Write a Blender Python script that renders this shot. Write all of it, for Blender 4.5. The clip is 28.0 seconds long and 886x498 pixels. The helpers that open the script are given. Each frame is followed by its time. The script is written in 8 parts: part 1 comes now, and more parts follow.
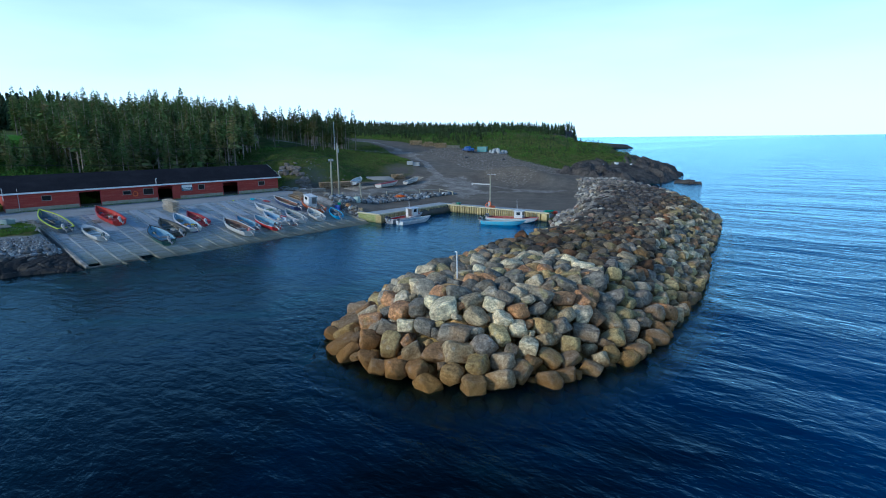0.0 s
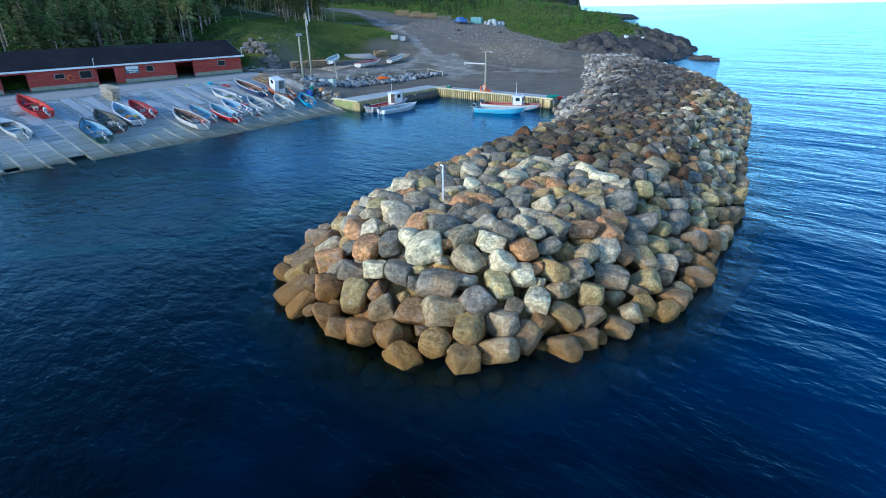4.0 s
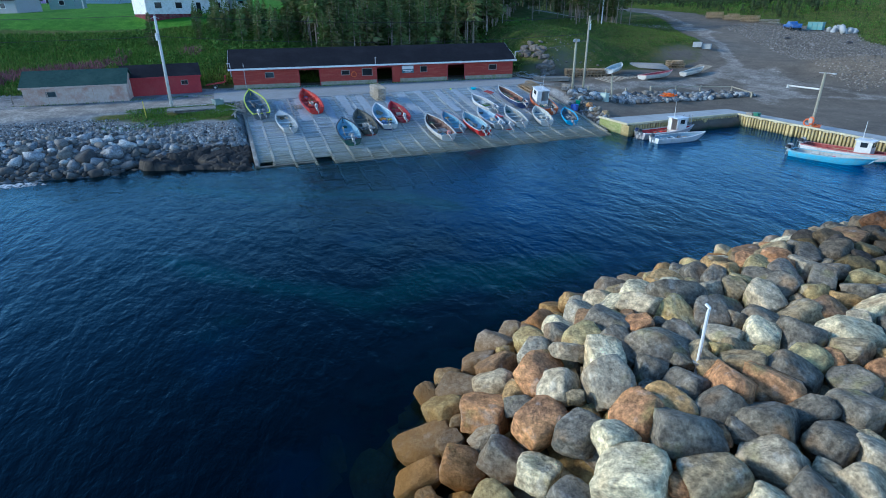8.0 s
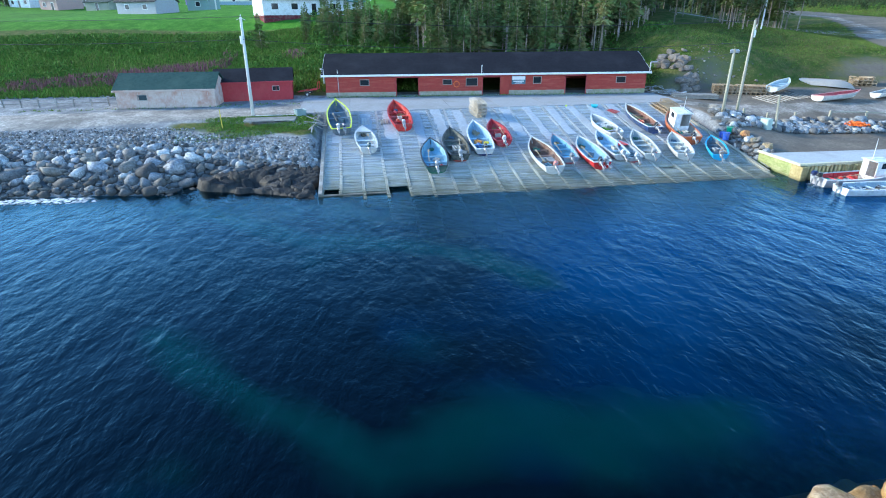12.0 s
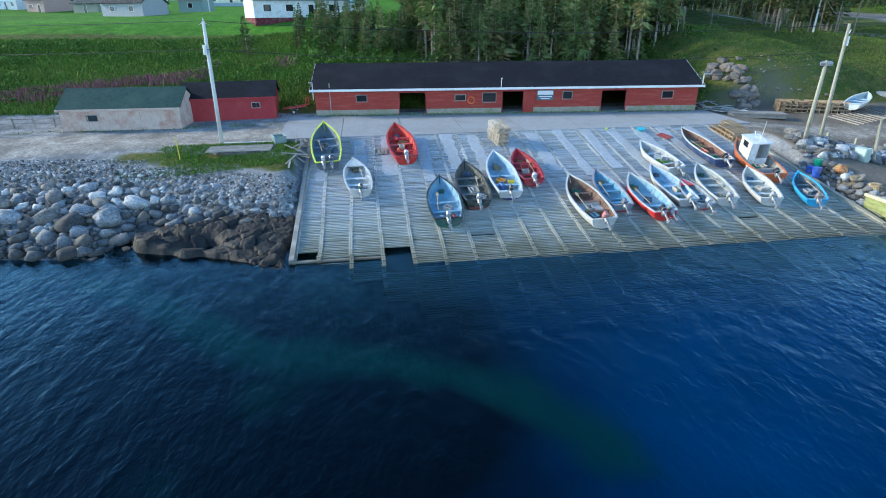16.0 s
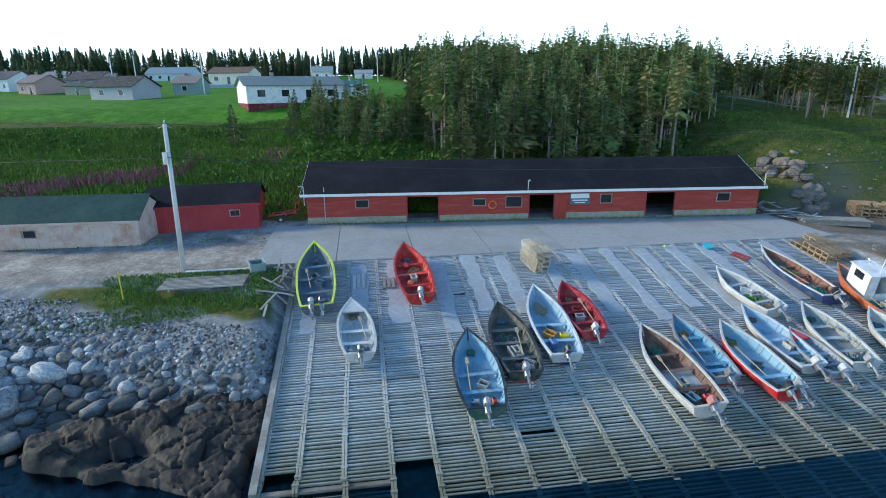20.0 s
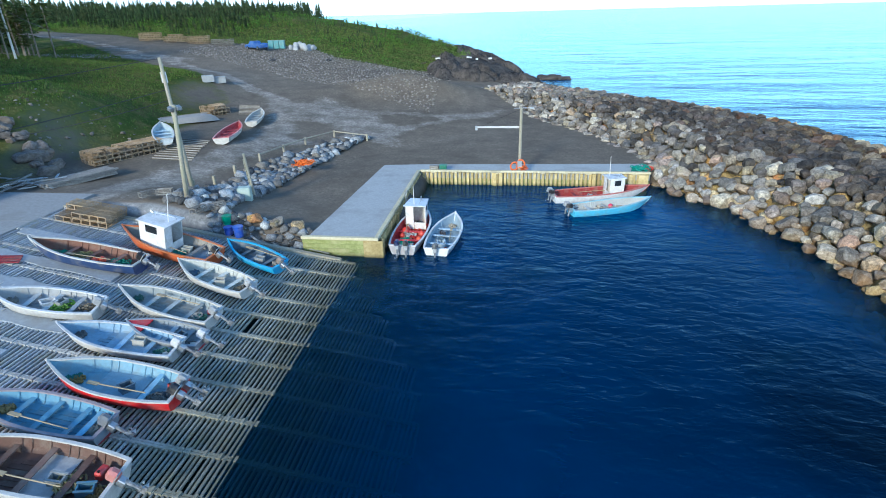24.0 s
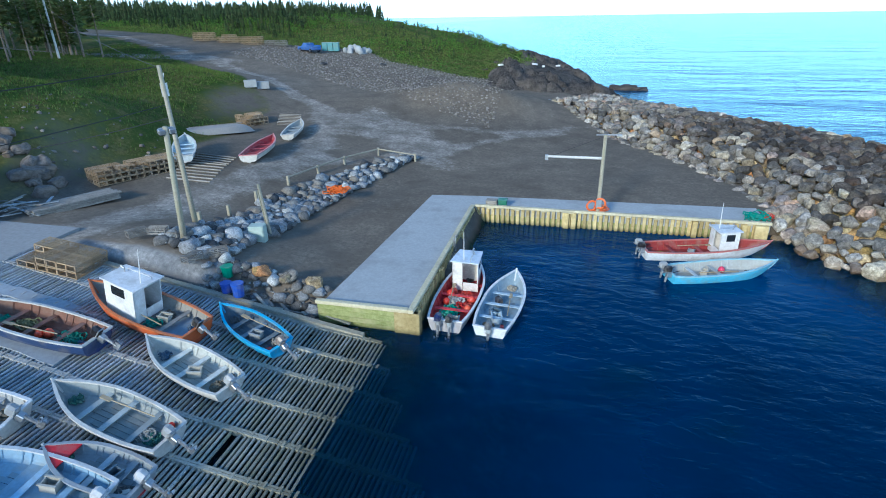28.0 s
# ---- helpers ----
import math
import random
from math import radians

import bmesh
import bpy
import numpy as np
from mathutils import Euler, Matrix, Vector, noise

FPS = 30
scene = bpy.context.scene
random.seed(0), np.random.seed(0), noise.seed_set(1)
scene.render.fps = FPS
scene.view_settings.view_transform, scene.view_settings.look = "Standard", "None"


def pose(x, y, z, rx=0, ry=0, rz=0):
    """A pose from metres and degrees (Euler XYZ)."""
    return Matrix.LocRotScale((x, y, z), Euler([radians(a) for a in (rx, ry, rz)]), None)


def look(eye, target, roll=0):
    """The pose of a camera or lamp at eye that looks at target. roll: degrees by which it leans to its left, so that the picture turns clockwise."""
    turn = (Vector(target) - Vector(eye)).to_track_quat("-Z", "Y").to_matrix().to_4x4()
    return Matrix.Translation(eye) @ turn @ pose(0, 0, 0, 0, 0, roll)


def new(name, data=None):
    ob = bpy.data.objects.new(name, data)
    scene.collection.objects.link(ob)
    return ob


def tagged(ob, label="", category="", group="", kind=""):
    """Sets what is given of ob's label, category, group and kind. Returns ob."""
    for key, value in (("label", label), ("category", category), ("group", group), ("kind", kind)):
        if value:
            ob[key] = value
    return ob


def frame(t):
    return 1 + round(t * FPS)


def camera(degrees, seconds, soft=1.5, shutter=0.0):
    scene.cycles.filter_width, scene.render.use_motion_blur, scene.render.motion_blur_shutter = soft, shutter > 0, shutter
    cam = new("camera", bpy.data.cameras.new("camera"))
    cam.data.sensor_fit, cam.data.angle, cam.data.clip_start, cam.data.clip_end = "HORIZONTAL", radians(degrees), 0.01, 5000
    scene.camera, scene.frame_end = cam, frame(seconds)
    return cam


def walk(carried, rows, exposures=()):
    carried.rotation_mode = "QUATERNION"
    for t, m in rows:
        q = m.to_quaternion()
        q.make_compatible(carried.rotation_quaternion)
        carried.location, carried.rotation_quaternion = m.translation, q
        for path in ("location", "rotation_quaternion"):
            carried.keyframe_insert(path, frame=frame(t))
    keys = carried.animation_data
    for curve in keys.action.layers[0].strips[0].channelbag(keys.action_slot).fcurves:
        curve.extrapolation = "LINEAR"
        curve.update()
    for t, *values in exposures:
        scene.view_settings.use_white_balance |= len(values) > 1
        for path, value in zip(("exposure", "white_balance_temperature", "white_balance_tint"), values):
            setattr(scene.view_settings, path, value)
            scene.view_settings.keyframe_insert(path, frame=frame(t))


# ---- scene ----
cam = camera(78.7, 28.0, soft=1.0)
METRES, EYE, TILT, LEAN, TURN = 70.0, 13.2, 0.0, 0.0, 38.1
PATH = [
    (0, (0.888, 1.021, 12.387), (-0.38, 2.513, 11.984), -0.7),
    (0.5, (0.396, 1.575, 12.342), (-0.845, 3.046, 11.798), -0.8),
    (1, (-0.176, 2.213, 12.278), (-1.382, 3.652, 11.59), -0.8),
    (1.5, (-0.795, 3.145, 12.246), (-1.978, 4.557, 11.466), -1.0),
    (2, (-1.408, 4.088, 12.176), (-2.584, 5.491, 11.372), -1.1),
    (2.5, (-1.961, 4.908, 12.131), (-3.136, 6.313, 11.328), -1.0),
    (4.5, (-4.823, 8.784, 12.362), (-5.989, 10.186, 11.539), -1.0),
    (5, (-5.584, 9.852, 12.524), (-6.75, 11.251, 11.698), -1.3),
    (5.5, (-6.468, 10.938, 12.57), (-7.711, 12.271, 11.747), -1.2),
    (6, (-7.39, 12.055, 12.59), (-8.717, 13.307, 11.769), -0.9),
    (6.5, (-8.307, 13.163, 12.631), (-9.755, 14.275, 11.815), -0.8),
    (7, (-9.228, 14.125, 12.692), (-10.779, 15.088, 11.877), -0.7),
    (7.5, (-10.209, 15.15, 12.681), (-11.847, 15.961, 11.869), -0.6),
    (8, (-11.284, 16.204, 12.572), (-12.986, 16.873, 11.763), -0.5),
    (8.5, (-12.316, 17.063, 12.444), (-14.06, 17.62, 11.641), -0.5),
    (9, (-13.435, 17.927, 12.342), (-15.193, 18.445, 11.542), -0.4),
    (9.5, (-14.583, 18.587, 12.295), (-16.359, 19.042, 11.497), -0.4),
    (10, (-15.774, 19.079, 12.201), (-17.572, 19.446, 11.407), -0.3),
    (10.5, (-17.091, 19.571, 12.283), (-18.895, 19.902, 11.486), -0.2),
    (11, (-18.41, 20.131, 12.353), (-20.217, 20.44, 11.554), -0.3),
    (11.5, (-19.608, 20.552, 12.436), (-21.418, 20.849, 11.637), -0.2),
    (12, (-20.836, 21.091, 12.495), (-22.647, 21.375, 11.695), -0.3),
    (12.5, (-22.122, 21.533, 12.575), (-23.933, 21.809, 11.774), -0.3),
    (14.5, (-27.74, 22.412, 12.693), (-29.556, 22.66, 11.892), -0.4),
    (15, (-29.194, 22.516, 12.631), (-31.011, 22.765, 11.833), -0.4),
    (15.5, (-30.763, 22.484, 12.537), (-32.58, 22.738, 11.741), -0.3),
    (16, (-32.228, 22.598, 12.629), (-34.045, 22.852, 11.832), -0.4),
    (16.5, (-33.751, 22.661, 12.648), (-35.567, 22.917, 11.85), -0.4),
    (17, (-35.318, 22.556, 12.605), (-37.134, 22.818, 11.808), -0.4),
    (17.5, (-36.756, 22.78, 13.085), (-38.569, 23.035, 12.28), -0.4),
    (18, (-38.151, 22.797, 13.372), (-39.965, 23.052, 12.569), -0.4),
    (18.5, (-39.488, 22.771, 13.521), (-41.305, 23.027, 12.724), -0.4),
    (19, (-40.763, 22.671, 13.797), (-42.58, 22.931, 13.003), -0.4),
    (19.5, (-42.035, 22.692, 14.031), (-43.894, 22.959, 13.345), -0.4),
    (20, (-43.315, 22.556, 14.073), (-45.213, 22.834, 13.508), -0.5),
    (20.5, (-44.263, 22.888, 14.292), (-46.117, 23.374, 13.721), -0.7),
    (21, (-45.31, 23.087, 14.325), (-46.938, 24.091, 13.742), -1.5),
    (21.5, (-46.512, 22.66, 14.476), (-47.705, 24.146, 13.869), -1.3),
    (22, (-47.154, 22.965, 14.48), (-47.834, 24.721, 13.806), -1.5),
    (22.5, (-48.148, 23.94, 14.526), (-48.463, 25.749, 13.734), -3.1),
    (24.5, (-49.796, 26.58, 13.955), (-50.049, 28.393, 13.15), -1.5),
    (25, (-49.831, 27.681, 13.939), (-50.14, 29.487, 13.137), -1.4),
    (25.5, (-50.324, 28.682, 13.844), (-50.662, 30.485, 13.046), -1.2),
    (26, (-50.579, 29.824, 13.819), (-50.951, 31.621, 13.023), -1.0),
    (26.5, (-50.753, 30.954, 13.81), (-51.145, 32.747, 13.017), -0.9),
    (27, (-50.915, 32.204, 13.904), (-51.324, 33.992, 13.109), -0.9),
    (27.5, (-51.04, 33.414, 13.994), (-51.468, 35.198, 13.198), -1.0),
    (28, (-51.278, 34.771, 13.955), (-51.719, 36.553, 13.162), -0.9),
]
EXPOSURES = [(0.0, 0.1, 5050), (1.0, 0.4, 5050), (2.0, 0.85, 5000), (5.0, 0.8, 5000), (6.0, 0.4, 5050), (7.0, 0.15, 5000), (8.0, 0.7, 5050), (9.0, 1.3, 5100), (10.0, 1.55, 5200), (11.0, 1.75, 5350), (12.5, 1.7, 5450), (15.0, 1.45, 5650), (17.0, 1.28, 5800), (18.0, 1.12, 5800), (20.0, 1.0, 5850), (21.0, 1.1, 5850), (22.0, 0.85, 5500), (25.0, 1.0, 5450), (28.0, 0.78, 5300)]
walk(cam, [(t, look(eye, target, roll)) for t, eye, target, roll in PATH], [(t, e, k, 6) for t, e, k in EXPOSURES])

# ---- world, sun, exposure ----
SUN_EL, SUN_AZ = radians(22), Vector((-0.35, -0.94))
world = bpy.data.worlds.new("sky")
scene.world = world
world.use_nodes = True
wn, wl = world.node_tree.nodes, world.node_tree.links
wn.clear()
sky = wn.new("ShaderNodeTexSky")
sky.sky_type, sky.sun_disc = "NISHITA", False
sky.sun_elevation, sky.sun_rotation = SUN_EL, math.atan2(SUN_AZ.x, SUN_AZ.y)
sky.air_density, sky.dust_density, sky.ozone_density = 1.0, 0.5, 2.0
bg, wout = wn.new("ShaderNodeBackground"), wn.new("ShaderNodeOutputWorld")
bg.inputs["Strength"].default_value = 0.1
# thin bright haze low over the whole horizon
wtc, wsep, wrng, wmix = wn.new("ShaderNodeTexCoord"), wn.new("ShaderNodeSeparateXYZ"), wn.new("ShaderNodeMapRange"), wn.new("ShaderNodeMix")
wl.new(wtc.outputs["Generated"], wsep.inputs[0])
wl.new(wsep.outputs[2], wrng.inputs[0])
wrng.inputs[1].default_value, wrng.inputs[2].default_value, wrng.inputs[3].default_value, wrng.inputs[4].default_value = 0.0, 0.44, 0.92, 0.0
wrng.interpolation_type = "SMOOTHSTEP"
wcl = wn.new("ShaderNodeTexNoise")
wcl.inputs["Scale"].default_value, wcl.inputs["Detail"].default_value = 2.2, 6
wmap = wn.new("ShaderNodeMapping")
wmap.inputs["Scale"].default_value = (1, 1, 5)
wl.new(wtc.outputs["Generated"], wmap.inputs[0])
wl.new(wmap.outputs[0], wcl.inputs["Vector"])
wadd = wn.new("ShaderNodeMath")
wadd.operation = "MULTIPLY_ADD"
wl.new(wcl.outputs[0], wadd.inputs[0])
wadd.inputs[1].default_value = 0.18
wl.new(wsep.outputs[2], wadd.inputs[2])
wsub = wn.new("ShaderNodeMath")
wsub.operation = "SUBTRACT"
wl.new(wadd.outputs[0], wsub.inputs[0])
wsub.inputs[1].default_value = 0.09
wl.new(wsub.outputs[0], wrng.inputs[0])
wmix.data_type = "RGBA"
wl.new(wrng.outputs[0], wmix.inputs[0])
wtint = wn.new("ShaderNodeMix")
wtint.data_type, wtint.blend_type = "RGBA", "MULTIPLY"
wtint.inputs[0].default_value, wtint.inputs[7].default_value = 1.0, (1.0, 1.3, 1.42, 1)
wl.new(sky.outputs[0], wtint.inputs[6])
wl.new(wtint.outputs[2], wmix.inputs[6])
wmix.inputs[7].default_value = (10.5, 12.4, 13.4, 1)
wl.new(wmix.outputs[2], bg.inputs[0])
wl.new(bg.outputs[0], wout.inputs[0])
sun = new("sun", bpy.data.lights.new("sun", "SUN"))
sun.data.energy, sun.data.angle, sun.data.color = 2.3, radians(10), (1.0, 0.84, 0.6)
sun.matrix_world = look((SUN_AZ.x * 50, SUN_AZ.y * 50, 50 * math.tan(SUN_EL)), (0, 0, 0))

# ---- materials ----
def mat(name, a, b=None, c=None, rough=0.85, metal=0.0, fine=12.0, broad=0.6, bump=0.3, depth=0.02, vary=0.0, pick="object", tint=None, coords="Object"):
    """A worn surface: two colours by fine grain, a third by broad stains, relief, and a change of value from piece to piece."""
    m = bpy.data.materials.new(name)
    m.use_nodes = True
    n, l = m.node_tree.nodes, m.node_tree.links
    n.clear()
    out, sh = n.new("ShaderNodeOutputMaterial"), n.new("ShaderNodeBsdfPrincipled")
    l.new(sh.outputs[0], out.inputs[0])
    tc = n.new("ShaderNodeTexCoord")
    info = n.new("ShaderNodeObjectInfo") if pick == "object" else n.new("ShaderNodeNewGeometry")
    rnd = info.outputs["Random"] if pick == "object" else info.outputs["Random Per Island"]
    shift = n.new("ShaderNodeVectorMath")
    shift.operation = "MULTIPLY_ADD"
    l.new(rnd, shift.inputs[0])
    shift.inputs[1].default_value = (37.0, 91.0, 53.0)
    l.new(tc.outputs[coords], shift.inputs[2])
    f, g = n.new("ShaderNodeTexNoise"), n.new("ShaderNodeTexNoise")
    for tex, sc, det in ((f, fine, 8), (g, broad, 5)):
        tex.inputs["Scale"].default_value, tex.inputs["Detail"].default_value, tex.inputs["Roughness"].default_value = sc, det, 0.65
        l.new(shift.outputs[0], tex.inputs["Vector"])

    def mix(fac, x, y, kind="MIX"):
        q = n.new("ShaderNodeMix")
        q.data_type, q.blend_type = "RGBA", kind
        for sock, v in ((0, fac), (6, x), (7, y)):
            if isinstance(v, (tuple, float, int)):
                q.inputs[sock].default_value = v if sock == 0 else (*v, 1)
            else:
                l.new(v, q.inputs[sock])
        return q.outputs[2]

    def ramp(src, lo, hi):
        q = n.new("ShaderNodeMapRange")
        q.inputs[1].default_value, q.inputs[2].default_value = lo, hi
        l.new(src, q.inputs[0])
        return q.outputs[0]

    b, c = b or tuple(x * 0.7 for x in a), c or a
    col = mix(ramp(f.outputs[0], 0.35, 0.65), a, b)
    col = mix(ramp(g.outputs[0], 0.48, 0.68), col, c)
    if tint:
        cr = n.new("ShaderNodeValToRGB")
        cr.color_ramp.interpolation = "CONSTANT"
        while len(cr.color_ramp.elements) < len(tint):
            cr.color_ramp.elements.new(0.5)
        for i, (e, t) in enumerate(zip(cr.color_ramp.elements, tint)):
            e.position, e.color = i / (len(tint) - 1), (*t, 1)
        l.new(rnd, cr.inputs[0])
        col = mix(0.75, col, cr.outputs[0], "MIX")
        col = mix(0.9, col, mix(ramp(f.outputs[0], 0.34, 0.66), (0.4, 0.39, 0.38), (1.5, 1.46, 1.38)), "MULTIPLY")
        col = mix(0.5, col, mix(ramp(g.outputs[0], 0.35, 0.6), (0.55, 0.5, 0.42), (1.3, 1.3, 1.28)), "MULTIPLY")
    if vary:
        q = n.new("ShaderNodeMapRange")
        q.inputs[3].default_value, q.inputs[4].default_value = 1 - vary, 1 + vary
        l.new(rnd, q.inputs[0])
        cmb = n.new("ShaderNodeCombineColor")
        for i in range(3):
            l.new(q.outputs[0], cmb.inputs[i])
        col = mix(1.0, col, cmb.outputs[0], "MULTIPLY")
    l.new(col, sh.inputs["Base Color"])
    sh.inputs["Roughness"].default_value, sh.inputs["Metallic"].default_value = rough, metal
    sh.inputs["Specular IOR Level"].default_value = 0.12 if rough > 0.78 else 0.5
    if bump:
        bp = n.new("ShaderNodeBump")
        bp.inputs["Strength"].default_value, bp.inputs["Distance"].default_value = bump, depth
        l.new(f.outputs[0], bp.inputs["Height"])
        l.new(bp.outputs[0], sh.inputs["Normal"])
    return m


def paint(name, rgb, worn=(0.32, 0.3, 0.27), rough=0.5, broad=2.0):
    """Weathered boat or house paint over the bare surface."""
    return mat(name, rgb, tuple(x * 0.86 for x in rgb), tuple(0.8 * x + 0.2 * y for x, y in zip(rgb, worn)), rough, fine=9, broad=broad, bump=0.12, depth=0.01)


def boulder_mat(name, pick):
    """Granite boulders: grey, tan and rusty, with a brown weed line near the water."""
    m = mat(name, (0.3, 0.29, 0.27), (0.2, 0.19, 0.17), (0.33, 0.25, 0.15), 0.82, fine=3.2, broad=0.7, bump=1.0, depth=0.12, vary=0.3, pick=pick,
            tint=((0.232, 0.211, 0.173), (0.536, 0.421, 0.249), (0.38, 0.297, 0.172), (0.635, 0.532, 0.365), (0.282, 0.247, 0.206), (0.564, 0.356, 0.133), (0.423, 0.372, 0.278), (0.186, 0.169, 0.139), (0.465, 0.219, 0.082), (0.666, 0.583, 0.385), (0.423, 0.339, 0.145), (0.19, 0.095, 0.034), (0.125, 0.114, 0.093), (0.314, 0.238, 0.086), (0.399, 0.38, 0.333)))
    n, l = m.node_tree.nodes, m.node_tree.links
    sh = next(x for x in n if x.type == "BSDF_PRINCIPLED")
    col = sh.inputs["Base Color"].links[0].from_socket
    geo, sep, tex = n.new("ShaderNodeNewGeometry"), n.new("ShaderNodeSeparateXYZ"), n.new("ShaderNodeTexNoise")
    l.new(geo.outputs["Position"], sep.inputs[0])
    l.new(geo.outputs["Position"], tex.inputs["Vector"])
    tex.inputs["Scale"].default_value, tex.inputs["Detail"].default_value = 0.9, 4
    add, rng, q = n.new("ShaderNodeMath"), n.new("ShaderNodeMapRange"), n.new("ShaderNodeMix")
    add.operation = "MULTIPLY_ADD"
    l.new(tex.outputs[0], add.inputs[0])
    add.inputs[1].default_value = -1.6
    # the weed climbs higher on the exposed tip than inside the harbour
    climb = n.new("ShaderNodeMath")
    climb.operation = "MULTIPLY_ADD"
    l.new(sep.outputs[1], climb.inputs[0])
    climb.inputs[1].default_value = 0.03
    l.new(sep.outputs[2], climb.inputs[2])
    l.new(climb.outputs[0], add.inputs[2])
    rng.inputs[1].default_value, rng.inputs[2].default_value, rng.inputs[3].default_value, rng.inputs[4].default_value = 0.1, 2.1, 0.85, 0.0
    l.new(add.outputs[0], rng.inputs[0])
    q.data_type = "RGBA"
    q.inputs[7].default_value = (0.21, 0.1, 0.02, 1)
    l.new(rng.outputs[0], q.inputs[0])
    l.new(col, q.inputs[6])
    # rust streaks and pale lichen
    for seed, sc, lo, hi, rgb, amount in ((3.1, 0.55, 0.56, 0.66, (0.4, 0.21, 0.07), 0.36), (9.7, 1.7, 0.6, 0.68, (0.5, 0.48, 0.43), 0.3), (17.3, 0.9, 0.6, 0.7, (0.3, 0.27, 0.1), 0.5)):
        tx, rg, qq, off = n.new("ShaderNodeTexNoise"), n.new("ShaderNodeMapRange"), n.new("ShaderNodeMix"), n.new("ShaderNodeVectorMath")
        off.inputs[1].default_value = (seed, seed * 2, seed * 3)
        l.new(geo.outputs["Position"], off.inputs[0])
        l.new(off.outputs[0], tx.inputs["Vector"])
        tx.inputs["Scale"].default_value, tx.inputs["Detail"].default_value = sc, 6
        l.new(tx.outputs[0], rg.inputs[0])
        rg.inputs[1].default_value, rg.inputs[2].default_value, rg.inputs[4].default_value = lo, hi, amount
        qq.data_type = "RGBA"
        l.new(rg.outputs[0], qq.inputs[0])
        l.new(col, qq.inputs[6])
        qq.inputs[7].default_value = (*rgb, 1)
        col = qq.outputs[2]
    # fine crystal speckle
    sp, sr, sq = n.new("ShaderNodeTexNoise"), n.new("ShaderNodeMapRange"), n.new("ShaderNodeVectorMath")
    sp.inputs["Scale"].default_value, sp.inputs["Detail"].default_value, sp.inputs["Roughness"].default_value = 9.0, 6, 0.75
    l.new(geo.outputs["Position"], sp.inputs["Vector"])
    l.new(sp.outputs[0], sr.inputs[0])
    sr.inputs[1].default_value, sr.inputs[2].default_value, sr.inputs[3].default_value, sr.inputs[4].default_value = 0.34, 0.66, 0.55, 1.42
    sq.operation = "SCALE"
    l.new(col, sq.inputs[0])
    l.new(sr.outputs[0], sq.inputs["Scale"])
    col = sq.outputs[0]
    # darker stones over the crown of the heap, by the dusky mask
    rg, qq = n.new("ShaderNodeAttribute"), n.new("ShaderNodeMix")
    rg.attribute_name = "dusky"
    warm = n.new("ShaderNodeHueSaturation")
    warm.inputs["Saturation"].default_value, warm.inputs["Value"].default_value = 1.0, 1.06
    l.new(col, warm.inputs["Color"])
    col = warm.outputs[0]
    # far harbour-side stones turn greyer and darker by the cool mask
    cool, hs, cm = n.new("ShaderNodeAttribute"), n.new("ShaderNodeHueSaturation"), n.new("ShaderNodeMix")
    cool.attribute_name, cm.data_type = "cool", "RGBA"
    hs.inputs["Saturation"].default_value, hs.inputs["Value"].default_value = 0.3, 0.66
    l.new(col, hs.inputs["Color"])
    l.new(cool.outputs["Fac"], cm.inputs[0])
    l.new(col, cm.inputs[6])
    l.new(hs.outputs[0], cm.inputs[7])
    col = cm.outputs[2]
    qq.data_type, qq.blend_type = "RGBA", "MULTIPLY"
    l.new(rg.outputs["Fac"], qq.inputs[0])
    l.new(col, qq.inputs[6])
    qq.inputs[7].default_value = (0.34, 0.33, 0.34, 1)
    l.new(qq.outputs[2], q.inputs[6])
    l.new(q.outputs[2], sh.inputs["Base Color"])
    return m


def weed_line(m, low, high, rgb, amount=0.85):
    """Slime and weed up to the tide mark, with a ragged edge."""
    n, l = m.node_tree.nodes, m.node_tree.links
    sh = next(x for x in n if x.type == "BSDF_PRINCIPLED")
    col = sh.inputs["Base Color"].links[0].from_socket
    geo, sep, tex, add, rng, q = (n.new("ShaderNode" + k) for k in ("NewGeometry", "SeparateXYZ", "TexNoise", "Math", "MapRange", "Mix"))
    l.new(geo.outputs["Position"], sep.inputs[0])
    l.new(geo.outputs["Position"], tex.inputs["Vector"])
    tex.inputs["Scale"].default_value, tex.inputs["Detail"].default_value = 0.8, 5
    add.operation = "MULTIPLY_ADD"
    l.new(tex.outputs[0], add.inputs[0])
    add.inputs[1].default_value = -(high - low)
    l.new(sep.outputs[2], add.inputs[2])
    rng.inputs[1].default_value, rng.inputs[2].default_value, rng.inputs[3].default_value, rng.inputs[4].default_value = low - 0.5 * (high - low), high - 0.5 * (high - low), amount, 0.0
    l.new(add.outputs[0], rng.inputs[0])
    q.data_type = "RGBA"
    l.new(rng.outputs[0], q.inputs[0])
    l.new(col, q.inputs[6])
    q.inputs[7].default_value = (*rgb, 1)
    l.new(q.outputs[2], sh.inputs["Base Color"])
    return m


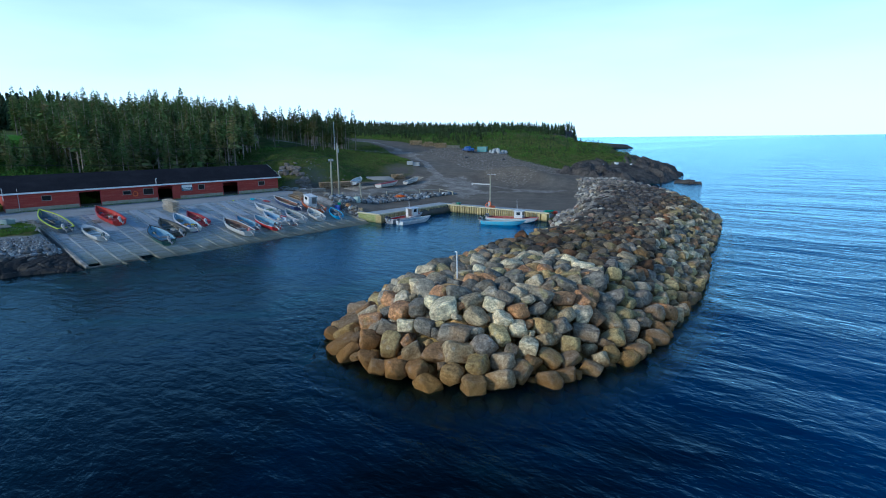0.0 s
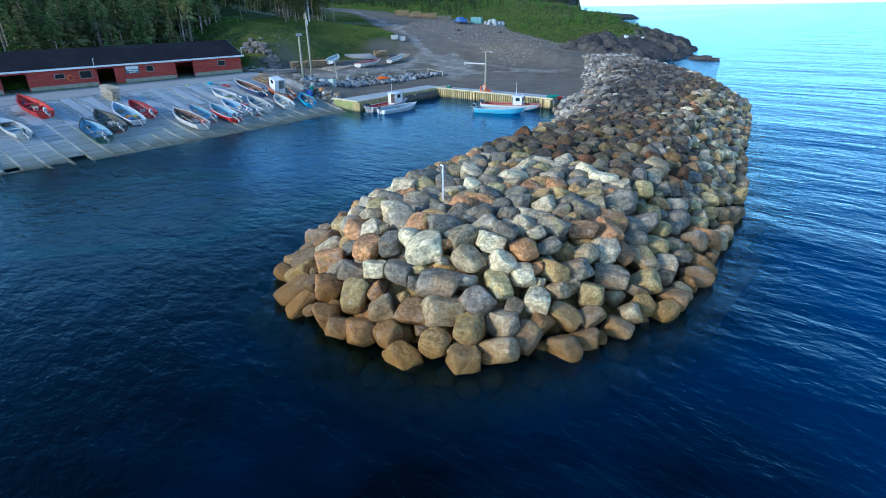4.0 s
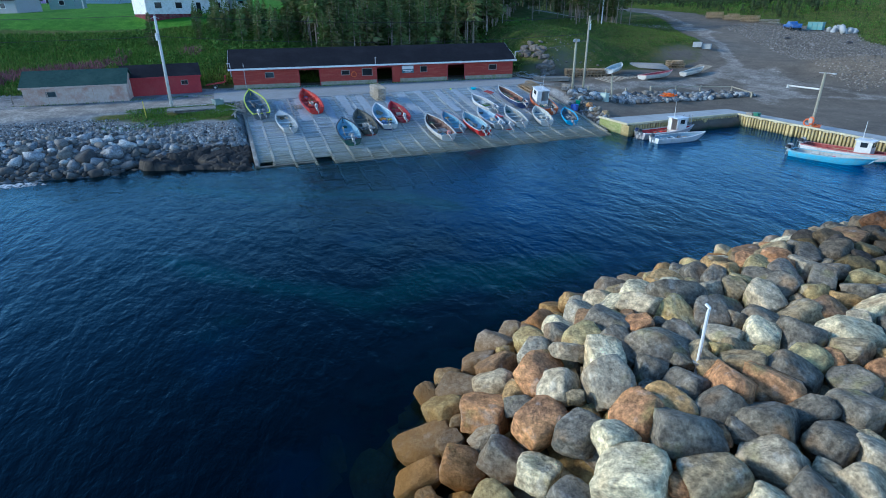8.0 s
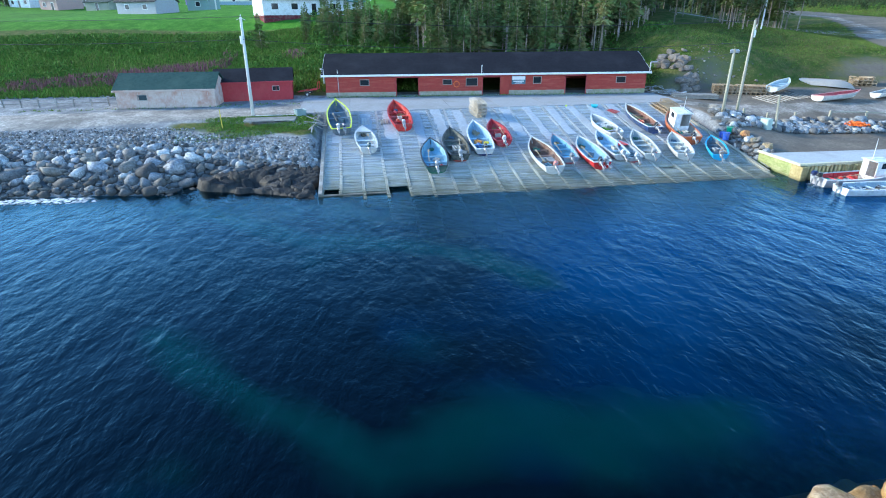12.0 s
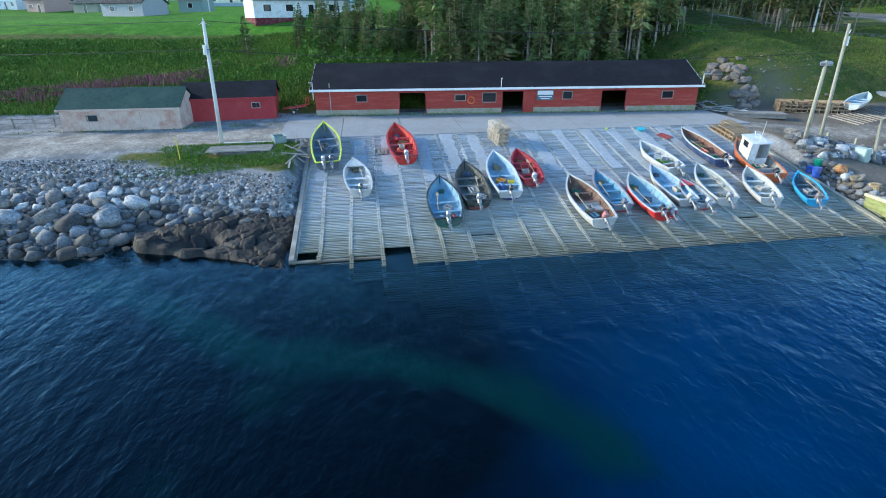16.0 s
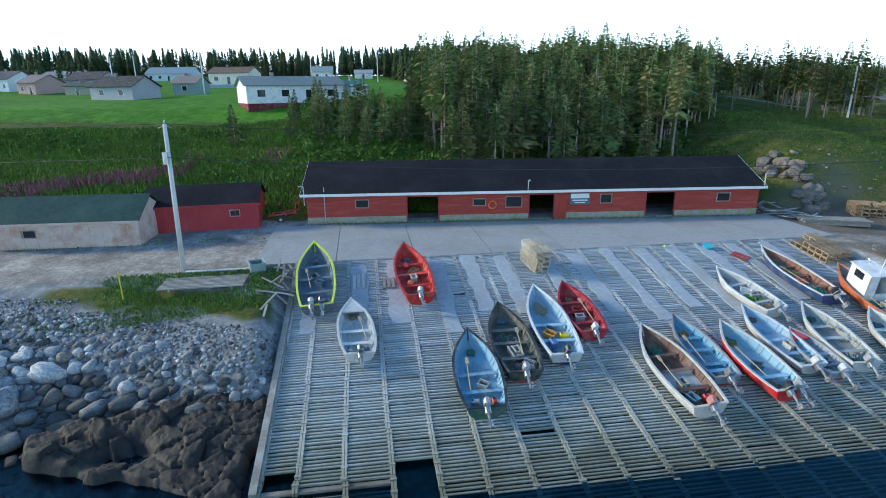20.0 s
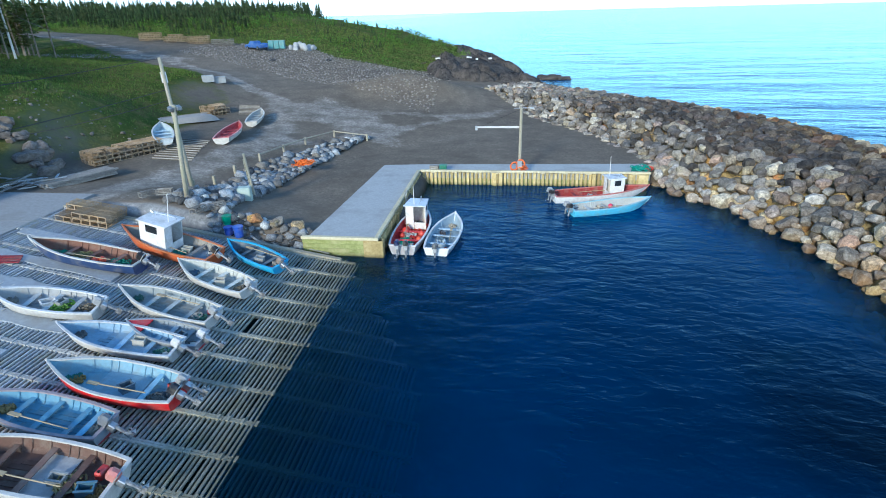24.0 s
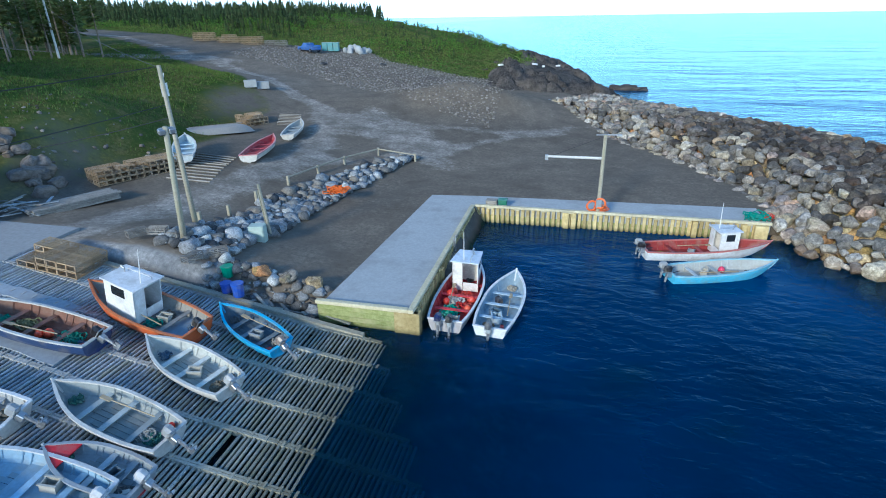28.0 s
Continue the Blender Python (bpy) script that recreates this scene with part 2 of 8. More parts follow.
def attr_mat(name, layers, rough=0.95, bump=0.5, depth=0.05):
    """Ground: each layer's two colours are laid over the last by a surface-kind attribute with a ragged edge."""
    m = bpy.data.materials.new(name)
    m.use_nodes = True
    n, l = m.node_tree.nodes, m.node_tree.links
    sh = n["Principled BSDF"]
    geo = n.new("ShaderNodeNewGeometry")
    f, g, h = (n.new("ShaderNodeTexNoise") for _ in range(3))
    for tex, sc in ((f, 4.0), (g, 0.5), (h, 0.06)):
        tex.inputs["Scale"].default_value, tex.inputs["Detail"].default_value, tex.inputs["Roughness"].default_value = sc, 8, 0.7
        l.new(geo.outputs["Position"], tex.inputs["Vector"])
    col = None
    for attr, a, b, c in layers:
        def two(fac, x, y):
            q = n.new("ShaderNodeMix")
            q.data_type = "RGBA"
            l.new(fac, q.inputs[0])
            for sock, v in ((6, x), (7, y)):
                if isinstance(v, tuple):
                    q.inputs[sock].default_value = (*v, 1)
                else:
                    l.new(v, q.inputs[sock])
            return q.outputs[2]

        def rng(src, lo, hi):
            q = n.new("ShaderNodeMapRange")
            q.inputs[1].default_value, q.inputs[2].default_value = lo, hi
            l.new(src, q.inputs[0])
            return q.outputs[0]
        own = two(rng(g.outputs[0], 0.4, 0.65), two(rng(f.outputs[0], 0.35, 0.65), a, b), c)
        if col is None:
            col = own
        else:
            at, ad = n.new("ShaderNodeAttribute"), n.new("ShaderNodeMath")
            at.attribute_name = attr
            ad.operation = "MULTIPLY_ADD"
            l.new(g.outputs[0], ad.inputs[0])
            ad.inputs[1].default_value = 0.9
            l.new(at.outputs["Fac"], ad.inputs[2])
            col = two(rng(ad.outputs[0], 0.8, 1.1), col, own)
    # wear and damp at three scales
    for src, lo, hi, a, b in ((f.outputs[0], 0.3, 0.7, 0.6, 1.35), (g.outputs[0], 0.3, 0.7, 0.75, 1.2), (h.outputs[0], 0.35, 0.65, 0.8, 1.15)):
        mr, ml = n.new("ShaderNodeMapRange"), n.new("ShaderNodeVectorMath")
        mr.inputs[1].default_value, mr.inputs[2].default_value, mr.inputs[3].default_value, mr.inputs[4].default_value = lo, hi, a, b
        l.new(src, mr.inputs[0])
        ml.operation = "SCALE"
        l.new(col, ml.inputs[0])
        l.new(mr.outputs[0], ml.inputs["Scale"])
        col = ml.outputs[0]
    l.new(col, sh.inputs["Base Color"])
    sh.inputs["Roughness"].default_value, sh.inputs["Specular IOR Level"].default_value = rough, 0.05
    bp = n.new("ShaderNodeBump")
    bp.inputs["Strength"].default_value, bp.inputs["Distance"].default_value = bump, depth
    l.new(f.outputs[0], bp.inputs["Height"])
    l.new(bp.outputs[0], sh.inputs["Normal"])
    return m


BOULDER, BOULDERS = boulder_mat("granite", "object"), boulder_mat("granite_heap", "island")
COBBLE = mat("shore_stone", (0.34, 0.35, 0.37), (0.18, 0.185, 0.19), (0.26, 0.25, 0.24), 0.85, fine=7, broad=1.5, bump=0.5, depth=0.03, vary=0.35, pick="island",
             tint=((0.06, 0.067, 0.08), (0.28, 0.32, 0.37), (0.13, 0.14, 0.155), (0.3, 0.33, 0.37), (0.19, 0.18, 0.165), (0.22, 0.25, 0.3), (0.09, 0.092, 0.096), (0.36, 0.385, 0.41), (0.15, 0.152, 0.155)))
COBBLE1 = mat("shore_stone_single", (0.34, 0.35, 0.37), (0.18, 0.185, 0.19), (0.26, 0.25, 0.24), 0.85, fine=7, broad=1.5, bump=0.5, depth=0.03, vary=0.35,
              tint=((0.06, 0.067, 0.08), (0.28, 0.32, 0.37), (0.13, 0.14, 0.155), (0.3, 0.33, 0.37), (0.19, 0.18, 0.165), (0.22, 0.25, 0.3), (0.09, 0.092, 0.096), (0.36, 0.385, 0.41), (0.15, 0.152, 0.155)))
LEDGE = mat("wet_ledge", (0.016, 0.0145, 0.0135), (0.007, 0.0066, 0.0063), (0.034, 0.027, 0.018), 0.75, fine=5, broad=0.7, bump=0.8, depth=0.06, coords="Object")
CLIFF = mat("headland_rock", (0.1, 0.09, 0.083), (0.04, 0.037, 0.036), (0.15, 0.13, 0.11), 0.85, fine=1.6, broad=0.16, bump=1.0, depth=0.5)
CONCRETE = mat("concrete", (0.42, 0.44, 0.45), (0.35, 0.37, 0.38), (0.3, 0.31, 0.31), 0.9, fine=6, broad=0.35, bump=0.15, depth=0.01)
APRON = mat("apron_concrete", (0.32, 0.33, 0.335), (0.265, 0.27, 0.275), (0.24, 0.24, 0.23), 0.92, fine=4, broad=0.22, bump=0.2, depth=0.01)
SLAT = mat("weathered_slat", (0.47, 0.51, 0.56), (0.26, 0.275, 0.295), (0.35, 0.35, 0.28), 0.9, fine=14, broad=1.2, bump=0.5, depth=0.01, vary=0.22)
SLATS = mat("weathered_slats", (0.47, 0.51, 0.56), (0.26, 0.275, 0.295), (0.35, 0.35, 0.28), 0.9, fine=14, broad=1.2, bump=0.5, depth=0.01, vary=0.22, pick="island")
STRINGER = mat("weathered_stringer", (0.5, 0.51, 0.51), (0.3, 0.3, 0.29), (0.4, 0.38, 0.34), 0.9, fine=8, broad=0.8, bump=0.4, depth=0.01, vary=0.2)
TIMBER = mat("treated_timber", (0.52, 0.42, 0.2), (0.36, 0.28, 0.13), (0.6, 0.5, 0.27), 0.85, fine=6, broad=0.7, bump=0.4, depth=0.02, vary=0.25)
CAP = mat("cap_timber", (0.62, 0.57, 0.4), (0.5, 0.45, 0.3), (0.4, 0.37, 0.27), 0.8, fine=8, broad=0.5, bump=0.3, depth=0.01)
WEEDY = mat("algae_crib", (0.34, 0.37, 0.16), (0.22, 0.25, 0.09), (0.42, 0.4, 0.22), 0.85, fine=5, broad=0.6, bump=0.4, depth=0.02, vary=0.2)
POLE = mat("pole_wood", (0.4, 0.37, 0.3), (0.28, 0.26, 0.2), (0.34, 0.33, 0.24), 0.85, fine=10, broad=0.5, bump=0.3, depth=0.01)
PALE_POLE = mat("pale_pole", (0.62, 0.62, 0.6), (0.52, 0.52, 0.5), (0.5, 0.49, 0.45), 0.8, fine=10, broad=0.5, bump=0.2, depth=0.01)
NEWWOOD = mat("lath_wood", (0.4, 0.29, 0.18), (0.27, 0.2, 0.12), (0.36, 0.31, 0.25), 0.85, fine=10, broad=1.0, bump=0.3, depth=0.01, vary=0.2)
OLDWOOD = mat("old_wood", (0.3, 0.28, 0.25), (0.2, 0.19, 0.17), (0.36, 0.34, 0.31), 0.9, fine=9, broad=1.0, bump=0.4, depth=0.01, vary=0.2)
REDWALL = mat("red_clapboard", (0.34, 0.04, 0.026), (0.27, 0.032, 0.02), (0.38, 0.075, 0.05), 0.75, fine=4, broad=0.5, bump=0.2, depth=0.01)
REDWALL2 = mat("dark_red_board", (0.36, 0.03, 0.04), (0.29, 0.025, 0.03), (0.33, 0.05, 0.05), 0.75, fine=4, broad=0.4, bump=0.2, depth=0.01)
PINKWALL = mat("peeling_board", (0.56, 0.46, 0.4), (0.47, 0.37, 0.31), (0.42, 0.24, 0.18), 0.85, fine=3, broad=0.8, bump=0.3, depth=0.01)
SHINGLE = mat("roof_felt", (0.016, 0.016, 0.021), (0.011, 0.011, 0.015), (0.023, 0.023, 0.028), 0.9, fine=3, broad=0.25, bump=0.4, depth=0.01)
GREENROOF = mat("green_roof_felt", (0.035, 0.075, 0.066), (0.025, 0.055, 0.05), (0.05, 0.09, 0.075), 0.9, fine=3, broad=0.4, bump=0.3, depth=0.01)
WHITE = paint("white_paint", (0.78, 0.78, 0.76))
GLASS = mat("window_glass", (0.02, 0.025, 0.03), rough=0.08, bump=0)
BLACK = mat("black_cowl", (0.015, 0.015, 0.017), (0.02, 0.02, 0.022), rough=0.35, bump=0.05)
METAL = mat("galvanised", (0.5, 0.51, 0.52), (0.4, 0.41, 0.42), rough=0.45, metal=0.9, bump=0.1)
WIRE = mat("cable", (0.03, 0.03, 0.03), rough=0.6, bump=0)
BARK = mat("spruce_bark", (0.34, 0.28, 0.22), (0.2, 0.165, 0.13), (0.4, 0.35, 0.3), 0.95, fine=6, broad=0.8, bump=0.6, depth=0.03, vary=0.25)
DEADBARK = mat("dead_bark", (0.42, 0.38, 0.34), (0.3, 0.27, 0.24), (0.34, 0.3, 0.26), 0.95, fine=6, broad=0.8, bump=0.5, depth=0.02)
NEEDLE = mat("spruce_needles", (0.15, 0.215, 0.07), (0.085, 0.135, 0.045), (0.24, 0.2, 0.09), 0.8, fine=3, broad=0.3, bump=0, vary=0.4)
NEEDLES = mat("far_needles", (0.045, 0.075, 0.028), (0.026, 0.046, 0.018), (0.075, 0.085, 0.035), 0.85, fine=2, broad=0.05, bump=0, vary=0.4, pick="island")
TURF = mat("dry_turf", (0.11, 0.18, 0.034), (0.06, 0.105, 0.02), (0.16, 0.14, 0.055), 0.8, fine=0.5, broad=0.12, bump=0, vary=0.35, pick="island")
GRASS = mat("grass_blades", (0.115, 0.23, 0.03), (0.06, 0.13, 0.018), (0.2, 0.19, 0.055), 0.8, fine=0.5, broad=0.12, bump=0, vary=0.35, pick="island")
BUSH = mat("bush_leaves", (0.08, 0.175, 0.028), (0.042, 0.095, 0.016), (0.14, 0.18, 0.035), 0.8, fine=0.6, broad=0.15, bump=0, vary=0.4, pick="island")
FLOWER = mat("fireweed", (0.27, 0.11, 0.15), (0.18, 0.09, 0.09), (0.14, 0.15, 0.06), 0.8, fine=0.5, broad=0.3, bump=0, vary=0.35, pick="island")
ORANGE = paint("orange_buoy", (0.8, 0.16, 0.03))
for m_ in (SLAT, SLATS, STRINGER):
    weed_line(m_, 0.1, 1.4, (0.27, 0.27, 0.13), 0.42)
for m_ in (SLAT, SLATS, STRINGER, OLDWOOD):
    weed_line(m_, -0.15, 0.5, (0.075, 0.06, 0.03), 0.8)
for m_ in (TIMBER, CAP, WEEDY):
    weed_line(m_, -0.1, 0.3, (0.05, 0.045, 0.015), 0.95)
for m_ in (COBBLE, COBBLE1):
    weed_line(m_, 0.1, 1.3, (0.055, 0.05, 0.043), 0.85)
GROUND = attr_mat("ground", (("", (0.24, 0.245, 0.25), (0.12, 0.122, 0.125), (0.3, 0.3, 0.295)),
                             ("gravel", (0.22, 0.188, 0.152), (0.12, 0.103, 0.084), (0.165, 0.142, 0.115)),
                             ("track", (0.265, 0.238, 0.205), (0.19, 0.17, 0.145), (0.31, 0.28, 0.245)),
                             ("tanroad", (0.3, 0.27, 0.235), (0.21, 0.19, 0.165), (0.36, 0.33, 0.29)),
                             ("rock", (0.075, 0.068, 0.064), (0.04, 0.037, 0.036), (0.12, 0.105, 0.09)),
                             ("grass", (0.07, 0.12, 0.02), (0.038, 0.07, 0.014), (0.12, 0.105, 0.04)),
                             ("lawn", (0.06, 0.19, 0.014), (0.04, 0.13, 0.012), (0.08, 0.19, 0.02)),
                             ("seabed", (0.015, 0.03, 0.022), (0.008, 0.016, 0.014), (0.03, 0.06, 0.04)),
                             ("sand", (0.04, 0.2, 0.17), (0.03, 0.15, 0.13), (0.02, 0.1, 0.09))))


def water_mat():
    """Sea water: dark blue body, gloss from ripples, clear over shallow ground by its depth."""
    m = bpy.data.materials.new("sea_water")
    m.use_nodes = True
    n, l = m.node_tree.nodes, m.node_tree.links
    n.clear()
    out, tr, mx = n.new("ShaderNodeOutputMaterial"), n.new("ShaderNodeBsdfTransparent"), n.new("ShaderNodeMixShader")
    body, gloss, fres, sh = n.new("ShaderNodeBsdfDiffuse"), n.new("ShaderNodeBsdfGlossy"), n.new("ShaderNodeFresnel"), n.new("ShaderNodeMixShader")
    body.inputs[0].default_value = (0.0002, 0.0045, 0.016, 1)
    gloss.inputs[0].default_value, gloss.inputs["Roughness"].default_value = (0.48, 0.79, 1.0, 1), 0.05
    fres.inputs["IOR"].default_value = 1.21
    l.new(fres.outputs[0], sh.inputs[0])
    l.new(gloss.outputs[0], sh.inputs[2])
    tr.inputs[0].default_value = (0.55, 0.84, 0.9, 1)
    at = n.new("ShaderNodeAttribute")
    at.attribute_name = "clear"
    l.new(at.outputs["Fac"], mx.inputs[0])
    # the clear part lies under the gloss
    l.new(body.outputs[0], mx.inputs[1])
    l.new(tr.outputs[0], mx.inputs[2])
    l.new(mx.outputs[0], sh.inputs[1])
    l.new(sh.outputs[0], out.inputs[0])
    geo = n.new("ShaderNodeNewGeometry")
    # weed beds darken broad patches; toward +y the blue stands for reflected sky
    tx, rg, bm_ = n.new("ShaderNodeTexNoise"), n.new("ShaderNodeMapRange"), n.new("ShaderNodeMix")
    tx.inputs["Scale"].default_value, tx.inputs["Detail"].default_value = 0.05, 4
    l.new(geo.outputs["Position"], tx.inputs["Vector"])
    sp, ad = n.new("ShaderNodeSeparateXYZ"), n.new("ShaderNodeMath")
    l.new(geo.outputs["Position"], sp.inputs[0])
    ad.operation = "MULTIPLY_ADD"
    l.new(sp.outputs[1], ad.inputs[0])
    ad.inputs[1].default_value = 0.009
    l.new(tx.outputs[0], ad.inputs[2])
    # bluer body toward the open side
    ox, oa = n.new("ShaderNodeMapRange"), n.new("ShaderNodeMath")
    l.new(sp.outputs[0], ox.inputs[0])
    ox.inputs[1].default_value, ox.inputs[2].default_value, ox.inputs[4].default_value = -18.0, 14.0, 0.42
    l.new(ad.outputs[0], oa.inputs[0])
    l.new(ox.outputs[0], oa.inputs[1])
    l.new(oa.outputs[0], rg.inputs[0])
    rg.inputs[1].default_value, rg.inputs[2].default_value = 0.72, 1.15
    bm_.data_type = "RGBA"
    l.new(rg.outputs[0], bm_.inputs[0])
    bm_.inputs[6].default_value, bm_.inputs[7].default_value = (0.0001, 0.0008, 0.0022, 1), (0.0004, 0.032, 0.115, 1)
    pale, bt = n.new("ShaderNodeAttribute"), n.new("ShaderNodeMix")
    pale.attribute_name, bt.data_type = "pale", "RGBA"
    l.new(pale.outputs["Fac"], bt.inputs[0])
    l.new(bm_.outputs[2], bt.inputs[6])
    bt.inputs[7].default_value = (0.001, 0.02, 0.019, 1)
    l.new(bt.outputs[2], body.inputs[0])
    swell = n.new("ShaderNodeAttribute")
    swell.attribute_name = "swell"
    total = None
    for sc, stretch, dist, rot in ((0.011, 3.0, 1.3, 0.3), (0.035, 2.6, 0.6, 0.35), (0.12, 2.2, 0.26, 0.5), (0.45, 1.9, 0.1, 0.6), (1.5, 1.7, 0.042, 0.3), (4.2, 1.4, 0.012, 0.1)):
        mp, tx, bp = n.new("ShaderNodeMapping"), n.new("ShaderNodeTexNoise"), n.new("ShaderNodeBump")
        mp.inputs["Rotation"].default_value[2] = rot
        mp.inputs["Scale"].default_value = (1.0, stretch, 1.0)
        l.new(geo.outputs["Position"], mp.inputs[0])
        l.new(mp.outputs[0], tx.inputs["Vector"])
        tx.inputs["Scale"].default_value, tx.inputs["Detail"].default_value, tx.inputs["Distortion"].default_value = sc, 4, 0.4
        bp.inputs["Strength"].default_value, bp.inputs["Distance"].default_value = 1.0, dist
        # the longer waves live outside the breakwater
        if sc < 0.3:
            l.new(swell.outputs["Fac"], bp.inputs["Strength"])
        l.new(tx.outputs[0], bp.inputs["Height"])
        if total:
            l.new(total, bp.inputs["Normal"])
        total = bp.outputs[0]
    for node in (gloss, fres):
        l.new(total, node.inputs["Normal"])
    foam, fn, fa, fr, white, fm = (n.new("ShaderNode" + k) for k in ("Attribute", "TexNoise", "Math", "MapRange", "BsdfDiffuse", "MixShader"))
    foam.attribute_name, fa.operation = "foam", "MULTIPLY"
    fn.inputs["Scale"].default_value, fn.inputs["Detail"].default_value = 2.6, 8
    l.new(geo.outputs["Position"], fn.inputs["Vector"])
    l.new(fn.outputs[0], fa.inputs[0])
    l.new(foam.outputs["Fac"], fa.inputs[1])
    fr.inputs[1].default_value, fr.inputs[2].default_value, fr.inputs[4].default_value = 0.3, 0.52, 0.85
    l.new(fa.outputs[0], fr.inputs[0])
    white.inputs[0].default_value = (0.7, 0.75, 0.78, 1)
    l.new(fr.outputs[0], fm.inputs[0])
    l.new(sh.outputs[0], fm.inputs[1])
    l.new(white.outputs[0], fm.inputs[2])
    l.new(fm.outputs[0], out.inputs[0])
    return m


WATER = water_mat()

FOOTING = mat("stained_footing", (0.4, 0.37, 0.3), (0.27, 0.25, 0.19), (0.24, 0.25, 0.13), 0.9, fine=4, broad=1.1, bump=0.3, depth=0.01)
BANKSTONE = mat("gravel_stone", (0.24, 0.22, 0.2), (0.13, 0.12, 0.11), (0.2, 0.18, 0.15), 0.9, fine=7, broad=1.5, bump=0.4, depth=0.02, vary=0.45, pick="island")
PATCH = mat("slip_concrete", (0.38, 0.42, 0.46), (0.3, 0.33, 0.37), (0.32, 0.33, 0.33), 0.92, fine=4, broad=0.5, bump=0.2, depth=0.01)


# ---- building helpers ----
class Geo:
    """Gathers plain polygons for one mesh."""

    def __init__(self):
        self.v, self.f = [], []

    def add(self, verts, faces):
        o = len(self.v)
        self.v += [tuple(p) for p in verts]
        self.f += [tuple(o + i for i in q) for q in faces]
        return self

    def box(self, x0, x1, y0, y1, z0, z1, m=None, cut=0.0):
        if cut:
            return self.cut_box((x0 + x1) / 2, (y0 + y1) / 2, (z0 + z1) / 2, x1 - x0, y1 - y0, z1 - z0, cut, m)
        p = [Vector((x, y, z)) for z in (z0, z1) for y in (y0, y1) for x in (x0, x1)]
        return self.add([m @ q if m else q for q in p], [(0, 2, 3, 1), (4, 5, 7, 6), (0, 1, 5, 4), (2, 6, 7, 3), (0, 4, 6, 2), (1, 3, 7, 5)])

    def cut_box(self, x, y, z, sx, sy, sz, b, m=None):
        bm = bmesh.new()
        bmesh.ops.create_cube(bm, size=1.0, matrix=Matrix.Translation((x, y, z)) @ Matrix.Diagonal((sx, sy, sz, 1)))
        bmesh.ops.bevel(bm, geom=list(bm.edges), offset=b, segments=1, affect="EDGES")
        bm.verts.index_update()
        self.add([m @ v.co if m else v.co for v in bm.verts], [[v.index for v in f.verts] for f in bm.faces])
        bm.free()
        return self

    def tube(self, pts, radii, n=8, caps=True):
        pts = [Vector(p) for p in pts]
        if isinstance(radii, (int, float)):
            radii = [radii] * len(pts)
        rings = []
        for i, (p, r) in enumerate(zip(pts, radii)):
            d = (pts[min(i + 1, len(pts) - 1)] - pts[max(i - 1, 0)]).normalized()
            a = d.cross(Vector((0, 0, 1)) if abs(d.z) < 0.9 else Vector((1, 0, 0))).normalized()
            b = d.cross(a)
            rings.append([p + r * (math.cos(k) * a + math.sin(k) * b) for k in (2 * math.pi * j / n for j in range(n))])
        faces = [(i * n + j, i * n + (j + 1) % n, (i + 1) * n + (j + 1) % n, (i + 1) * n + j) for i in range(len(pts) - 1) for j in range(n)]
        if caps:
            faces += [tuple(range(n - 1, -1, -1)), tuple((len(pts) - 1) * n + j for j in range(n))]
        return self.add([q for r in rings for q in r], faces)

    def mesh(self, name, material, smooth=False):
        me = bpy.data.meshes.new(name)
        me.from_pydata(self.v, [], self.f)
        me.materials.append(material)
        if smooth:
            me.polygons.foreach_set("use_smooth", [True] * len(me.polygons))
        me.update()
        return me


def thing(name, label, category, group="", m=None, kind=""):
    ob = new(name)
    ob.empty_display_size = 0.2
    if m:
        ob.matrix_basis = m
    return tagged(ob, label, category, group, kind)


def part(name, geo, material, parent=None, label="", smooth=False, m=None):
    """Links a Geo, or a ready mesh, as one mesh object under a thing or a part."""
    ob = new(name, geo.mesh(name, material, smooth) if isinstance(geo, Geo) else geo)
    if parent:
        ob.parent = parent
    if m:
        ob.matrix_basis = m
    return tagged(ob, label) if label else ob


def joined(name, verts, faces, material, smooth=False):
    me = bpy.data.meshes.new(name)
    verts, faces = np.asarray(verts, np.float32), np.asarray(faces, np.int32)
    k = faces.shape[1]
    me.vertices.add(len(verts))
    me.vertices.foreach_set("co", verts.ravel())
    me.loops.add(faces.size)
    me.loops.foreach_set("vertex_index", faces.ravel())
    me.polygons.add(len(faces))
    me.polygons.foreach_set("loop_start", np.arange(0, faces.size, k, dtype=np.int32))
    if smooth:
        me.polygons.foreach_set("use_smooth", np.ones(len(faces), bool))
    me.materials.append(material)
    me.update(calc_edges=True)
    return me


# ---- the lie of the land ----
SHORE_Y = (-400, -60, -8, 0, 8, 13, 17, 18.2, 18.3, 55.6, 55.9, 72, 72.5, 84, 100, 117, 143, 165, 182, 192, 215, 240, 300, 360, 500, 540, 700)
SHORE_X = (-90, -66, -64, -63.5, -62.3, -60.3, -58.6, -60, -60, -60, -57.9, -57.9, -38, -34, -34, -41, -49, -49, -53, -80, -106, -117, -142, -168, -215, -205, -330)


def sm(a, b, x):
    t = np.clip((x - a) / (b - a), 0, 1)
    return t * t * (3 - 2 * t)


def wob(x, y, s, k=0.0):
    """A cheap smooth wobble between -1 and 1."""
    return (np.sin(x / s + 1.3 * np.sin(y / s * 0.7 + k)) + np.sin(y / s * 1.1 + 1.7 * np.sin(x / s * 0.6 + 2 * k) + k)) / 2


def shore(y):
    return np.interp(y, SHORE_Y, SHORE_X)


